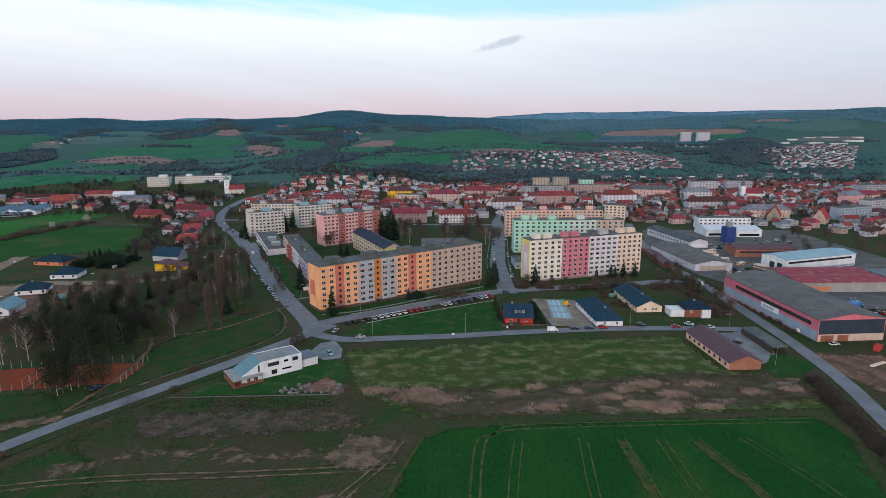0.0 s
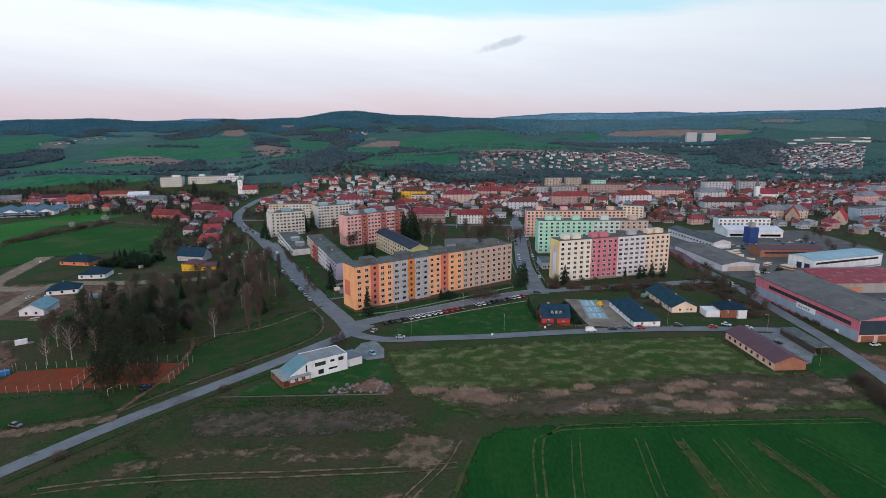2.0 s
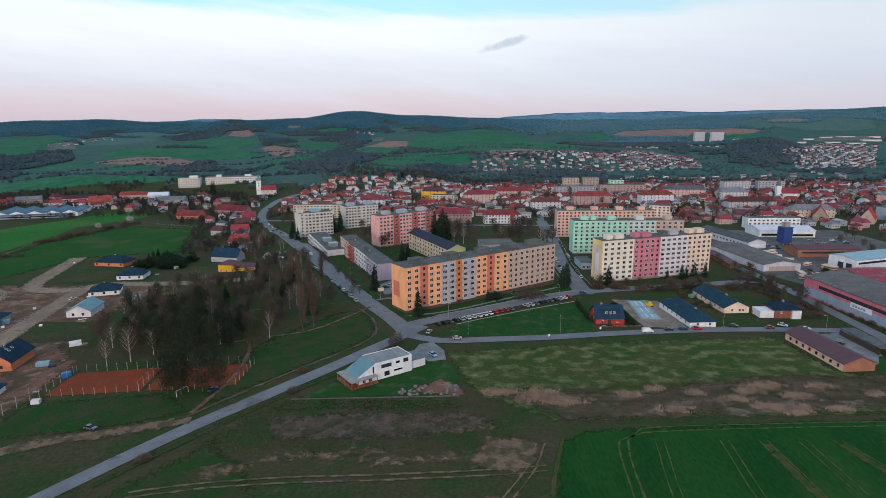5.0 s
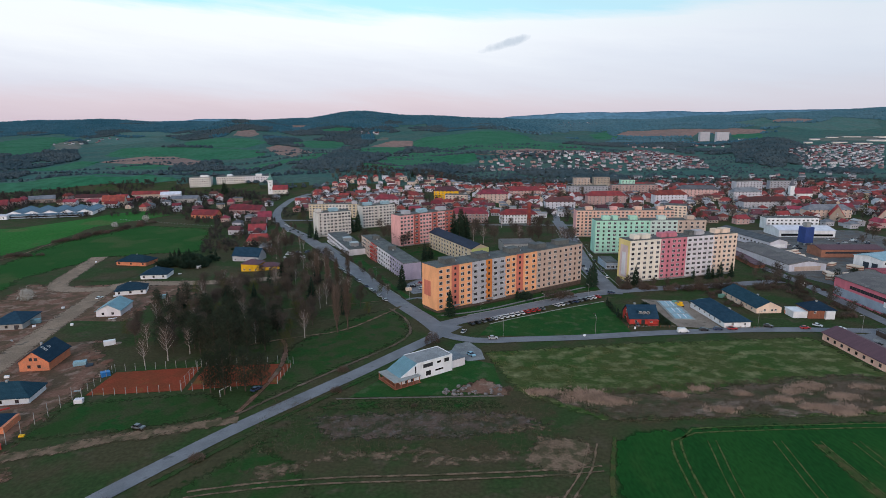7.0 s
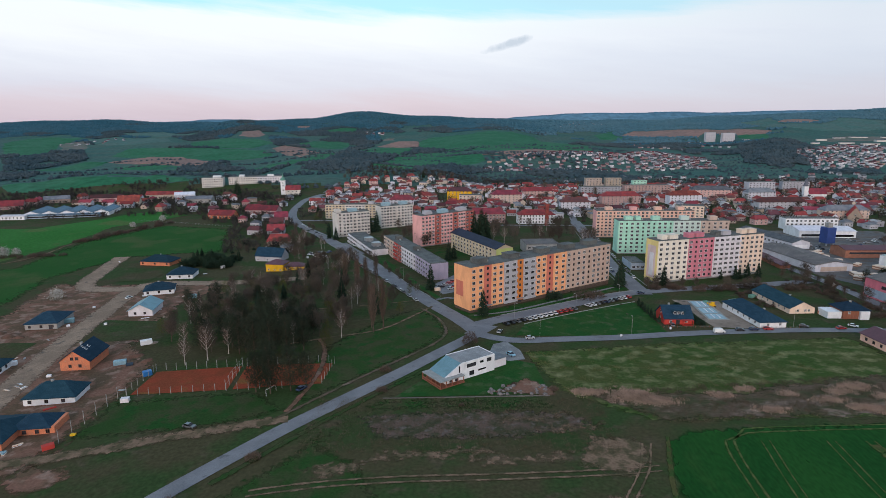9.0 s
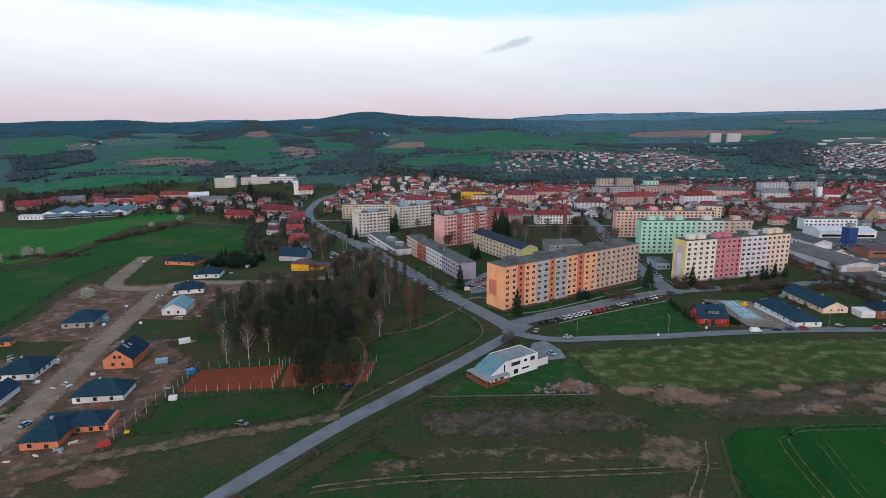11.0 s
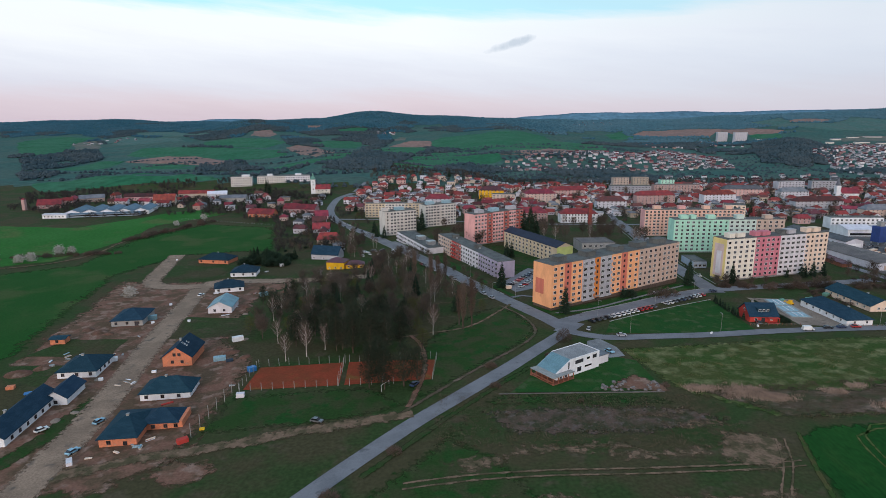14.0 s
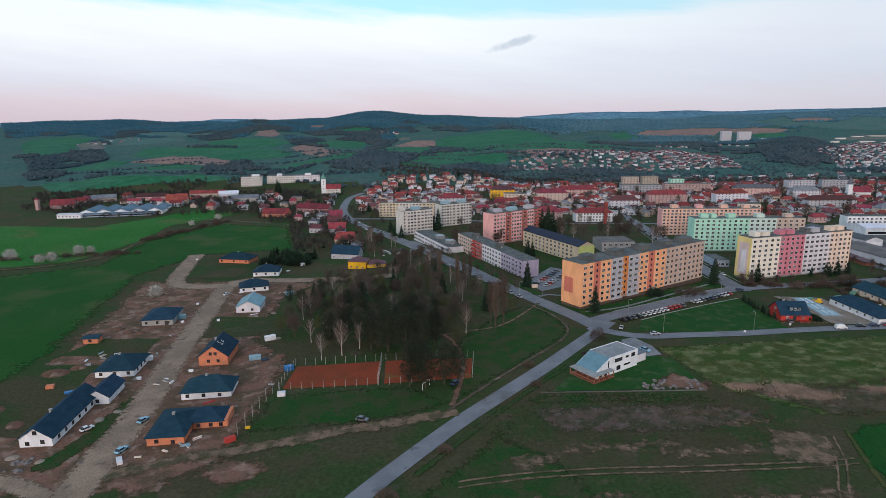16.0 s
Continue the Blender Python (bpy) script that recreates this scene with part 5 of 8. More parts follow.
# ---- the new houses on the building site ----
W4 = lambda L: [("f", 2.2 + (L - 4.4) * i / 2, 0.9) for i in range(3)]
NEW = "new houses"
house("bungalow", "unfinished orange brick bungalow with dark hip roof", -309, 432, -8, 24, 15, 3.1, 6.8, "brick", "slate", "hip", W4(24), (12, 8, 0.5), "dark", group=NEW)
house("bungalow", "white rendered bungalow with dark hip roof", -268, 388, 8, 17, 15, 3.1, 6.8, "white", "slate", "hip", W4(17), (8, 8, 0.5), "dark", group=NEW)
house("bungalow", "white bungalow with dark hip roof and porch", -262, 346, 20, 17, 13, 3.0, 6.4, "white", "slate", "hip", W4(17), (8, 7, 0.4), "dark", group=NEW)
house("gabled_house", "pale rendered house with blue-grey gable roof", -249 + 12.5, 306, 98, 17, 12.5, 3.4, 6.6, "pale", "teal_sheet", "gable", [("l", 4, 1), ("l", 9, 1)], None, "dark", group=NEW)
house("bungalow", "grey block-built bungalow with dark hip roof", -289, 281, 10, 15, 19, 3.2, 6.8, "grey_wall", "slate", "hip", W4(15), None, "dark", group=NEW, door=("f", 12))
house("brick_shed", "small orange brick shed with a flat dark roof", -303, 255, 8, 6.5, 5, 2.6, 3.1, "brick", "slate", "gable", [("f", 3, 0.8)], None, "dark", group=NEW, category="shed")
house("gabled_house", "orange brick gabled house with dark roof and skylights", -226, 232, 96, 17, 12, 4.2, 8.6, "brick", "slate", "gable", [("l", 4, 1.2), ("l", 8, 1.2), ("l", 5, 4.4), ("l", 7, 4.4)], (9, 7, 0.5), "dark", group=NEW, skylights=((6, 0.55), (6, 0.75), (9, 0.6)))
house("bungalow", "white rendered bungalow with dark hip roof", -275, 218, 8, 15, 17, 3.0, 6.8, "white", "slate", "hip", W4(15) + [("r", 4, 0.9), ("r", 8, 0.9), ("r", 12, 0.9)], (7, 8, 0.5), "dark", group=NEW)
house("bungalow", "white bungalow with dark hip roof and red edging", -231, 199, 8, 18, 12, 3.2, 7.0, "white", "slate", "hip", W4(16), (8, 6, 0.5), "dark", group=NEW)
lhouse = house("l_shaped_bungalow", "orange brick l-shaped bungalow with dark hip roof", -227.5, 167, 8, 11.5, 19, 3.1, 6.2, "brick", "slate", "hip", [("f", 3, 0.9), ("f", 8, 0.4)], (6, 9, 0.6), "dark", group=NEW)
part("wing_wall", wall_mesh("hip", 12, 10, 3.1, 5.8), M["brick"], lhouse, m=pose(11.0, 9, 0))
part("wing_roof", roof_mesh("hip", 12, 10, 3.1, 5.8), M["slate"], lhouse, m=pose(9.5, 9, 0))
for s in (2.5, 6.5, 9.8):
    piece("window", WIN["dark"], lhouse, pose(11 + s, 8.997, 0.9))
house("long_white_house", "long white house with a dark gable roof", -258, 167, 97, 33, 10, 3.2, 6.6, "white", "slate", "gable", [("l", 3, 1), ("l", 5, 4.2), ("l", 7.6, 0.6)] + [("f", 4 + 4.5 * i, 0.7) for i in range(7)], (12, 6, 0.5), "dark", group=NEW)
house("white_annex", "short white house with a dark gable roof", -256.5, 196, 98, 14, 8, 3.0, 5.6, "white", "slate", "gable", [("l", 4, 0.6)], None, "dark", group=NEW)
house("yellow_house", "bright yellow two-storey house with maroon tiles", -206, 408, -8, 13, 11, 5.6, 8.0, "yellow", "maroon_sheet", "hip", W4(13), (8, 6, 0.4), "house")
house("yellow_wing", "yellow single-storey wing with maroon tiles", -192, 407, 10, 13, 9, 3.0, 5.0, "yellow", "maroon_sheet", "hip", W4(13), None, "house")
house("grey_house", "grey house with a dark steep roof", -226, 446, -12, 22, 12, 4.5, 10, "town_white", "slate", "gable", W4(20), (6, 7, 0.5), "house")
house("red_roof_house", "house with a bright red roof", -236, 508, 6, 19, 13, 4.0, 9, "town_cream", "tile_red", "half", W4(18), (6, 7, 0.5), "house")

# ---- the town ----
TOWN_KEEP = []  # (x, y, radius) kept free


def inside(poly, x, y):
    hit = False
    for (x0, y0), (x1, y1) in zip(poly, poly[1:] + poly[:1]):
        if (y0 > y) != (y1 > y) and x < (x1 - x0) * (y - y0) / (y1 - y0) + x0:
            hit = not hit
    return hit


def clear_of(x, y, r):
    return all((x - a) ** 2 + (y - b) ** 2 > (r + c) ** 2 for a, b, c in TOWN_KEEP)


def near_line(pts, x, y):
    best = 1e9
    for (x0, y0), (x1, y1) in zip(pts, pts[1:]):
        dx, dy = x1 - x0, y1 - y0
        t = max(0, min(1, ((x - x0) * dx + (y - y0) * dy) / (dx * dx + dy * dy)))
        best = min(best, math.hypot(x - x0 - t * dx, y - y0 - t * dy))
    return best


MAIN = [(-124, 396), (-196, 548), (-246, 640), (-264, 700), (-279, 840), (-262, 985)]
WORKS = [(157, 292), (160, 357), (158, 424), (190, 600)]
STREET = [(38, 330), (46, 492), (56, 620)]

# the white works, the church and other landmarks
panel_block("school_block", "large white school building with a taller tower wing", -476, 948, 12, 22, 4, 3.6, 1, [(32, "block_white", 9, "w")], end="white", heads=[(22, 12, "white")])
panel_block("school_wing", "long white wing with window bands", -440, 968, 14, 26, 3, 3.6, 1, [(45, "block_white", 12, "w"), (40, "pale", 10, "w")], end="white", heads=[(20, 8, "white"), (66, 10, "white")])
TOWN_KEEP += [(-455, 955, 35), (-400, 975, 45)]
ch = thing("church", -327, 896, 12, "white church with green onion-capped tower and red roof", "church")
part("nave", wall_mesh("gable", 22, 13, 7.5, 13.5), M["block_white"], ch)
part("nave_roof", roof_mesh("gable", 22, 13, 7.5, 13.5), M["tile_red"], ch)
tw = part("tower", boxes((-7, 3.5, -1, -0.05, 10.5, 21), (-7.4, 3.1, 21, 0.35, 10.9, 21.6)), M["white"], ch)
bm = bmesh.new()
ring = None
for z, r in ((21.6, 3.6), (23.2, 4.0), (24.8, 3.2), (26.0, 1.5), (27.4, 1.2), (28.4, 1.6), (29.4, 0.9), (32.0, 0.08)):
    nxt = [bm.verts.new((-3.5 + r * math.cos(k * math.pi / 4), 7 + r * math.sin(k * math.pi / 4), z)) for k in range(8)]
    if ring:
        for k in range(8):
            bm.faces.new((ring[k], ring[(k + 1) % 8], nxt[(k + 1) % 8], nxt[k]))
    ring = nxt
part("onion_cap", bm, M["copper"], ch, "green copper cap")
for z in (6, 13, 17):
    piece("window", WIN["town"], ch, pose(-3.5, 3.497, z))
for i in range(4):
    piece("window", WIN["town"], ch, pose(4 + 6 * i, -0.003, 4))
TOWN_KEEP.append((-316, 905, 30))
c2 = thing("small_church", 428, 835, 0, "white church with a pointed tower", "church")
part("nave", wall_mesh("gable", 24, 12, 8, 15), M["white"], c2)
part("nave_roof", roof_mesh("gable", 24, 12, 8, 15), M["tile_red"], c2)
part("tower", boxes((-6, 3, -1, -0.05, 9, 18)), M["white"], c2)
bm = bmesh.new()
bmesh.ops.create_cone(bm, segments=8, radius1=3.6, radius2=0.05, depth=12, cap_ends=True, matrix=pose(-3, 6, 24))
part("spire", bm, M["roof_grey"], c2)
TOWN_KEEP.append((440, 840, 24))
house("pink_school", "three-storey pink house with a dark red hip roof", -58, 606, 0, 40, 14, 10, 15, "town_pink", "tile_red", "hip", [("f", 2.5 + 3.2 * i, 1 + 3.1 * k) for i in range(12) for k in range(3)], None, "town", "town house")
house("white_school", "three-storey white house with a red roof", -5, 602, 4, 38, 13, 9.5, 14, "white", "tile_red", "hip", [("f", 2.5 + 3.2 * i, 1 + 3.1 * k) for i in range(11) for k in range(3)], None, "town", "town house")
stack = thing("brick_chimney", 22, 590, 0, "tall square red brick chimney", "chimney")
part("shaft", boxes((-1.6, -1.6, -1, 1.6, 1.6, 21), (-1.9, -1.9, 21, 1.9, 1.9, 22)), M["tile_red"], stack)
ft = thing("hose_tower", -641, 706, 0, "white tower with a small red roof", "tower")
part("shaft", boxes((-1.9, -1.9, -1, 1.9, 1.9, 13)), M["town_pink"], ft)
bm = bmesh.new()
bmesh.ops.create_cone(bm, segments=4, radius1=3.0, radius2=0.1, depth=2.2, cap_ends=True, matrix=pose(0, 0, 14.1, 0, 0, 45))
part("roof", bm, M["tile_red"], ft)
TOWN_KEEP += [(-40, 612, 36), (14, 610, 36), (-641, 706, 8)]
for px, py, rot, L, W, h, rise, wall, roof, lab in (
        (-632, 715, 20, 26, 14, 5, 6, "town_pink", "tile_red", "pink house with a red roof"), (-575, 642, 4, 26, 12, 4, 1, "white", "town_white", "low white shed with pale roof"),
        (-505, 752, 14, 26, 14, 6, 7, "town_cream", "tile_red", "cream house with red roof"), (-512, 838, 10, 48, 14, 6, 4, "town_cream", "tile_red", "long cream building with red roof"),
        (-463, 822, 20, 26, 22, 7, 3, "town_white", "town_white", "white hall with pale roof"), (-348, 655, -8, 30, 13, 4, 5, "brick", "tile_red", "orange house with a red roof"), (-318, 690, -12, 40, 14, 5, 5, "town_pink", "tile_red", "long pink house with red roof"),
        (-620, 780, 30, 30, 14, 5, 4, "town_cream", "roof_grey", "cream workshop with a grey roof"), (-570, 800, 15, 40, 14, 5, 4, "town_pink", "tile_old", "row of low workshops"), (-430, 780, 10, 34, 20, 6, 3, "grey_wall", "roof_grey", "wide grey hall with grey roof"),
        (-268, 640, 15, 14, 12, 4, 5, "town_pink", "tile_red", "pink house with a red roof"), (-262, 600, 5, 14, 11, 4, 5, "town_white", "tile_old", "white house with brown tiled roof"), (-252, 560, 8, 16, 12, 4, 5, "town_white", "tile_red", "house with a red roof")):
    house("edge_of_town_building", lab, px, py, rot, L, W, h, h + rise, wall, roof, "gable", [("f", 2.5 + 4 * i, 1.2) for i in range(int(L / 4))], None, "town", "building")
    TOWN_KEEP.append((px + L / 2, py + W / 2, L * 0.55))

for i in range(5):
    gh = hall("blue_gabled_hall", "low hall with white gable and a blue sheet roof", -543 + 17.5 * i, 660 + 4.4 * i, 104, 46, 16, 4.2, 3.0, "white", "blue_deep", "hall", [("l", 5, 10, 0.2, 3.2, "factory_blue")], "blue halls")
low_wing = hall("blue_front_hall", "long low blue hall before the white gables", -560, 646, 14, 84, 9, 3.4, 0.8, "factory_blue", "blue_deep", "hall", [("f", 2, 80, 1.2, 2.4, "glass")], "blue halls")
TOWN_KEEP += [(-540 + 18 * i, 680 + 5 * i, 26) for i in range(5)]

for i, (px, py, rot) in enumerate(((355, 617, 60), (389, 595, 50))):
    house("scarlet_roof_house", "tall house under a steep bright red roof", px, py, rot, 22, 13, 5.5, 15, "town_cream", "tile_bright", "gable", [("f", 3 + 4 * k, 1.4) for k in range(5)] + [("l", 6.5, 1.4), ("l", 6.5, 6)], None, "town", "house")
    TOWN_KEEP.append((px, py + 8, 20))

# house patterns, copied over the town
PATTERNS = []
for L, W, ev, ri, wall, roof, kind in ((11, 8, 4.5, 8, "town_white", "tile_red", "gable"), (12, 9, 5.5, 9, "town_cream", "tile_old", "gable"), (10, 9, 5.5, 8.4, "town_pink", "tile_red", "hip"),
                                       (14, 9, 6, 9.6, "town_white", "tile_old", "half"), (12, 8, 4, 7.6, "town_cream", "tile_old", "gable"), (16, 10, 7, 11, "town_pink", "tile_red", "half"),
                                       (11, 9, 5.5, 8.2, "town_white", "roof_grey", "hip"), (18, 10, 6.5, 10, "town_white", "tile_red", "gable"), (13, 9, 4, 6.4, "town_white", "tile_old", "gable"), (12, 9, 6, 7.4, "town_white", "roof_pale", "gable"), (15, 10, 6.2, 7.4, "town_cream", "roof_grey", "hip")):
    L, W, ev, ri = 0.86 * L, 0.86 * W, 0.86 * ev, 0.84 * ri
    wins = [("f", 2 + (L - 4) * i / 2, 1.0 if ev < 6 else 1.2) for i in range(3)] + ([("f", 2 + (L - 4) * i / 2, 3.9) for i in range(3)] if ev >= 5.5 else []) + ([("l", W / 2, 1.2), ("l", W / 2, 4.6)] if kind == "gable" else [("l", W / 2, 1.2)])
    PATTERNS.append((L, W, ev, ri, wall, roof, kind, wins))
COLOURS = dict(town_white="white", town_cream="cream", town_pink="salmon", tile_red="red", tile_old="brown", roof_grey="grey", roof_pale="pale")
MADE = {}


def add_window(bm, m, w, h):
    """Frame and pane of a small far window, laid on a wall."""
    for y, g, mi in ((-0.05, 0.0, 1), (-0.07, 0.18, 2)):
        f = bm.faces.new([bm.verts.new(m @ Vector(p)) for p in ((-w / 2 + g, y, g), (w / 2 - g, y, g), (w / 2 - g, y, h - g), (-w / 2 + g, y, h - g))])
        f.material_index = mi


def town_house(k, x, y, rot):
    L, W, ev, ri, wall, roof, kind, wins = PATTERNS[k]
    m = pose(x, y, terrain(x, y), 0, 0, rot) @ pose(-L / 2, -W / 2, 0)
    if k not in MADE:
        ob = tagged(new("town_house"), f"{COLOURS[wall]} rendered house with a {COLOURS[roof]} tiled roof", "house", "houses of the town")
        bm = wall_mesh(kind, L, W, ev, ri)
        for side, s, z in wins:
            add_window(bm, {"f": pose(s, 0, z), "l": pose(0, s, z, 0, 0, -90)}[side], 1.5, 1.7)
        part("wall", bm, [M[wall], M["frame"], M["glass"]], ob)
        part("roof", roof_mesh(kind, L, W, ev, ri), M[roof], ob)
        part("chimney", boxes((L * 0.3 - 0.4, W * 0.6 - 0.4, ev, L * 0.3 + 0.4, W * 0.6 + 0.4, ri + 0.8)), M["concrete"], ob)
        ob.matrix_world = m
        MADE[k] = ob
    else:
        copy_thing(MADE[k], m)


STUFF_MATS = ["town_white", "town_cream", "town_pink", "tile_red", "tile_old", "roof_grey", "glass", "roof_pale", "white", "pale"]


def house_sheet(name, label, spots):
    """Many far houses in one mesh: walls, pitched roof and a few dark windows each."""
    bm_v, bm_f, idx = [], [], []
    for k, x, y, rot in spots:
        L, W, ev, ri, wall, roof, kind, wins = PATTERNS[k]
        m = pose(x, y, terrain(x, y), 0, 0, rot) @ pose(-L / 2, -W / 2, 0)
        hip = 0 if kind == "gable" else W * 0.35
        if y > 1120:
            wall = ("pale", "town_white", "town_pink", wall)[int(x) % 4]
            roof = ("roof_grey", "tile_old", "roof_grey", "tile_old", roof)[int(y) % 5]
        pts = [(0, 0, -1), (L, 0, -1), (L, W, -1), (0, W, -1), (0, 0, ev), (L, 0, ev), (L, W, ev), (0, W, ev), (hip, W / 2, ri), (L - hip, W / 2, ri),
               (-0.5, -0.5, ev - 0.2), (L + 0.5, -0.5, ev - 0.2), (L + 0.5, W + 0.5, ev - 0.2), (-0.5, W + 0.5, ev - 0.2), (hip - 0.5, W / 2, ri + 0.25), (L - hip + 0.5, W / 2, ri + 0.25)]
        fs = [((0, 1, 5, 4), wall), ((1, 2, 6, 5), wall), ((2, 3, 7, 6), wall), ((3, 0, 4, 7), wall), ((4, 8, 7), wall), ((5, 6, 9), wall), ((10, 11, 15, 14), roof), ((12, 13, 14, 15), roof)]
        if hip:
            fs += [((11, 12, 15), roof), ((13, 10, 14), roof)]
        for side, s, z in wins:
            if side == "f":
                n = len(pts)
                pts += [(s - 0.7, -0.06, z), (s + 0.7, -0.06, z), (s + 0.7, -0.06, z + 1.6), (s - 0.7, -0.06, z + 1.6)]
                fs.append(((n, n + 1, n + 2, n + 3), "glass"))
        b = len(bm_v)
        bm_v += [tuple(m @ Vector(p)) for p in pts]
        for q, key in fs:
            bm_f.append(tuple(b + i for i in q))
            idx.append(STUFF_MATS.index(key))
    return tagged(new(name, mesh_of(name, bm_v, bm_f, [M[q] for q in STUFF_MATS], idx)), label, "houses", kind="stuff")


rng = random.Random(5)
# taller pale buildings of the centre
for px, py, rot, L, fl, wall, roof in ((118, 880, 3, 60, 4, "town_white", "bitumen"), (190, 905, 2, 70, 4, "town_pink", "bitumen"), (270, 850, -4, 55, 4, "town_pink", "roof_grey"), (30, 860, 5, 46, 3, "town_pink", "tile_red"), (330, 810, 6, 40, 4, "town_white", "roof_grey"),
                                       (150, 990, 2, 26, 6, "town_cream", "bitumen"), (185, 1000, 0, 26, 6, "town_cream", "bitumen"), (225, 980, 0, 22, 5, "mint", "bitumen"), (120, 760, 4, 50, 4, "town_pink", "tile_red"), (210, 770, 8, 44, 4, "town_white", "tile_red"),
                                       (390, 930, 8, 44, 5, "town_white", "bitumen"), (450, 945, -6, 40, 5, "town_white", "bitumen"), (300, 720, 4, 60, 3, "town_white", "tile_old"), (-20, 780, 6, 40, 4, "town_cream", "tile_red"), (60, 720, 2, 36, 3, "town_white", "tile_old"),
                                       (-80, 830, -6, 34, 4, "yellow", "tile_old"), (-64, 790, -6, 30, 3, "town_cream", "bitumen"), (500, 690, 24, 40, 4, "town_white", "bitumen"), (560, 800, 10, 36, 3, "town_cream", "tile_red"), (420, 620, 20, 46, 4, "factory_blue", "bitumen"),
                                       (330, 640, 4, 50, 3, "town_cream", "roof_grey"), (640, 900, 10, 50, 4, "town_white", "bitumen"), (-150, 720, 3, 30, 4, "town_white", "tile_red"), (520, 760, 20, 30, 4, "rose", "roof_grey")):
    if roof == "bitumen":
        panel_block("town_block", "pale flat-roofed block of flats in the town", px, py, rot, 13, fl, 3.0, 1.0, [(L, wall, max(4, int(L / 5)), "w")], group="town blocks")
    else:
        house("tenement", "tall town house under a long pitched roof", px, py, rot, L, 13, fl * 3.1, fl * 3.1 + 5, wall, roof, "hip", [("f", 3 + 5 * i, 1 + 3.1 * k) for i in range(int(L / 5)) for k in range(fl)], None, "town", "town house", "town blocks")
    c, s = math.cos(radians(rot)), math.sin(radians(rot))
    for q in (0.15, 0.5, 0.85):
        TOWN_KEEP.append((px + c * L * q - s * 6, py + s * L * q + c * 6, L * 0.17 + 6))
for a, b, r in ((-30, 324, 70), (-184, 650, 30), (100, 455, 60), (100, 530, 60), (-76, 492, 40), (-165, 545, 30), (-128, 588, 25), (182, 632, 18), (272, 540, 55), (270, 574, 34), (-8, 455, 24), (235, 470, 45)):
    TOWN_KEEP.append((a, b, r))


def scatter(poly, count, gap, base_rot, limit=40000, spread=8):
    """Places for houses inside poly, turned with their quarter of the town."""
    xs, ys = [p[0] for p in poly], [p[1] for p in poly]
    placed = []
    for _ in range(limit):
        if len(placed) >= count:
            break
        x, y = rng.uniform(min(xs), max(xs)), rng.uniform(min(ys), max(ys))
        if not inside(poly, x, y) or not clear_of(x, y, 6) or near_line(MAIN, x, y) < 16 or near_line(WORKS, x, y) < 15 or near_line(STREET, x, y) < 14:
            continue
        if any((x - a) ** 2 + (y - b) ** 2 < gap * gap for _, a, b, _ in placed):
            continue
        quarter = 25 * noise.noise(Vector((x / 160, y / 160, 2)))
        placed.append((rng.choice((2, 0, 6, 8, 9, 7, 10, 3)) if y > 1120 else rng.randrange(len(PATTERNS)), x, y, base_rot + quarter + rng.choice((0, 0, 90)) + rng.uniform(-spread, spread)))
    return placed


CORE = scatter([(-255, 690), (-150, 640), (-60, 640), (60, 640), (230, 600), (310, 600), (380, 520), (560, 600), (760, 760), (860, 1010), (840, 1110), (300, 1090), (100, 1060), (-90, 1040), (-255, 1020)], 1050, 12.6, 4, 60000)
WEST = scatter([(-330, 660), (-250, 520), (-215, 470), (-200, 480), (-240, 560), (-270, 700), (-300, 860), (-420, 860), (-600, 830), (-640, 760), (-420, 700)], 46, 22, 8)
HILLSIDE = [(-17, 1584), (33, 1672), (216, 1842), (468, 1941), (663, 2203), (795, 2069), (678, 1698), (553, 1626), (232, 1555), (79, 1492)]
EASTSIDE = [(890, 1579), (1079, 2030), (1339, 2239), (1427, 2077), (1101, 1610)]
HILL = scatter(HILLSIDE, 330, 18, 10)
EAST = scatter(EASTSIDE, 260, 22, 0)
VALLEY = scatter([(140, 1130), (360, 1150), (860, 1180), (900, 1480), (700, 1420), (400, 1400), (150, 1250)], 60, 30, 0)
FARV = scatter([(578, 3688), (878, 3862), (983, 4223), (709, 4117)], 46, 26, 0) + scatter([(-1933, 2796), (-1937, 2954), (-1841, 3219), (-1709, 3029), (-1774, 2775)], 16, 30, 0) + scatter([(-524, 3084), (-377, 3062), (-382, 3122), (-522, 3172)], 8, 20, 0) + scatter([(601, 2934), (1137, 2908), (1095, 2468), (812, 2324), (628, 2446)], 60, 30, 0)
CORE.sort(key=lambda q: q[2])
for q in CORE[:250] + WEST:
    town_house(*q)
house_sheet("far_town_houses", "dense mass of red-roofed houses in the old town", CORE[250:])
house_sheet("hillside_houses", "pale houses scattered over the far hillside", HILL + EAST + VALLEY + FARV)
TOWN = [(q[1], q[2]) for q in CORE]
for px, py, L, h in ((1163, 2949, 52, 52), (1209, 2870, 64, 52)):
    far = thing("far_tower_flats", px, py, 10, "pale tall flats far across the valley", "apartment building", "far flats", -4)
    part("wall", boxes((0, 0, -4, L, 16, h)), M["town_white"], far)
    part("roof", boxes((0.3, 0.3, h - 0.2, L - 0.3, 15.7, h + 0.3), (L * 0.4, 4, h, L * 0.6, 12, h + 3)), M["bitumen"], far)
    for i in range(6):
        part("window_strip", boxes((L * (i + 0.25) / 6, -0.15, 3, L * (i + 0.6) / 6, -0.003, h - 2)), M["grey_loggia"], far)
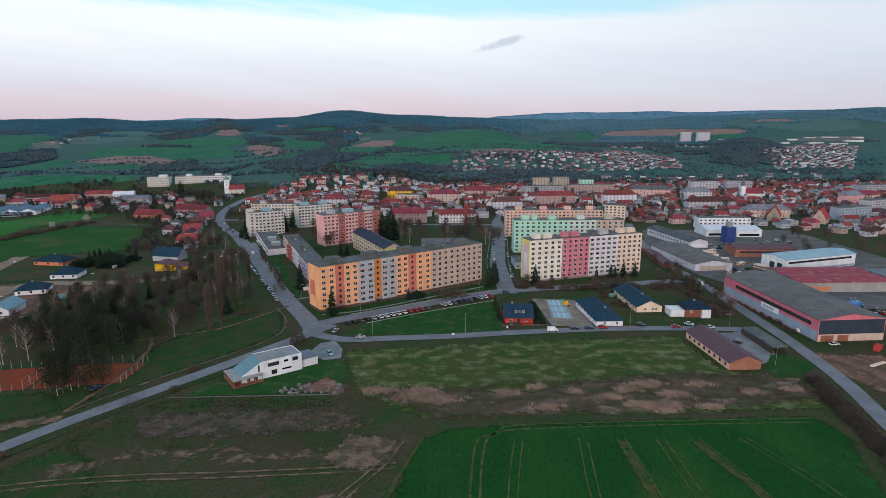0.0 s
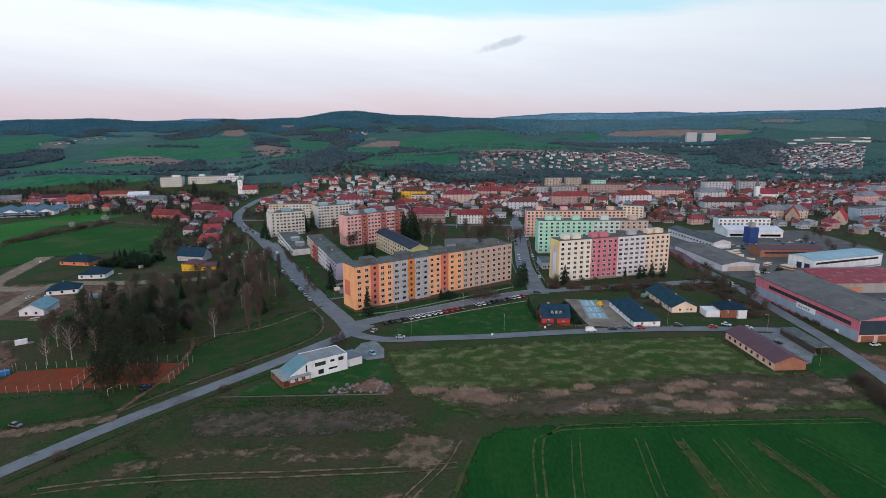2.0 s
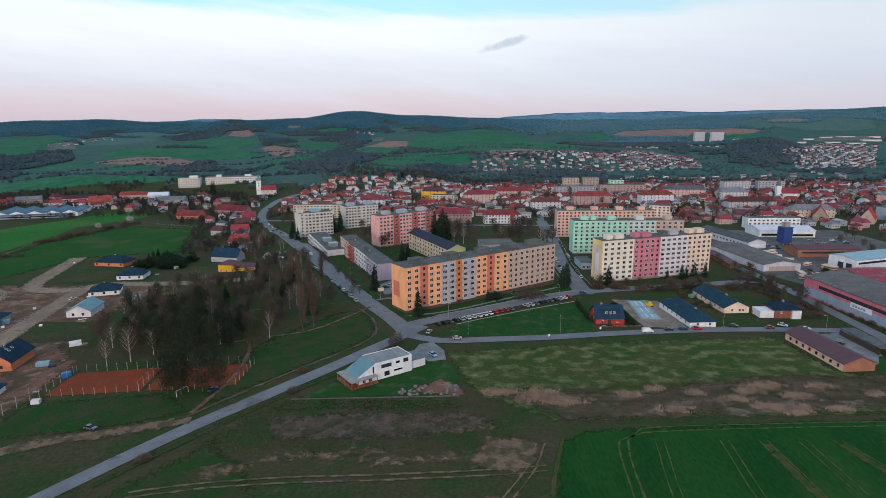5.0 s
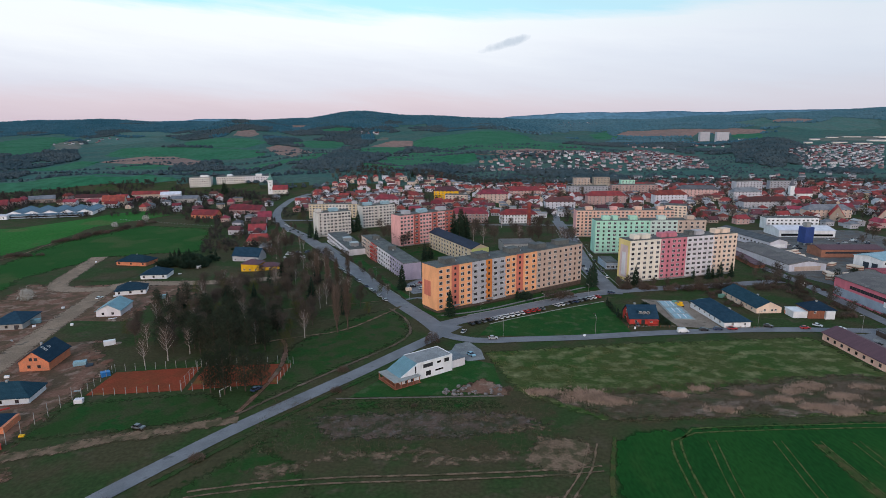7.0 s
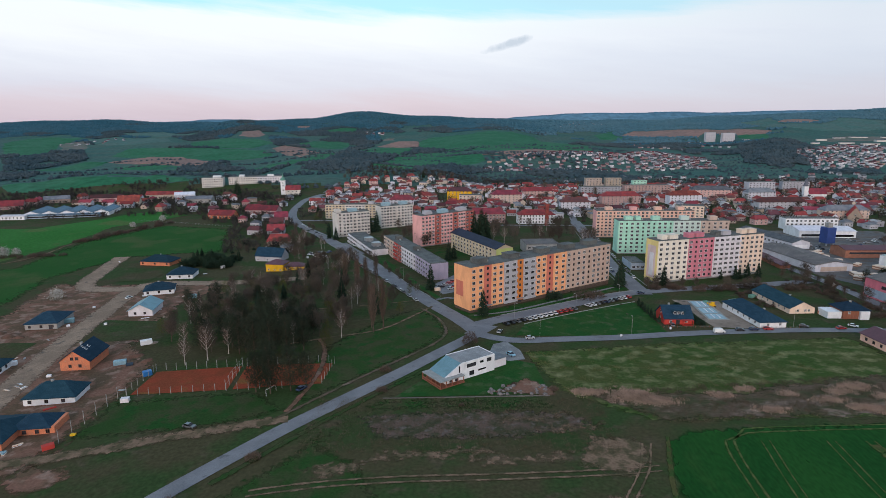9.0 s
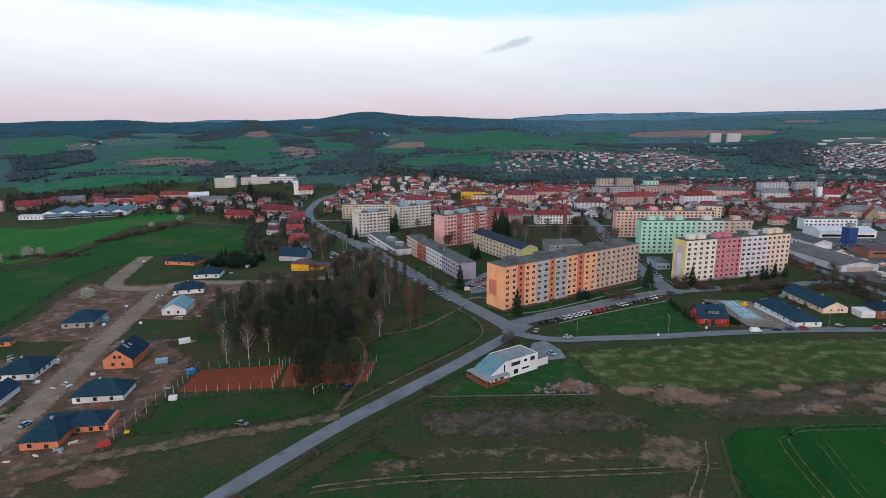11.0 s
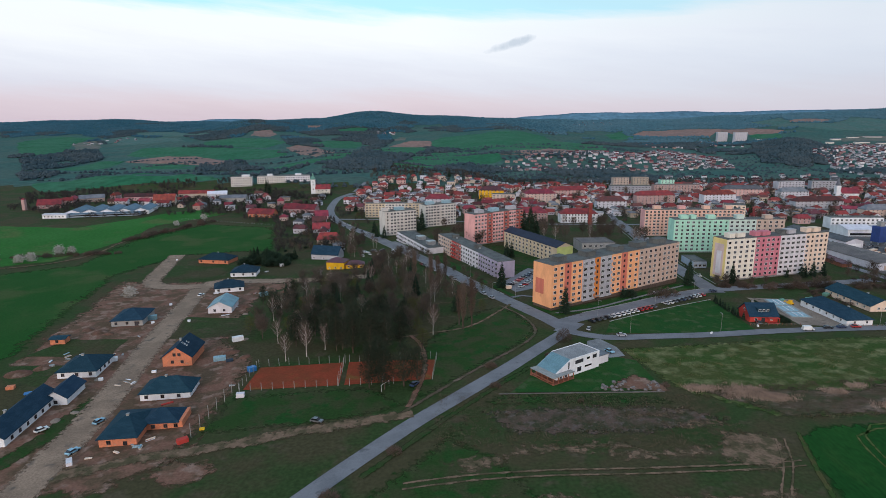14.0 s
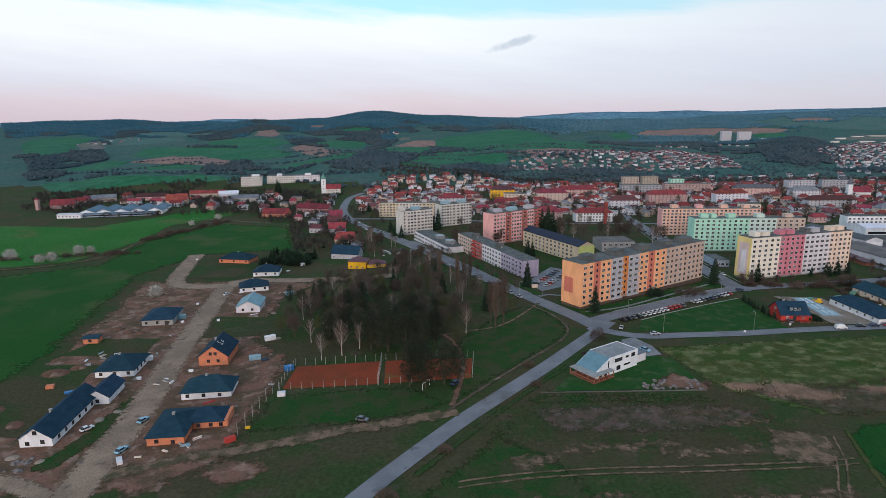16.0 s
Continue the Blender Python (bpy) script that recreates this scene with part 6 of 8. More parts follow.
for px, py, L, W in ((1522, 2536, 60, 24), (1597, 2543, 90, 30), (1396, 2441, 50, 20), (1374, 2261, 70, 22), (1409, 2188, 80, 24), (1528, 2289, 90, 30), (1719, 2533, 60, 22), (1297, 2309, 40, 16), (1282, 2817, 40, 16), (1073, 2848, 40, 14)):
    hall("far_works_hall", "white works hall far across the valley", px, py, -10, 0.7 * L, 0.8 * W, 6, 1.5, "block_white", "roof_grey", "hall", group="far halls")

# ---- trees and plants ----
def limb(V, F, p0, p1, r0, r1, n=5):
    d = (p1 - p0).normalized()
    u = d.orthogonal().normalized()
    w = d.cross(u)
    b = len(V)
    for p, r in ((p0, r0), (p1, r1)):
        for k in range(n):
            a = 2 * math.pi * k / n
            q = p + u * (r * math.cos(a)) + w * (r * math.sin(a))
            V.append(tuple(q))
    for k in range(n):
        F.append((b + k, b + (k + 1) % n, b + n + (k + 1) % n, b + n + k))


def leaf(V, F, p, d, w, rnd):
    """One thin twig or needle spray: a narrow triangle from p along d."""
    side = d.cross(Vector((rnd.uniform(-1, 1), rnd.uniform(-1, 1), rnd.uniform(-1, 1))))
    if side.length < 1e-4:
        side = d.orthogonal()
    side = side.normalized() * w
    b = len(V)
    V += [tuple(p - side), tuple(p + side), tuple(p + d)]
    F.append((b, b + 1, b + 2))


def bare_tree(name, label, h, spread, bark, twig, seed, twigs=1500, upright=0.5, tw=0.055, low=0.25, group="bare trees"):
    rnd = random.Random(seed)
    V, F, CV, CF = [], [], [], []
    p, tips = Vector((0, 0, -0.3)), []
    r = h * 0.016
    for i in range(5):
        q = Vector((rnd.uniform(-1, 1) * h * 0.012, rnd.uniform(-1, 1) * h * 0.012, h * 0.85 * (i + 1) / 5))
        limb(V, F, p, q, r, r * 0.72, 6)
        p, r = q, r * 0.72
    n = int(12 + h * 0.5)
    for i in range(n):
        f = low + (0.92 - low) * (i + rnd.random()) / n
        a = i * 2.4 + rnd.uniform(-0.5, 0.5)
        reach = spread * (1.05 - 0.62 * abs(f - 0.45) / 0.5) * rnd.uniform(0.7, 1.1)
        s = Vector((0, 0, h * 0.85 * f))
        e = s + Vector((math.cos(a) * reach, math.sin(a) * reach, reach * upright * 1.6 + h * 0.05))
        mid = s.lerp(e, 0.5) - Vector((0, 0, reach * 0.08))
        limb(V, F, s, mid, h * 0.006, h * 0.004, 4)
        limb(V, F, mid, e, h * 0.004, h * 0.0012, 3)
        tips += [(s, mid, e)]
    for _ in range(twigs):
        s, m_, e = rnd.choice(tips)
        t = rnd.uniform(0.25, 1.0)
        base = s.lerp(m_, t * 2) if t < 0.5 else m_.lerp(e, t * 2 - 1)
        base = base + Vector((rnd.gauss(0, 1), rnd.gauss(0, 1), rnd.gauss(0, 0.8))) * spread * 0.14
        d = Vector((rnd.gauss(0, 1), rnd.gauss(0, 1), rnd.gauss(upright * 1.6, 0.7))).normalized() * rnd.uniform(0.5, 1.7) * (h / 14)
        leaf(CV, CF, base, d, tw * rnd.uniform(0.6, 1.4), rnd)
    ob = new(name)
    tagged(ob, label, "tree", group)
    attach(new("trunk", mesh_of("trunk", V, F, [bark])), ob)
    attach(new("crown", mesh_of("crown", CV, CF, [twig])), ob)
    return ob


def spruce(name, label, h, r, needle, seed, low=0.06, dense=11):
    rnd = random.Random(seed)
    V, F, CV, CF = [], [], [], []
    limb(V, F, Vector((0, 0, -0.3)), Vector((0, 0, h * 0.5)), h * 0.014, h * 0.009, 6)
    limb(V, F, Vector((0, 0, h * 0.5)), Vector((0, 0, h)), h * 0.009, 0.02, 6)
    levels = int(h * 2.1)
    for i in range(levels):
        f = low + (0.99 - low) * i / levels
        rad = r * (1 - f) ** 0.85 * rnd.uniform(0.8, 1.12) + 0.15
        for k in range(dense):
            a = rnd.uniform(0, 2 * math.pi)
            out = Vector((math.cos(a), math.sin(a), 0))
            tip = out * rad * rnd.uniform(0.75, 1.1) + Vector((0, 0, -rad * 0.28))
            for j in range(4):
                s = rnd.uniform(0.15, 0.75)
                d = tip * (1 - s) * rnd.uniform(0.7, 1.1) + Vector((rnd.gauss(0, 0.18), rnd.gauss(0, 0.18), rnd.gauss(0, 0.12))) * rad
                leaf(CV, CF, Vector((0, 0, h * f)) + tip * s, d, 0.13 + rad * 0.06, rnd)
    ob = new(name)
    tagged(ob, label, "tree", "conifers")
    attach(new("trunk", mesh_of("trunk", V, F, [M["bark"]])), ob)
    attach(new("crown", mesh_of("crown", CV, CF, [needle])), ob)
    return ob


def clump_tree(name, label, h, r, trunk_mat, leaf_mat, seed, clumps=26, per=90, low=0.35, lw=0.12, category="tree", group="leafy trees"):
    rnd = random.Random(seed)
    V, F, CV, CF = [], [], [], []
    limb(V, F, Vector((0, 0, -0.3)), Vector((0, 0, h * 0.55)), h * 0.017, h * 0.011, 6)
    limb(V, F, Vector((0, 0, h * 0.55)), Vector((rnd.uniform(-0.4, 0.4), 0, h * 0.92)), h * 0.011, 0.03, 6)
    for i in range(clumps):
        f = low + (1 - low) * (i + rnd.random()) / clumps
        a = i * 2.4 + rnd.uniform(-0.4, 0.4)
        env = math.sqrt(max(0.05, 1 - ((f - low - (1 - low) * 0.4) / ((1 - low) * 0.62)) ** 2))
        c = Vector((math.cos(a), math.sin(a), 0)) * r * env * rnd.uniform(0.25, 0.85) + Vector((0, 0, h * f - r * 0.15))
        limb(V, F, Vector((0, 0, h * max(0.1, f - 0.18))), c, h * 0.005, h * 0.002, 4)
        cr = r * rnd.uniform(0.26, 0.42)
        for _ in range(per):
            d = Vector((rnd.gauss(0, 1), rnd.gauss(0, 1), rnd.gauss(0.15, 0.7)))
            p = c + d * cr * 0.55
            leaf(CV, CF, p, d.normalized() * rnd.uniform(0.3, 0.75) * (0.4 + cr * 0.5), lw * rnd.uniform(0.7, 1.5), rnd)
    ob = new(name)
    tagged(ob, label, category, group)
    attach(new("trunk", mesh_of("trunk", V, F, [trunk_mat])), ob)
    attach(new("crown", mesh_of("crown", CV, CF, [leaf_mat])), ob)
    return ob


def bush(name, label, h, r, material, seed, n=900, tw=0.05):
    rnd = random.Random(seed)
    V, F, CV, CF = [], [], [], []
    for k in range(9):
        a = k * 0.7
        limb(V, F, Vector((math.cos(a) * 0.2, math.sin(a) * 0.2, -0.2)), Vector((math.cos(a) * r * 0.55, math.sin(a) * r * 0.55, h * 0.6)), 0.06, 0.02, 4)
    for _ in range(n):
        a, q = rnd.uniform(0, 2 * math.pi), math.sqrt(rnd.random())
        top = h * math.sqrt(max(0.05, 1 - q * q)) * (0.8 + 0.3 * noise.noise(Vector((math.cos(a) * 2, math.sin(a) * 2, seed))))
        z = top * rnd.uniform(0.15, 0.95)
        p = Vector((math.cos(a) * r * q, math.sin(a) * r * q, z))
        d = Vector((math.cos(a) * q + rnd.gauss(0, 0.4), math.sin(a) * q + rnd.gauss(0, 0.4), 0.7 + rnd.gauss(0, 0.4))) * rnd.uniform(0.3, 0.9)
        leaf(CV, CF, p, d, tw * rnd.uniform(0.6, 1.5), rnd)
    ob = new(name)
    tagged(ob, label, "bush", "bushes")
    attach(new("stems", mesh_of("stems", V, F, [M["bark"]])), ob)
    attach(new("crown", mesh_of("crown", CV, CF, [material])), ob)
    return ob


USED = set()


def plant(proto, x, y, scale=1.0, turn=None):
    m = pose(x, y, terrain(x, y), 0, 0, rng.uniform(0, 360) if turn is None else turn) @ Matrix.Scale(scale, 4)
    if proto not in USED:
        USED.add(proto)
        proto.matrix_world = m
        return proto
    ob = copy_thing(proto, m)
    ob.matrix_world = m
    return ob


BARE = [bare_tree("bare_tree", "leafless brown broadleaf tree with fine twigs", 14, 4.6, M["bark"], M["twig"], 11 + i, 1900) for i in range(3)]
BIRCH = [bare_tree("birch", "leafless birch with a pale trunk", 15, 3.4, M["birch"], M["twig_red"], 31 + i, 900, 0.7, 0.04, 0.3) for i in range(2)]
POPLAR = [bare_tree("poplar", "tall narrow leafless poplar with reddish twigs", 26, 2.4, M["bark"], M["twig_red"], 41 + i, 1500, 1.9, 0.04, 0.15) for i in range(2)]
SPRUCE = [spruce("spruce", "dark green spruce with drooping branches", 14, 3.4, M["needle"], 51 + i) for i in range(2)]
PINE = [clump_tree("pine", "dark dense pine with bare lower trunk", 20, 5.0, M["bark"], M["pine"], 61 + i, 34, 85, 0.22, 0.15, group="conifers") for i in range(2)]
BUD = [clump_tree("budding_tree", "tree with fresh yellow-green buds", 11, 4.2, M["bark"], M["bud"], 71, 26, 60, 0.25, 0.06)]
BLOOM = [clump_tree("blossom_tree", "low tree covered in white blossom", 5.5, 3.6, M["bark"], M["blossom"], 75 + i, 22, 110, 0.15, 0.09) for i in range(2)]
BUSH = [bush("bare_bush", "rounded leafless brown bush on grass", 3.2, 3.0, M["twig"], 81), bush("red_bush", "low reddish leafless bush by the grass", 3.0, 2.4, M["twig_red"], 82)]
GREEN_BUSH = bush("evergreen_bush", "dense dark evergreen bush beside houses", 3.0, 2.2, M["needle"], 83, 1500, 0.10)

# pines beside the courts and in the grove
for x, y, s in ((-146, 203, 0.8), (-140, 201, 0.85), (-133, 203, 0.85), (-143, 208, 0.9), (-128, 206, 0.7), (-150, 234, 1.0), (-144, 238, 0.9), (-158, 238, 0.95), (-166, 242, 0.9), (-138, 243, 0.8),
                (-152, 246, 1.05), (-172, 250, 0.8), (-160, 254, 0.9), (-146, 256, 0.8), (-180, 262, 0.7), (-205, 318, 0.75), (-212, 300, 0.7), (-182, 318, 0.6), (-224, 322, 0.55), (-186, 250, 0.8), (-192, 272, 0.75), (-176, 276, 0.85), (-164, 270, 0.85), (-150, 272, 0.8), (-138, 262, 0.75), (-168, 292, 0.8), (-186, 296, 0.7)):
    plant(rng.choice(PINE), x, y, s)
GROVE = [(-216, 268), (-214, 350), (-170, 388), (-132, 362), (-108, 325), (-104, 304), (-128, 262), (-150, 240), (-182, 244)]
n = 0
grown = []
while n < 118:
    x, y = rng.uniform(-220, -100), rng.uniform(236, 392)
    if inside(GROVE, x, y) and all((x - a) ** 2 + (y - b) ** 2 > 22 for a, b in grown):
        grown.append((x, y))
        plant(rng.choice(BARE + BARE + BIRCH + [SPRUCE[0]]) if n % 9 else BUD[0], x, y, rng.uniform(0.65, 1.05))
        n += 1
for x, y, s in ((-178, 237, 1.1), (-188, 259, 1.0), (-124, 257, 0.95), (-186, 233, 0.9), (-207, 300, 0.9)):
    plant(rng.choice(BIRCH), x, y, s)
for x, y, s in ((-110, 263, 0.95), (-106, 267, 1.0), (-112, 270, 0.85), (-128, 330, 0.9), (-124, 336, 0.85), (-120, 352, 0.8), (-139, 352, 0.85)):
    plant(rng.choice(POPLAR), x, y, s)
for x, y, s in ((-128, 240, 0.85), (-132, 262, 0.7), (-100, 292, 0.6), (-150, 370, 0.8), (-98, 330, 0.5)):
    plant(BUD[0], x, y, s)
n = 0
while n < 46:  # bare trees beside the main road and round the roadside car park
    x, y = rng.uniform(-222, -112), rng.uniform(372, 520)
    if 7.5 < near_line([(-86, 314), (-124, 396), (-148, 447), (-196, 548)], x, y) < 46 and x < -118 - 0.42 * (y - 372) and not (-192 < x < -154 and 436 < y < 478):
        plant(rng.choice(BARE + BIRCH[:1]), x, y, rng.uniform(0.55, 0.95))
        n += 1
# spruces by the blocks
for x, y, s in ((-57.5, 289.5, 1.05), (-86, 341, 1.15), (-76, 424, 1.05), (-72, 428, 0.9), (-54, 506, 1.9), (-49, 508, 2.0), (-44, 510, 1.8), (-47, 516, 2.0), (27, 347, 1.0), (30, 352, 1.1), (32, 358, 1.0), (56, 352, 0.95), (107, 368, 0.7), (110, 369, 0.6),
                (116, 371, 0.8), (124, 373, 0.75), (98, 368, 0.5), (-20, 318, 0.5), (-178, 524, 0.9), (-186, 532, 0.8), (-152, 556, 1.4), (-146, 562, 1.5), (-192, 560, 0.9), (-400, 900, 1.5), (-405, 905, 1.6), (186, 345, 0.8)):
    plant(rng.choice(SPRUCE), x, y, s)
plant(GREEN_BUSH, -15, 322, 1.6)
for x, y, s in ((182, 344, 0.9), (187, 350, 0.8), (178, 352, 0.75)):
    plant(PINE[0], x, y, s * 0.7)
# bare trees between the blocks and along streets
for k in range(30):
    plant(rng.choice(BARE + BIRCH), rng.uniform(-42, 46), rng.uniform(470, 575), rng.uniform(0.8, 1.15))
for k in range(16):
    plant(rng.choice(BARE), rng.uniform(44, 150), 346 + rng.uniform(-2, 4) + 0, rng.uniform(0.35, 0.6))
for k in range(14):
    plant(rng.choice(BARE), rng.uniform(-130, -85) , rng.uniform(470, 560), rng.uniform(0.7, 1.0))
for k in range(12):
    t = k / 11
    plant(rng.choice(BARE), -92 - 46 * t + rng.uniform(-2, 2), 330 + 108 * t, rng.uniform(0.35, 0.6))
for k in range(26):
    plant(rng.choice(BARE), rng.uniform(262, 440), rng.uniform(415, 520), rng.uniform(0.6, 0.9))
for k in range(10):
    plant(rng.choice(BARE), 150 + rng.uniform(-2, 2) , 300 + 13 * k, rng.uniform(0.35, 0.55))
for k in range(14):
    plant(BUSH[k % 2], 163.5 + rng.uniform(-0.8, 0.8), 262 + 7 * k, rng.uniform(0.5, 0.8))
plant(BUSH[0], 1, 321.5, 1.9)
plant(BUSH[0], 8, 325, 1.6)
plant(bush("red_crown_tree", "small round reddish leafless tree", 7.5, 3.2, M["twig_red"], 91, 1500, 0.06), -65.3, 249.1, 1.0)
for x, y, s in ((-132, 157.5, 0.9), (-99, 201, 0.8), (-99.5, 219, 0.9), (-147, 135, 1.2), (-75, 231, 0.6), (-36, 203, 0.6), (-70, 190, 0.4), (-50, 207, 0.4)):
    plant(BUSH[1], x, y, s)
for k in range(30):
    t = k / 29
    plant(BUSH[0], 141.5 - 11 * t + rng.uniform(-1.5, 1.5), 212 - 60 * t, rng.uniform(0.7, 1.3))
for x, y, s in ((-477, 441, 1.4), (-447, 431, 1.1), (-441, 436, 1.2), (-437, 463, 1.3), (-430, 468, 1.0), (-310, 337, 1.2), (-490, 436, 1.2), (-404, 600, 0.9), (-392, 640, 1.0)):
    plant(rng.choice(BLOOM), x, y, s)
for k in range(22):
    plant(rng.choice(BUSH), -500 + 5.2 * k + rng.uniform(-2, 2), 438 + 1.2 * k + rng.uniform(-6, 6), rng.uniform(0.7, 1.5))
for k in range(26):
    t = k / 25
    plant(rng.choice(BUSH), -412 + 34 * t + rng.uniform(-5, 5), 520 + 105 * t, rng.uniform(0.8, 1.5))
for k in range(22):
    plant(GREEN_BUSH if k % 3 else SPRUCE[1], -252 + rng.uniform(-22, 14), 432 + rng.uniform(-8, 22), rng.uniform(1.6, 2.5) if k % 3 else 0.7)
for k in range(40):
    plant(rng.choice(BARE + [GREEN_BUSH]), rng.uniform(-262, -205), rng.uniform(455, 600), rng.uniform(0.4, 0.7))
for k in range(10):
    plant(SPRUCE[k % 2], 29 + rng.uniform(-2, 0) , 280 + 3.4 * k, 0.32)
    plant(GREEN_BUSH, 47.5, 276 + 3.4 * k, 0.9)
# scrub between the gardens, the blocks and the works road
for k in range(34):
    plant(rng.choice(BUSH + [BUSH[0]]), rng.uniform(46, 150), 341 + rng.uniform(-3, 5) + 0.09 * k, rng.uniform(0.8, 1.4))
for k in range(46):
    plant(rng.choice(BUSH + BARE[:1]), rng.uniform(137, 151), rng.uniform(288, 372), rng.uniform(0.6, 1.1) if k % 4 else 0.5)
for k in range(18):
    plant(rng.choice(BUSH), rng.uniform(86, 100), rng.uniform(300, 335), rng.uniform(0.4, 0.8))
for k in range(16):
    plant(rng.choice(BUSH + [GREEN_BUSH]), rng.uniform(-60, 20), 0.7 * rng.uniform(-60, 20) + 336 - 3, rng.uniform(0.2, 0.35))
# town trees
n = 0
for _ in range(5000):
    x, y = rng.uniform(-260, 700), rng.uniform(600, 1060)
    if n >= 170:
        break
    if clear_of(x, y, 3) and all((x - a) ** 2 + (y - b) ** 2 > 90 for a, b in TOWN) and near_line(MAIN, x, y) > 8 and near_line(STREET, x, y) > 8:
        plant(rng.choice(BARE + BARE + BUSH + [SPRUCE[0], BUD[0]]), x, y, rng.uniform(0.7, 1.15))
        n += 1


# ---- far woods: many small crowns in one sheet each ----
def crowns(name, label, spots, material, conifer, seed):
    rnd = np.random.default_rng(seed)
    V, F = [], []
    for x, y, s in spots:
        h = s * rnd.uniform(6, 10.5)
        r = s * rnd.uniform(4.5, 8.0)
        z = terrain(x, y)
        b = len(V)
        a0 = rnd.uniform(0, 6)
        levels = ((0.05, 0.9), (0.45, 1.0), (0.8, 0.55)) if not conifer else ((0.05, 1.0), (0.55, 0.8))
        for f, q in levels:
            for k in range(5):
                a = a0 + k * 1.2566 + f
                rr = r * q * rnd.uniform(0.5, 1.4)
                V.append((x + rr * math.cos(a), y + rr * math.sin(a), z + h * f * rnd.uniform(0.85, 1.1)))
        V.append((x, y, z + h))
        L = len(levels)
        for i in range(L - 1):
            for k in range(5):
                F.append((b + i * 5 + k, b + i * 5 + (k + 1) % 5, b + i * 5 + 5 + (k + 1) % 5, b + i * 5 + 5 + k))
        for k in range(5):
            F.append((b + L * 5 - 5 + k, b + L * 5 - 5 + (k + 1) % 5, b + L * 5))
    return tagged(new(name, mesh_of(name, V, F, [material])), label, "woods", kind="stuff")


def garden_trees(name, label, spots, material, seed, twigs=30):
    """Many small leafless trees in one sheet: a stem each and a loose head of thin twigs."""
    rnd = random.Random(seed)
    V, F = [], []
    for x, y, s in spots:
        z = terrain(x, y)
        h = 9.5 * s
        limb(V, F, Vector((x, y, z - 0.3)), Vector((x, y, z + h * 0.75)), 0.22, 0.08, 3)
        for _ in range(twigs):
            a, q = rnd.uniform(0, 6.283), rnd.uniform(0.1, 1.0)
            p = Vector((x + math.cos(a) * q * 2.6 * s, y + math.sin(a) * q * 2.6 * s, z + h * rnd.uniform(0.12, 0.75)))
            leaf(V, F, p, Vector((math.cos(a) * 1.3 + rnd.gauss(0, 0.6), math.sin(a) * 1.3 + rnd.gauss(0, 0.6), rnd.uniform(0.6, 2.6))) * s, 0.34 * s + 0.1, rnd)
    return tagged(new(name, mesh_of(name, V, F, [material])), label, "trees", kind="stuff")


field_sheets = [o for o in scene.objects if o.name.startswith("far_field")]
from mathutils.bvhtree import BVHTree
sheet_trees = [BVHTree.FromPolygons([(v.co.x, v.co.y, 0) for v in o.data.vertices], [tuple(p.vertices) for p in o.data.polygons]) for o in field_sheets]


def on_field(x, y):
    return any(t.ray_cast(Vector((x, y, 10)), Vector((0, 0, -1)))[0] is not None for t in sheet_trees)


WOODS = [[(-1629, 2049), (-1674, 2224), (-1522, 2326), (-1346, 2071), (-1341, 1910), (-1316, 1769), (-1363, 1694)],
         [(-425, 1357), (-419, 1564), (-473, 2293), (-342, 1976), (-245, 1937), (-243, 1732), (-264, 1414), (-244, 1188), (-358, 1288)],
         [(-299, 2284), (-247, 2459), (-218, 2072), (-276, 2063)],
         [(-167, 1370), (-93, 1591), (-16, 1614), (91, 1615), (24, 1522), (-136, 1273)],
         [(-871, 1694), (-855, 1768), (-808, 1821), (-632, 1614), (-630, 1565), (-818, 1614)],
         [(-676, 2719), (-602, 3206), (-455, 3113), (-399, 2768), (-417, 2511), (-540, 2672)],
         [(1068, 3450), (1270, 3317), (1252, 3235), (1071, 3363)],
         [(1208, 2713), (1358, 2622), (1238, 2172), (971, 1717), (833, 1637), (794, 1782)],
         [(-967, 2915), (-788, 2756), (-630, 2512), (-644, 2372), (-807, 2466)],
         [(-1495, 3038), (-1370, 3318), (-1022, 3667), (-834, 3045), (-1164, 3086), (-1141, 2862), (-1302, 2793)],
         [(393, 2419), (779, 3088), (1138, 2980), (1000, 2573), (628, 2446)]]
WOOD_BOXES = [(w, min(p[0] for p in w), max(p[0] for p in w), min(p[1] for p in w), max(p[1] for p in w)) for w in WOODS]
rw = random.Random(17)
con, dec, haze = [], [], []
for _ in range(120000):
    y = math.sqrt(rw.uniform(1150 ** 2, 4450 ** 2))
    u = rw.uniform(-0.78, 0.78)
    x = u * y - 65
    s = noise.noise(Vector((x / 420, y / 420, 5))) + 0.45 * noise.noise(Vector((x / 130, y / 130, 8)))
    bias = -0.36 + 0.95 * ease(2900, 3600, y + 300 * noise.noise(Vector((x / 500, 3, 1))))
    if any(x0 < x < x1 and y0 < y < y1 and inside(w, x, y) for w, x0, x1, y0, y1 in WOOD_BOXES):
        bias = 0.7
    elif u > 0.08 and y < 3000:
        bias -= 0.1
    if s + bias < 0 or on_field(x, y) or ((inside(HILLSIDE, x, y) or inside(EASTSIDE, x, y)) and rw.random() < 0.80):
        continue
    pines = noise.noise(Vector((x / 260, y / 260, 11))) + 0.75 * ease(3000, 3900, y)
    # beyond 2900 m, more crowns towards the east get the hazier wood colour
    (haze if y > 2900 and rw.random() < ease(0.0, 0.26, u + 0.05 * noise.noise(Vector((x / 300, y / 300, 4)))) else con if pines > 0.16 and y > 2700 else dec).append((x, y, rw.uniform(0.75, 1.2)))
crowns("far_conifer_wood", "conifer woods covering the far hills, coloured blue-green for haze", con, M["wood_far"], True, 3)
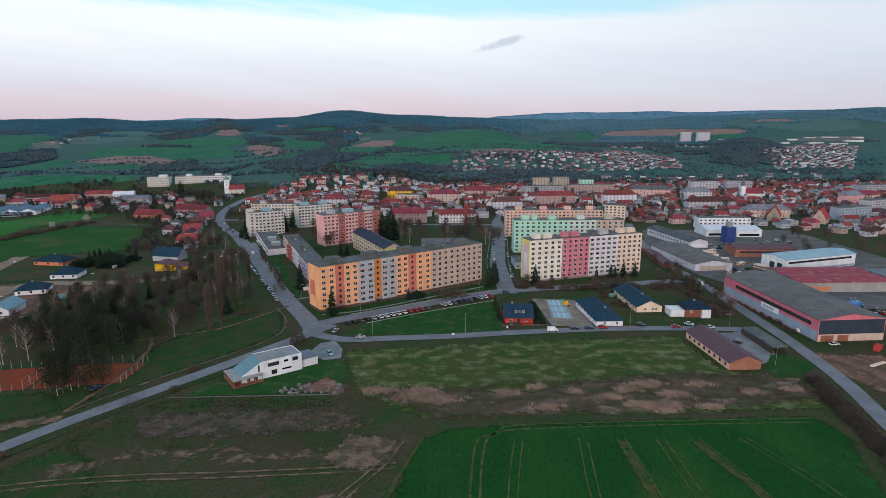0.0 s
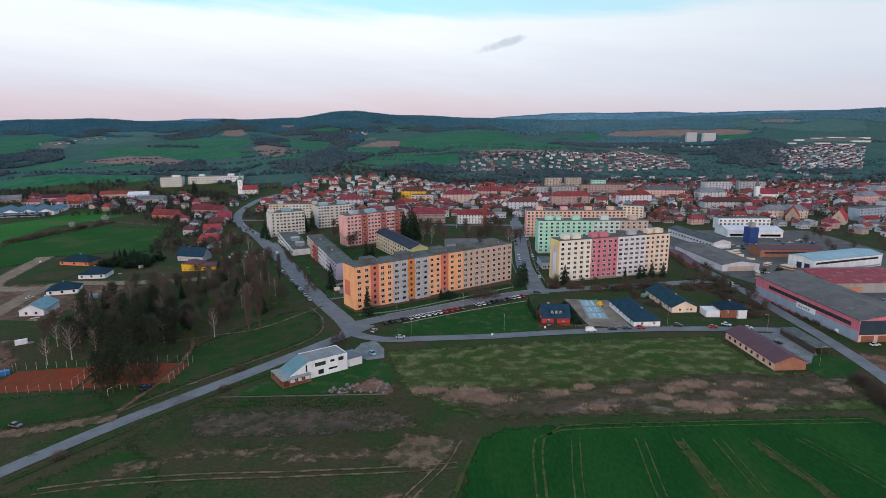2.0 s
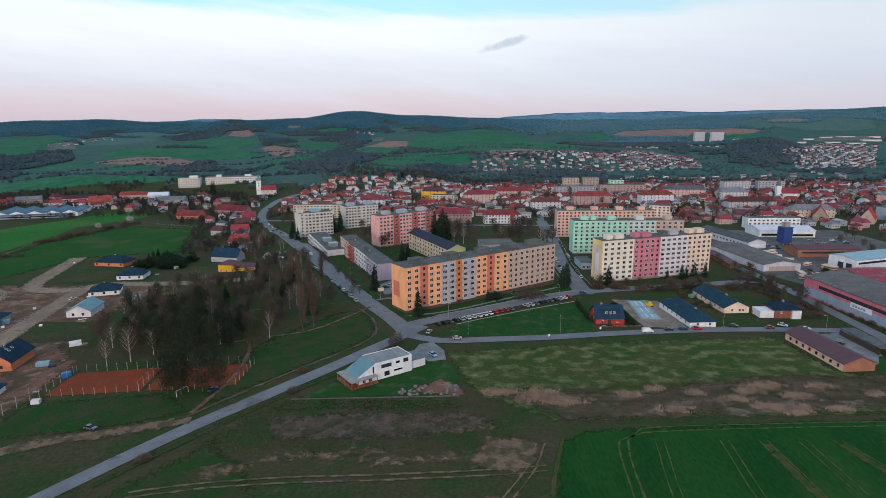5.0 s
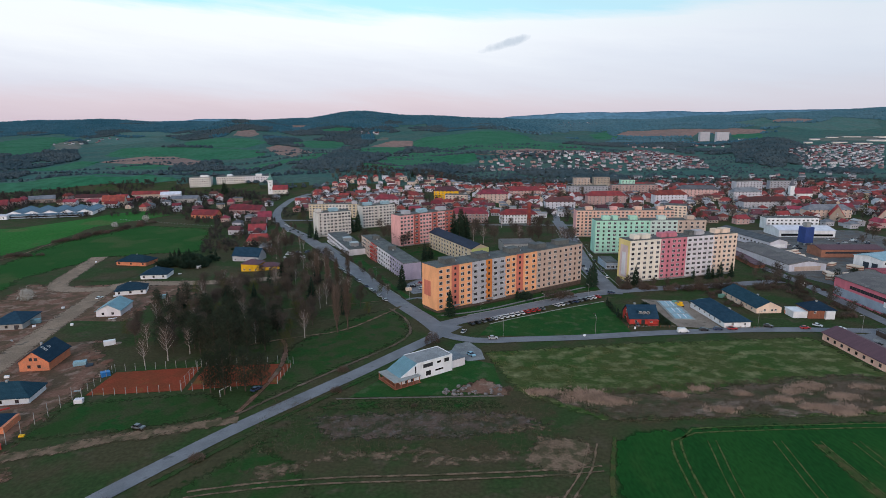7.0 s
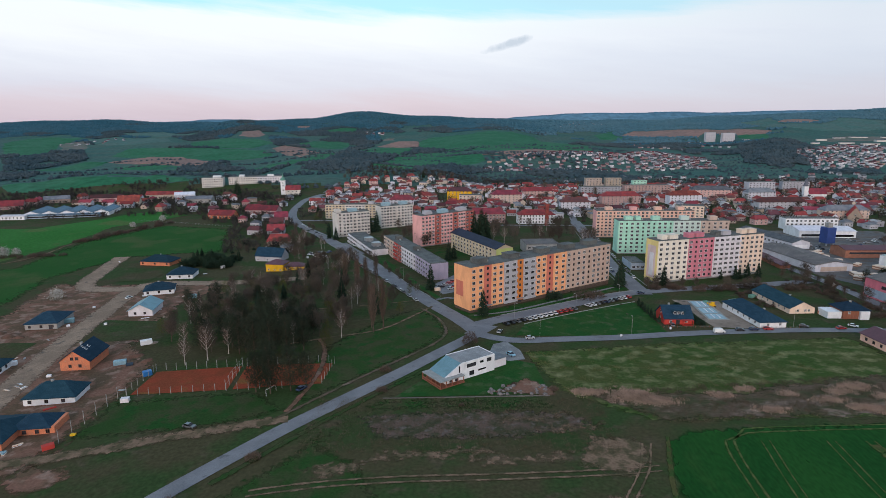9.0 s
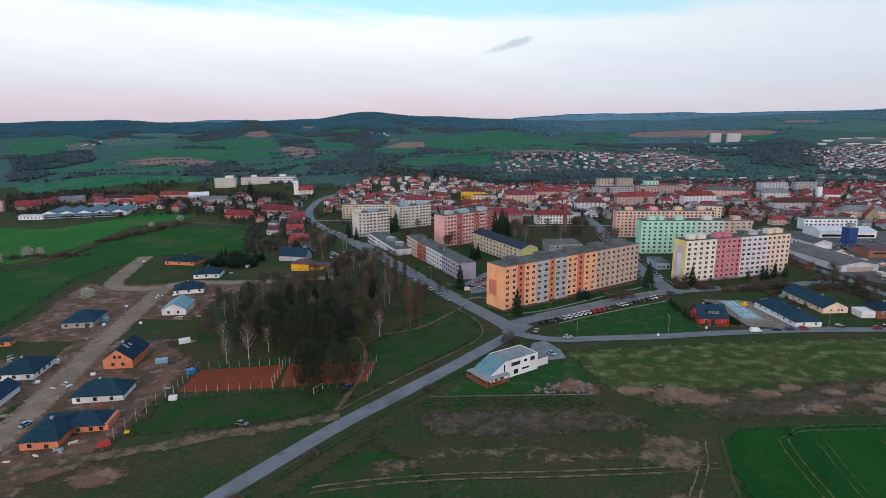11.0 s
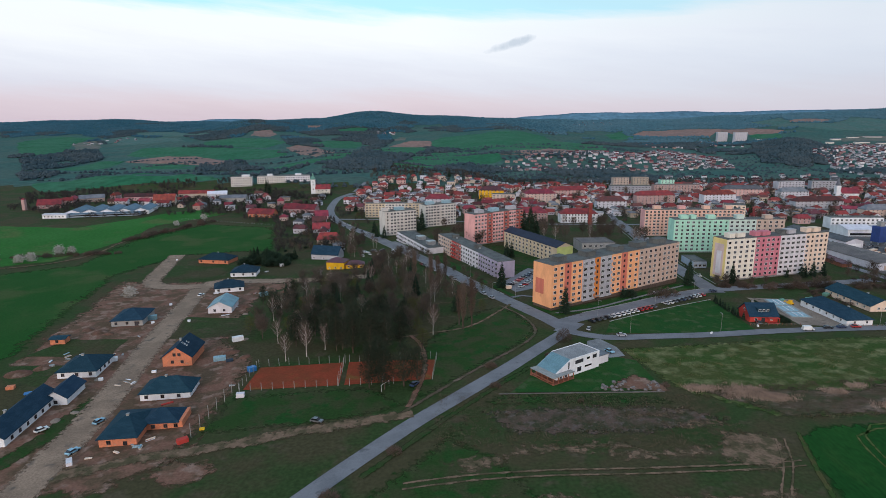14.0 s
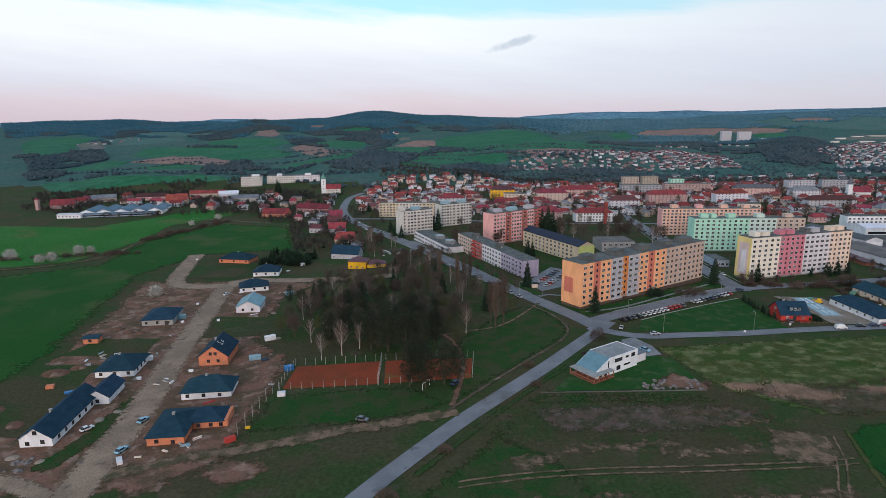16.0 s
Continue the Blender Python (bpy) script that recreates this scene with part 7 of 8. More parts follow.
crowns("far_valley_wood", "woods far across the valley, coloured paler blue-green for haze", haze, M["wood_haze"], True, 5)
crowns("far_bare_wood", "leafless woods on the far slopes, coloured blue-grey for haze", dec, M["wood_bare"], False, 4)


def backdrop_hills():
    """The last ridge against the sky, beyond the wooded hills; its pale blue is painted haze."""
    tops = [(-0.80, 80), (-0.44, 100), (-0.42, 112), (-0.38, 118), (-0.355, 112), (-0.34, 95), (0.05, 100), (0.10, 128), (0.16, 146), (0.22, 162), (0.28, 158), (0.36, 170), (0.42, 160), (0.50, 172), (0.60, 180), (0.80, 190)]
    V, F = [], []
    n = 420
    for i in range(n):
        u = -0.8 + 1.6 * i / (n - 1)
        h = table(tops, u) + 5 * noise.noise(Vector((u * 30, 0, 1))) + 2 * noise.noise(Vector((u * 160, 0, 2)))
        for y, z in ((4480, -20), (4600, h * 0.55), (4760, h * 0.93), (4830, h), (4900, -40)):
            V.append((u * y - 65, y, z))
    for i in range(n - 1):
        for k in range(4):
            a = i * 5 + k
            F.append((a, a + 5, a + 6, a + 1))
    return tagged(new("backdrop", mesh_of("backdrop", V, F, [M["ridge_far"]], smooth=True)), "ridge at the horizon, painted pale blue for haze", "hills", kind="structure")


backdrop_hills()
# hedges and trees between the far houses
low = []
for _ in range(9000):
    a = radians(rw.uniform(-34, 38))
    r = rw.uniform(1010, 2300)
    x, y = -65 + r * math.sin(a), r * math.cos(a)
    if a > radians(-3) and not on_field(x, y) and noise.noise(Vector((x / 90, y / 90, 3))) > -0.05:
        low.append((x, y, rw.uniform(0.3, 0.55)))
for _ in range(34):  # hedgerows over the pastures
    a = radians(rw.uniform(-38, 8))
    r = rw.uniform(1150, 2300)
    x, y = -65 + r * math.sin(a), r * math.cos(a)
    t = rw.uniform(-0.5, 0.5)
    for k in range(rw.randrange(20, 60)):
        low.append((x + 9 * k * math.cos(t) + rw.gauss(0, 5), y + 9 * k * math.sin(t) + rw.gauss(0, 5), rw.uniform(0.4, 0.9)))
crowns("valley_trees", "bare trees and hedges among the far houses, blue-grey for haze", low, M["wood_bare"], False, 6)


near_house = collections.defaultdict(list)
for a, b in TOWN + [(q[1], q[2]) for q in WEST]:
    near_house[int(a // 20), int(b // 20)].append((a, b))


def off_houses(x, y, gap):
    """Whether no town house stands within gap of the place."""
    return all(abs(x - a) + abs(y - b) > gap for i in (-1, 0, 1) for j in (-1, 0, 1) for a, b in near_house[int(x // 20) + i, int(y // 20) + j])


spots = []
for _ in range(15000):
    x, y = rw.uniform(-255, 900), rw.uniform(605, 1300)
    if clear_of(x, y, 2) and off_houses(x, y, 7) and near_line(MAIN, x, y) > 7 and near_line(STREET, x, y) > 7:
        spots.append((x, y, rw.uniform(0.45, 1.05)))
garden_trees("town_garden_trees", "dark leafless garden trees between the town houses", spots[:4400], M["town_tree"], 12)
WEST_EDGE = [(-660, 700), (-520, 640), (-400, 668), (-300, 600), (-262, 470), (-206, 470), (-250, 600), (-290, 760), (-300, 930), (-420, 1010), (-640, 960), (-760, 880)]
spots = []
for _ in range(5200):
    x, y = rw.uniform(-760, -200), rw.uniform(460, 1010)
    if inside(WEST_EDGE, x, y) and clear_of(x, y, 1) and off_houses(x, y, 8) and near_line(MAIN, x, y) > 8 and noise.noise(Vector((x / 45, y / 45, 2))) > -0.15:
        spots.append((x, y, rw.uniform(0.4, 0.95)))
garden_trees("west_garden_trees", "dark leafless trees and hedges in the western gardens", spots[:1500], M["town_tree"], 14, 40)


def tufts(name, label, spots, material, seed, blades, h, w):
    rnd = random.Random(seed)
    V, F = [], []
    for x, y, s in spots:
        z = terrain(x, y) + 0.1
        for _ in range(blades):
            p = Vector((x + rnd.gauss(0, 0.7) * s, y + rnd.gauss(0, 0.7) * s, z))
            leaf(V, F, p, Vector((rnd.gauss(0, 0.3), rnd.gauss(0, 0.3), 1.0)) * h * s * rnd.uniform(0.6, 1.2), w, rnd)
    return tagged(new(name, mesh_of(name, V, F, [material])), label, "dry grass", kind="stuff")


spots = []
for cx, cy, rx, ry, n in ((-8, 198, 9, 5, 190), (-1, 194, 6, 3, 110), (-24, 201, 6, 2.5, 70), (24, 199, 4, 2, 50), (36, 188, 5, 2, 50), (34, 204, 3, 1.6, 30), (68, 190, 5, 2, 60), (76, 188, 7, 3.5, 120), (82, 198, 6, 3, 80), (76, 206, 7, 3, 90), (66, 202, 4, 2, 40), (92, 189, 4, 1.6, 40), (96, 206, 5, 2, 40), (60, 196, 5, 2, 40), (48, 200, 3, 2, 25), (112, 200, 4, 2, 30), (128, 202, 4, 2, 30)):
    for _ in range(n):
        spots.append((rw.gauss(cx, rx * 0.5), rw.gauss(cy, ry * 0.5), rw.uniform(0.7, 1.3)))
tufts("reed_patches", "bleached pinkish dry reed patches in the weed belt", spots, M["straw"], 7, 30, 0.85, 0.075)
spots = []
for _ in range(2600):
    x, y = rw.uniform(-30, 142), rw.uniform(178, 217)
    if inside([(-26, 200), (88, 217), (142, 215), (136, 194), (31, 182), (-1, 178)], x, y):
        spots.append((x, y, rw.uniform(0.6, 1.2)))
tufts("dead_stalks", "brown dead weed stalks covering the belt", spots, M["weed"], 8, 16, 0.7, 0.06)
spots = []
for _ in range(3600):
    x, y = rw.uniform(-45, 118), rw.uniform(200, 262)
    if inside([(-42, 238), (29, 249), (109, 257), (113, 222), (20, 203), (-32, 203)], x, y) and noise.noise(Vector((x / 7, y / 5, 3))) > 0.12 and x < 60 + 30 * noise.noise(Vector((x / 20, y / 20, 0))):
        spots.append((x, y, rw.uniform(0.7, 1.6)))
tufts("meadow_tufts", "pale olive tufts of last year's grass", spots, M["tuft"], 9, 12, 0.4, 0.09)
spots = [(rw.uniform(-120, -22), rw.uniform(160, 196), rw.uniform(0.6, 1.2)) for _ in range(2200)]
tufts("verge_tufts", "rough grass tufts on the field edge", spots, M["weed"], 10, 8, 0.5, 0.06)

# ---- cars ----
def car(name, label, paint_mat, van=False):
    ob = tagged(new(name), label, "van" if van else "car", "parked cars")
    L, W = (5.2, 2.0) if van else (4.3, 1.78)
    hb, hr = (1.0, 2.1) if van else (0.85, 1.46)
    prof = [(-L / 2, 0.3), (L / 2, 0.3), (L / 2, 0.62), (L / 2 - 0.12, hb - 0.05), (L * 0.22, hb), (-L / 2 + 0.1, hb + 0.04), (-L / 2, 0.7)]
    bm = bmesh.new()

    def prism(pts, w0, w1, zsplit, mi):
        a = [bm.verts.new((x, -(w1 if z > zsplit else w0) / 2, z)) for x, z in pts]
        b = [bm.verts.new((x, (w1 if z > zsplit else w0) / 2, z)) for x, z in pts]
        fs = [bm.faces.new(a), bm.faces.new(b[::-1])]
        for i in range(len(pts)):
            j = (i + 1) % len(pts)
            fs.append(bm.faces.new((a[j], a[i], b[i], b[j])))
        for f in fs:
            f.material_index = mi
    prism(prof, W, W * 0.96, 0.8, 0)
    bmesh.ops.recalc_face_normals(bm, faces=bm.faces[:])
    part("body", bm, paint_mat, ob)
    bm = bmesh.new()
    f0, f1, r1, r0 = (L * 0.36, L * 0.24, -L / 2 + 0.12, -L / 2 + 0.06) if van else (L * 0.24, L * 0.06, -L * 0.30, -L / 2 + 0.16)
    prism([(f0, hb), (f1, hr - 0.08), (r1, hr - 0.08), (r0, hb)], W * 0.94, W * 0.8, hb + 0.1, 0)
    bmesh.ops.recalc_face_normals(bm, faces=bm.faces[:])
    part("cabin_glass", bm, M["car_glass"] if not van else paint_mat, ob)
    part("roof_panel", boxes((r1 + 0.1, -W * 0.4, hr - 0.08, f1 - 0.05, W * 0.4, hr)), paint_mat, ob)
    wm = bmesh.new()
    bmesh.ops.create_cone(wm, segments=10, radius1=0.32, radius2=0.32, depth=0.22, cap_ends=True, matrix=pose(0, 0, 0, 90))
    me = bpy.data.meshes.new("wheel")
    wm.to_mesh(me)
    wm.free()
    me.materials.append(M["rubber"])
    for sx in (-0.31, 0.31):
        for sy in (-0.46, 0.46):
            piece("wheel", me, ob, pose(L * sx, W * sy, 0.32))
    return ob


CARS = [car("car", f"parked {n} car", car_paint(n + "_car_paint", c)) for n, c in (("white", (0.7, 0.7, 0.7)), ("silver", (0.42, 0.43, 0.45)), ("black", (0.012, 0.012, 0.014)), ("dark blue", (0.02, 0.035, 0.09)), ("red", (0.42, 0.02, 0.02)), ("grey", (0.12, 0.125, 0.13)), ("pale blue", (0.22, 0.42, 0.55)))]
for c in CARS:
    c["label"] = c["label"] + " on the asphalt"
VAN = car("van", "parked white delivery van", car_paint("white_van_paint", (0.72, 0.72, 0.72)), True)
rc = random.Random(21)


def park(k, x, y, rot, lift=0.2):
    ob = CARS[k] if isinstance(k, int) else k
    m = pose(x, y, terrain(x, y) + lift, 0, 0, rot)
    if ob not in USED:
        USED.add(ob)
        ob.matrix_world = m
    else:
        copy_thing(ob, m)


row = [2, 2, 5, 2, 1, 0, 0, 0, 0, 0, 4, 4, 4, 5, None, None, 1, 0, 5, 2, 3, 5, 2, 1, 0, 4]
for i, k in enumerate(row):
    t = i / (len(row) - 1)
    if k is not None:
        park(k, -47 + 73 * t, 274.5 + 49 * t, 124 + rc.uniform(-3, 3), 0.24)
for i in range(22):
    t = i / 21
    if rc.random() < 0.8:
        park(rc.choice((0, 1, 2, 3, 4, 5, 2, 5)), -93.5 - 44 * t, 316 + 90 * t, 116 + rc.uniform(-2, 2), 0.24)
for i in range(22):
    if rc.random() < 0.8:
        park(rc.choice((0, 0, 1, 2, 5, 3)), -158 - rc.uniform(0, 30), 440 + rc.uniform(0, 34), rc.choice((115, 25)) + rc.uniform(-3, 3))
for i in range(12):
    park(rc.choice((0, 1, 2, 5)), -196 - 48 * i / 11 + rc.choice((-4, 4)), 540 + 90 * i / 11, 118)
for i in range(24):
    for s in (-5.2, 5.2):
        if rc.random() < 0.62:
            y = 362 + 8 * i
            park(rc.choice((0, 1, 2, 5, 3, 0)), 37.5 + 0.075 * (y - 362) + s, y, 88 if i % 2 else 86, 0.28)
for i in range(16):
    park(rc.choice((0, 1, 2, 3, 4, 5)), -80 + 2.5 * (i % 8) + 6 * (i // 8), 345 + 4.6 * (i % 8) - 4 * (i // 8), 25 + rc.uniform(-4, 4))
for k, x, y, rot in ((1, -38, 254.6, 5), (1, -51, 263, 70), (6, -48.5, 235, -55), (2, 62, 266.5, 0), (3, 69, 267.5, 2), (4, 76, 268, 0), (4, 111, 269.5, 2), (0, 119, 273, -40), (0, 127, 268, 0), (2, 95, 272, -30), (2, 130, 248, 10), (3, -129, 203, 60),
                     (0, -253, 177, 60), (6, -237, 183, 75), (6, -234, 164, 72), (0, -268, 340, 70), (5, -160, 178, -15), (0, 172, 246, 10), (0, 160, 180, 60), (5, 33, 273.5, 80), (3, 36, 332, 0)):
    park(k, x, y, rot, 0.26)
for i in range(26):
    park(rc.choice((0, 1, 2, 3, 5)), rc.choice((rc.uniform(214, 226), rc.uniform(262, 300))), rc.uniform(455, 515), rc.uniform(0, 180), 0.16)
for i in range(18):
    park(rc.choice((0, 1, 2, 5, 4)), 208 + rc.uniform(0, 26), 262 + rc.uniform(0, 60), rc.uniform(60, 120), 0.16)
park(VAN, 51, 263.6, 2, 0.28)
park(VAN, 158, 352, 85, 0.28)
park(VAN, -150, 452, 115, 0.28)

# ---- courts, posts, lamps and site clutter ----
def posts(name, label, a, b, n, h, material, category="fence", rail=False):
    ob = thing(name, a[0], a[1], 0, label, category)
    me = bpy.data.meshes.new("post")
    bm = boxes((-0.07, -0.07, -0.3, 0.07, 0.07, h))
    bm.to_mesh(me)
    bm.free()
    me.materials.append(material)
    z0 = terrain(*a)
    for i in range(n):
        t = i / (n - 1)
        x, y = a[0] + (b[0] - a[0]) * t, a[1] + (b[1] - a[1]) * t
        piece("post", me, ob, pose(x - a[0], y - a[1], terrain(x, y) - z0))
    if rail:
        V, F = [], []
        for hh in (h * 0.5, h - 0.1):
            limb(V, F, Vector((0, 0, hh)), Vector((b[0] - a[0], b[1] - a[1], terrain(*b) - z0 + hh)), 0.018, 0.018, 4)
        attach(new("wire", mesh_of("wire", V, F, [M["metal"]])), ob)
    return ob


posts("court_fence", "pale concrete posts along the clay court", (-196, 205.4), (-137, 205.4), 15, 3.0, M["concrete"])
posts("court_fence", "pale concrete posts behind the clay court", (-196, 228.4), (-124, 228.4), 18, 3.2, M["concrete"])
posts("court_fence", "posts at the side of the court", (-196.5, 206), (-196.5, 227), 6, 3.2, M["concrete"])
posts("court_fence", "tall posts between the two courts", (-158.5, 206), (-159.5, 227.5), 6, 4.2, M["concrete"], rail=True)
posts("court_fence", "posts at the far side of the small court", (-122.5, 208), (-121.5, 227), 6, 3.2, M["metal"])
posts("site_fence", "thin pale posts along the ball field", (-200, 172), (-198, 203), 6, 5.0, M["concrete"])
posts("garden_fence", "low timber fence along the road", (28, 271), (52, 271.5), 12, 1.0, M["timber"], rail=True)
posts("garden_fence", "low timber fence before the white house", (72, 270), (92, 270.3), 10, 1.0, M["timber"], rail=True)
posts("field_fence", "pale fence posts along the field edge", (-420, 640), (-300, 600), 30, 1.4, M["concrete"], rail=True)
gl = thing("ball_goal", -141, 199, 62, "white metal ball goal on the grass", "goal")
part("frame", boxes((0, -0.06, 0, 0.12, 0.06, 2.4), (5, -0.06, 0, 5.12, 0.06, 2.4), (0, -0.06, 2.4, 5.12, 0.06, 2.52)), M["frame"], gl)


def street_lamp(x, y, rot, h=8.5):
    ob = thing("street_lamp", x, y, rot, "slim grey street lamp beside the road", "street lamp", "street lamps")
    V, F = [], []
    limb(V, F, Vector((0, 0, -0.3)), Vector((0, 0, h)), 0.06, 0.045, 6)
    attach(new("pole", mesh_of("pole", V, F, [M["grey_wall"]])), ob)
    part("arm", boxes((0, -0.04, h - 0.06, 1.3, 0.04, h + 0.04)), M["metal"], ob)
    part("lantern", boxes((1.1, -0.14, h - 0.1, 1.9, 0.14, h + 0.12)), M["concrete"], ob)


for x, y, rot in ((-42, 284, -55), (-33, 258.5, 90), (10, 262, 90), (-8, 300, 120), (20, 320, 120), (-80, 318, 30), (-104, 362, 200), (-130, 422, 30), (-158, 484, 30), (-93, 318, 20), (44, 380, 180), (47, 440, 180), (90, 272, -90), (134, 264, 180), (134, 224, 0)):
    street_lamp(x, y, rot)
zebra = thing("zebra_crossing", -83, 309, 27, "worn white zebra crossing on the main road", "road marking", dz=0.16)
for i in range(7):
    part("stripe", boxes((-4 + 1.2 * i, -1.6, 0.0, -3.4 + 1.2 * i, 1.6, 0.012)), M["paving"], zebra)
for i, (x, y, w, d, h, key, lab) in enumerate((
        (-239.5, 224, 2.6, 1.2, 1.8, "white", "pallet of white building blocks"), (-257, 216, 2.4, 1.2, 2.0, "white", "pallet of white building blocks"), (-263, 235, 3.4, 2.4, 2.4, "white", "pale site container by the road"), (-231, 156, 2.0, 4.2, 1.6, "pale", "covered pale car trailer"),
        (-271, 286, 2.2, 1.2, 1.8, "white", "pallet of white building blocks"), (-277.5, 319, 2.0, 1.2, 1.8, "white", "pallet of white building blocks"), (-253.5, 289, 2.0, 1.4, 1.9, "white", "pallet of white building blocks"), (-276, 291, 5, 2.3, 2.4, "teal_sheet", "grey-blue steel container on the site"),
        (-231, 338, 5, 2.4, 2.4, "teal_sheet", "grey-blue steel container on the site"), (-198, 222, 4, 3, 2.6, "blue_plastic", "blue covered shed beside the court"), (-195, 199, 3.6, 2.4, 2.2, "pale", "small pale shed with blue cover"), (-218, 235, 5, 2.4, 2.0, "blue_sheet", "pile of material under pale blue sheeting"),
        (-212, 234, 4, 3, 1.4, "navy", "stack of dark pallets"), (-218, 258, 5, 2.2, 2.4, "white", "white caravan on the site"), (-202, 167, 4.2, 2.4, 2.0, "scarlet", "red skip with blue cover"), (-199, 176, 2, 1.4, 0.9, "yellow", "yellow heap of insulation"),
        (-288, 207, 3.4, 2.6, 1.8, "brick", "small orange garden hut on grass"), (-278, 203, 4, 2, 1.0, "blue_plastic", "heap under bright blue sheeting"), (-286, 229, 3, 2.4, 1.2, "concrete", "heap of concrete blocks"), (-221, 195, 6, 1.2, 0.8, "scarlet", "red pallets of roof tiles"), (-228, 160, 2.6, 1.0, 0.5, "sand", "stack of pale boards"),
        (-262, 344, 4, 1.5, 1.2, "white", "two pallets of white building blocks"), (-240, 300, 6, 1.2, 0.5, "white", "row of white blocks on bare earth"), (-330, 440, 1.6, 1.2, 1.8, "white", "pallet of white building blocks"), (-243, 420, 4, 3, 2.6, "pale", "pale garden shed among bare shrubs"), (64, 311, 3, 2, 2.0, "copper", "green steel container on the plot"),
        (78, 309, 5, 3, 2.6, "copper", "green shed behind the house"), (95, 322, 4, 3, 2.4, "copper", "green water tank shed"), (116, 292, 3, 3, 2.2, "brick", "orange timber garden shed on grass"), (4, 257.8, 1.2, 0.8, 1.2, "white", "pair of white waste bins by the road"), (30, 268, 0.8, 0.8, 1.5, "white", "white masonry gate post beside the drive"), (-130, 446, 3, 2.2, 2.6, "white", "white kiosk van beside the main road"),
        (-83, 336, 4, 2.2, 2.4, "sand", "cream caravan beside the block"), (166, 262, 4, 2, 2.2, "white", "white site cabin beside the factory"), (186, 238, 5, 2.4, 2.4, "scarlet", "red container in the yard"), (194, 215, 6, 2.4, 2.4, "pale", "pale site cabin in the yard"), (176, 205, 5, 2.2, 1.2, "white", "white boat hull under cover"), (172, 222, 9, 1.2, 0.8, "sand", "stack of long beams"), (218, 300, 8, 5, 2.6, "blue_plastic", "heap under blue sheeting"))):
    if "pallet" in lab or "blocks" in lab:
        w, d, h = 0.7 * w, 0.8 * d, 0.62 * h
    elif w < 5:
        w, d, h = 0.82 * w, 0.82 * d, 0.8 * h
    ob = thing("site_object", x, y, 12 + 7 * (i % 5), lab, "site clutter")
    ob.name = next(k for k in ("pallet", "container", "trailer", "shed", "pile", "stack", "caravan", "skip", "heap", "hut", "kiosk", "bins", "post", "cabin", "boat", "blocks") if k in lab).replace("bins", "waste_bin").replace("blocks", "block_row")
    part("base", boxes((0.05, 0.05, -0.4, w - 0.05, d - 0.05, 0.18)), M["frame_dark"], ob)
    bm = boxes((0, 0, 0.18, w, d, h))
    bmesh.ops.bevel(bm, geom=bm.edges[:], offset=min(w, d, h) * 0.03, segments=1, affect="EDGES")
    part("body", bm, M[key], ob)
rr = random.Random(4)
for i in range(46):
    bm = bmesh.new()
    bmesh.ops.create_icosphere(bm, subdivisions=2, radius=1.0)
    for v in bm.verts:
        v.co *= 1 + 0.35 * noise.noise(v.co * 1.3 + Vector((i, 0, 0)))
        v.co.z *= 0.6
    me = bpy.data.meshes.new("rock")
    bm.to_mesh(me)
    bm.free()
    me.materials.append(M["rock"])
    x, y = (rr.uniform(-60, -37), rr.uniform(198, 206)) if i < 34 else (rr.uniform(-272, -258), rr.uniform(152, 160))
    ob = new("garden_rock", me)
    ob.matrix_world = pose(x, y, terrain(x, y) + 0.2, 0, 0, rr.uniform(0, 360)) @ Matrix.Scale(rr.uniform(0.4, 1.1), 4)
    tagged(ob, "grey boulder lying on the bare earth", "rock", "garden rocks")


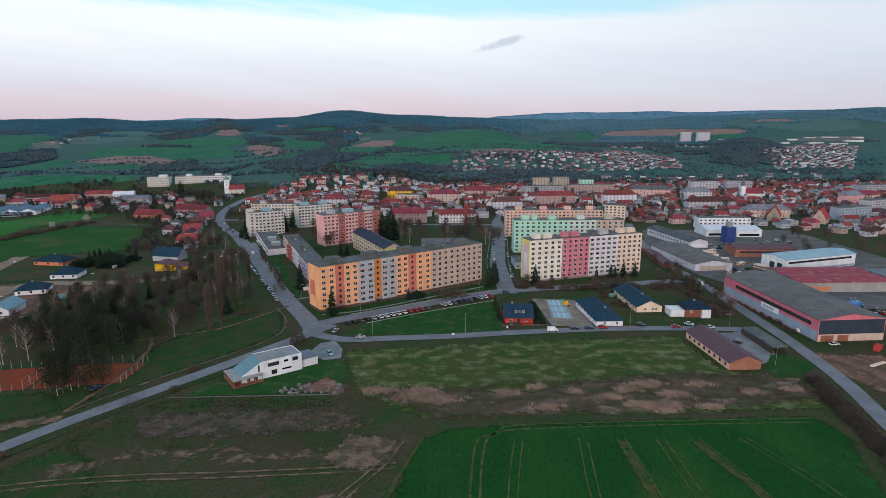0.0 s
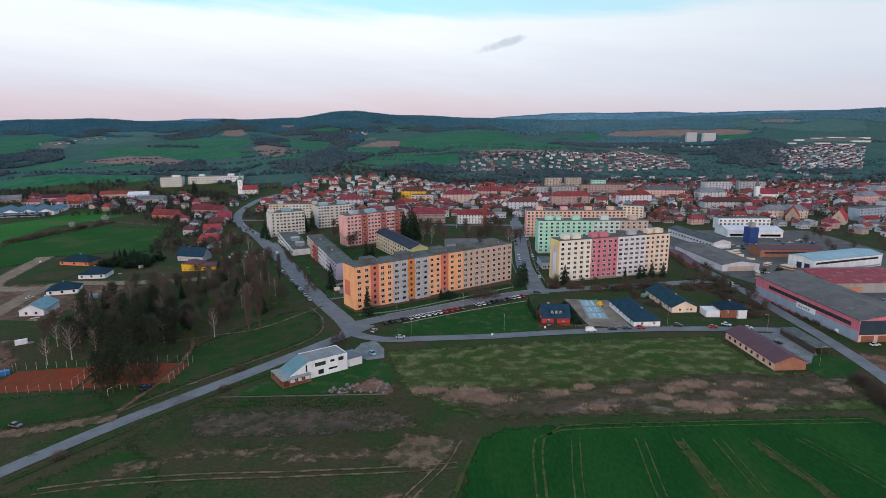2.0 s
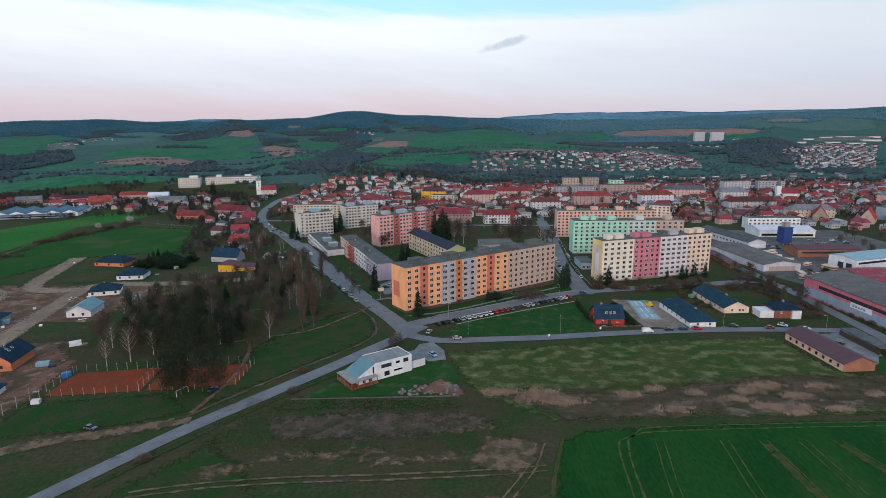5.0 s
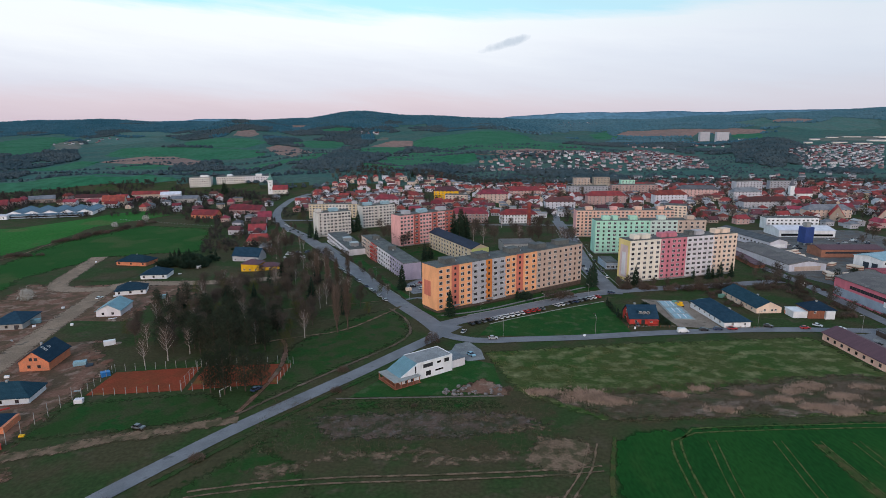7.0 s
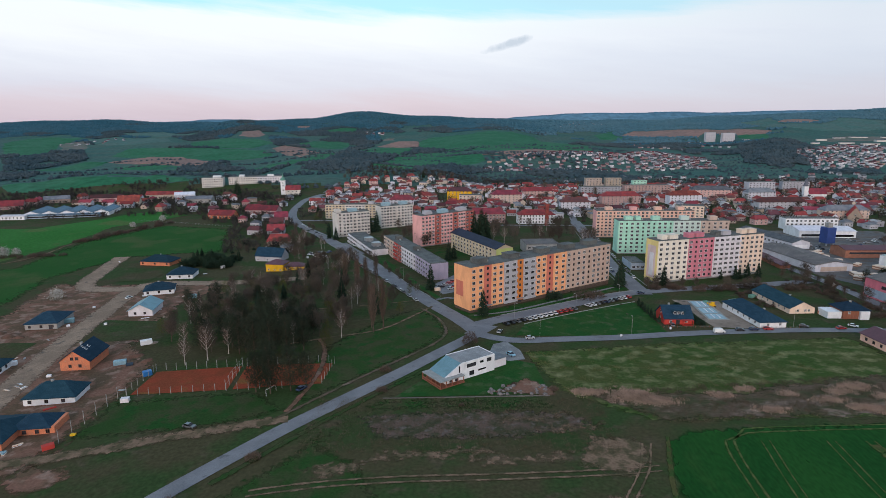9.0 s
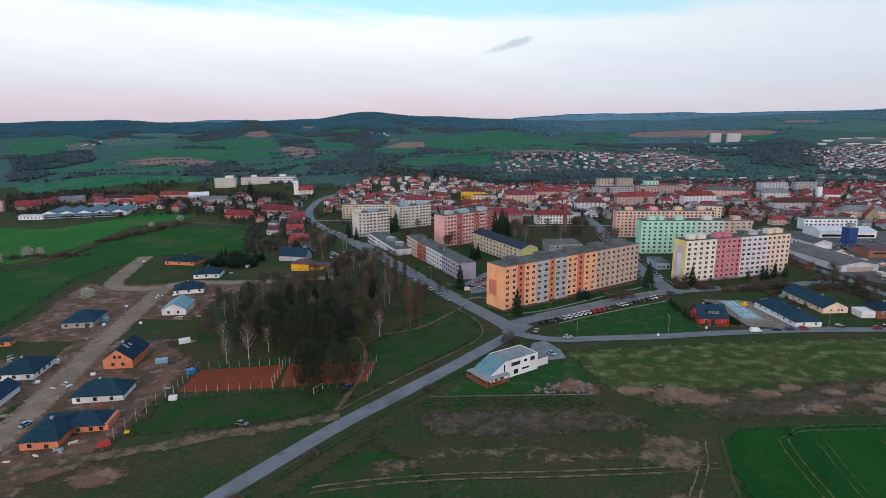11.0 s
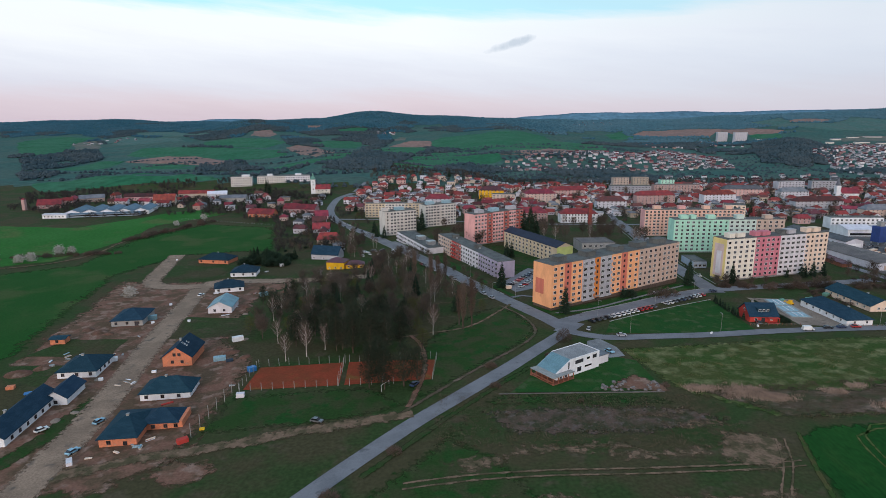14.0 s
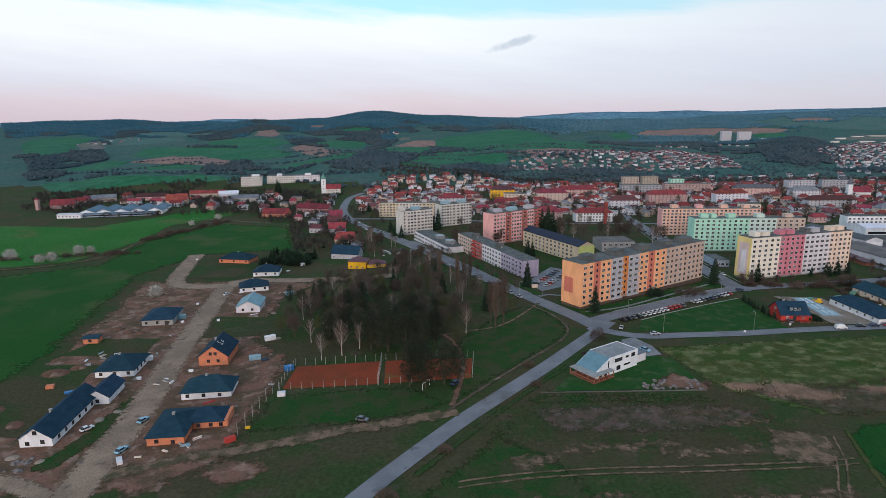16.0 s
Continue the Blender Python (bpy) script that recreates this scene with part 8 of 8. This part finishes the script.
def heap(name, label, x, y, r, h, key, seed):
    """A low uneven mound of loose material."""
    bm = bmesh.new()
    rings = []
    for i, f in enumerate((1.0, 0.75, 0.45, 0.2)):
        rings.append([bm.verts.new((math.cos(a * 0.5236) * r * f * (1 + 0.25 * noise.noise(Vector((a, i, seed)))), math.sin(a * 0.5236) * r * f * (0.8 + 0.25 * noise.noise(Vector((a, i, seed + 5)))), h * (1 - f) ** 0.8 * (1 + 0.3 * noise.noise(Vector((a, i, seed + 9)))) - (0.2 if i == 0 else 0))) for a in range(12)])
    for a, b in zip(rings, rings[1:]):
        for k in range(12):
            bm.faces.new((a[k], a[(k + 1) % 12], b[(k + 1) % 12], b[k]))
    bm.faces.new(rings[-1])
    me = bpy.data.meshes.new(name)
    bm.to_mesh(me)
    bm.free()
    me.materials.append(M[key])
    me.polygons.foreach_set("use_smooth", [True] * len(me.polygons))
    ob = new(name, me)
    ob.matrix_world = pose(x, y, terrain(x, y) + 0.1, 0, 0, seed * 40)
    return tagged(ob, label, "heap", "heaps on the site")


for i, (x, y, r, h) in enumerate(((-294, 222, 6, 1.8), (-288, 228, 4, 1.4), (-290, 272, 5, 1.2), (-298, 276, 4, 1.0), (-284, 270, 3, 0.8), (-214, 246, 4, 1.0), (-206, 240, 3, 0.8), (-222, 250, 3, 0.9), (-280, 180, 4, 0.8), (-296, 190, 5, 1.2), (-218, 350, 5, 0.9), (-232, 318, 4, 0.8))):
    heap("soil_heap", "heap of reddish dug-out soil on the site", x, y, r, h, "dirt", i)
for i, (x, y, r, h) in enumerate(((-253, 184, 4, 0.3), (-250, 190, 3.5, 0.25), (-266, 160, 4, 0.5), (-256, 158, 3, 0.4), (-258, 218, 4, 0.3), (-236, 298, 3, 0.5), (-228, 303, 3, 0.5), (-214, 262, 4, 0.5))):
    heap("rubble_heap", "low heap of pale rubble beside a house", x, y, r * 0.6, h * 1.5, "gravel", i + 30)
rk = random.Random(9)
for i in range(34):
    x, y = rk.choice(((-240, 212), (-224, 214), (-206, 214), (-212, 168), (-268, 236), (-282, 240), (-240, 312), (-236, 348), (-266, 272), (-210, 240), (-222, 160), (-250, 400)))
    x, y = x + rk.uniform(-7, 7), y + rk.uniform(-7, 7)
    ob = thing("plank_pile", x, y, rk.uniform(0, 180), "small pile of boards and site scraps", "building material", "scraps on the site", 0.1)
    n = rk.randrange(2, 4)
    for k in range(n):
        part("board", boxes((0.1 * k, 0.12 * k, 0.18 * k - (0.15 if k == 0 else 0), 1.6 + rk.uniform(0, 1.6), 0.7 + 0.1 * k, 0.18 * k + 0.15)), M[rk.choice(("sand", "white", "brick_old", "grey_wall", "blue_sheet"))], ob)
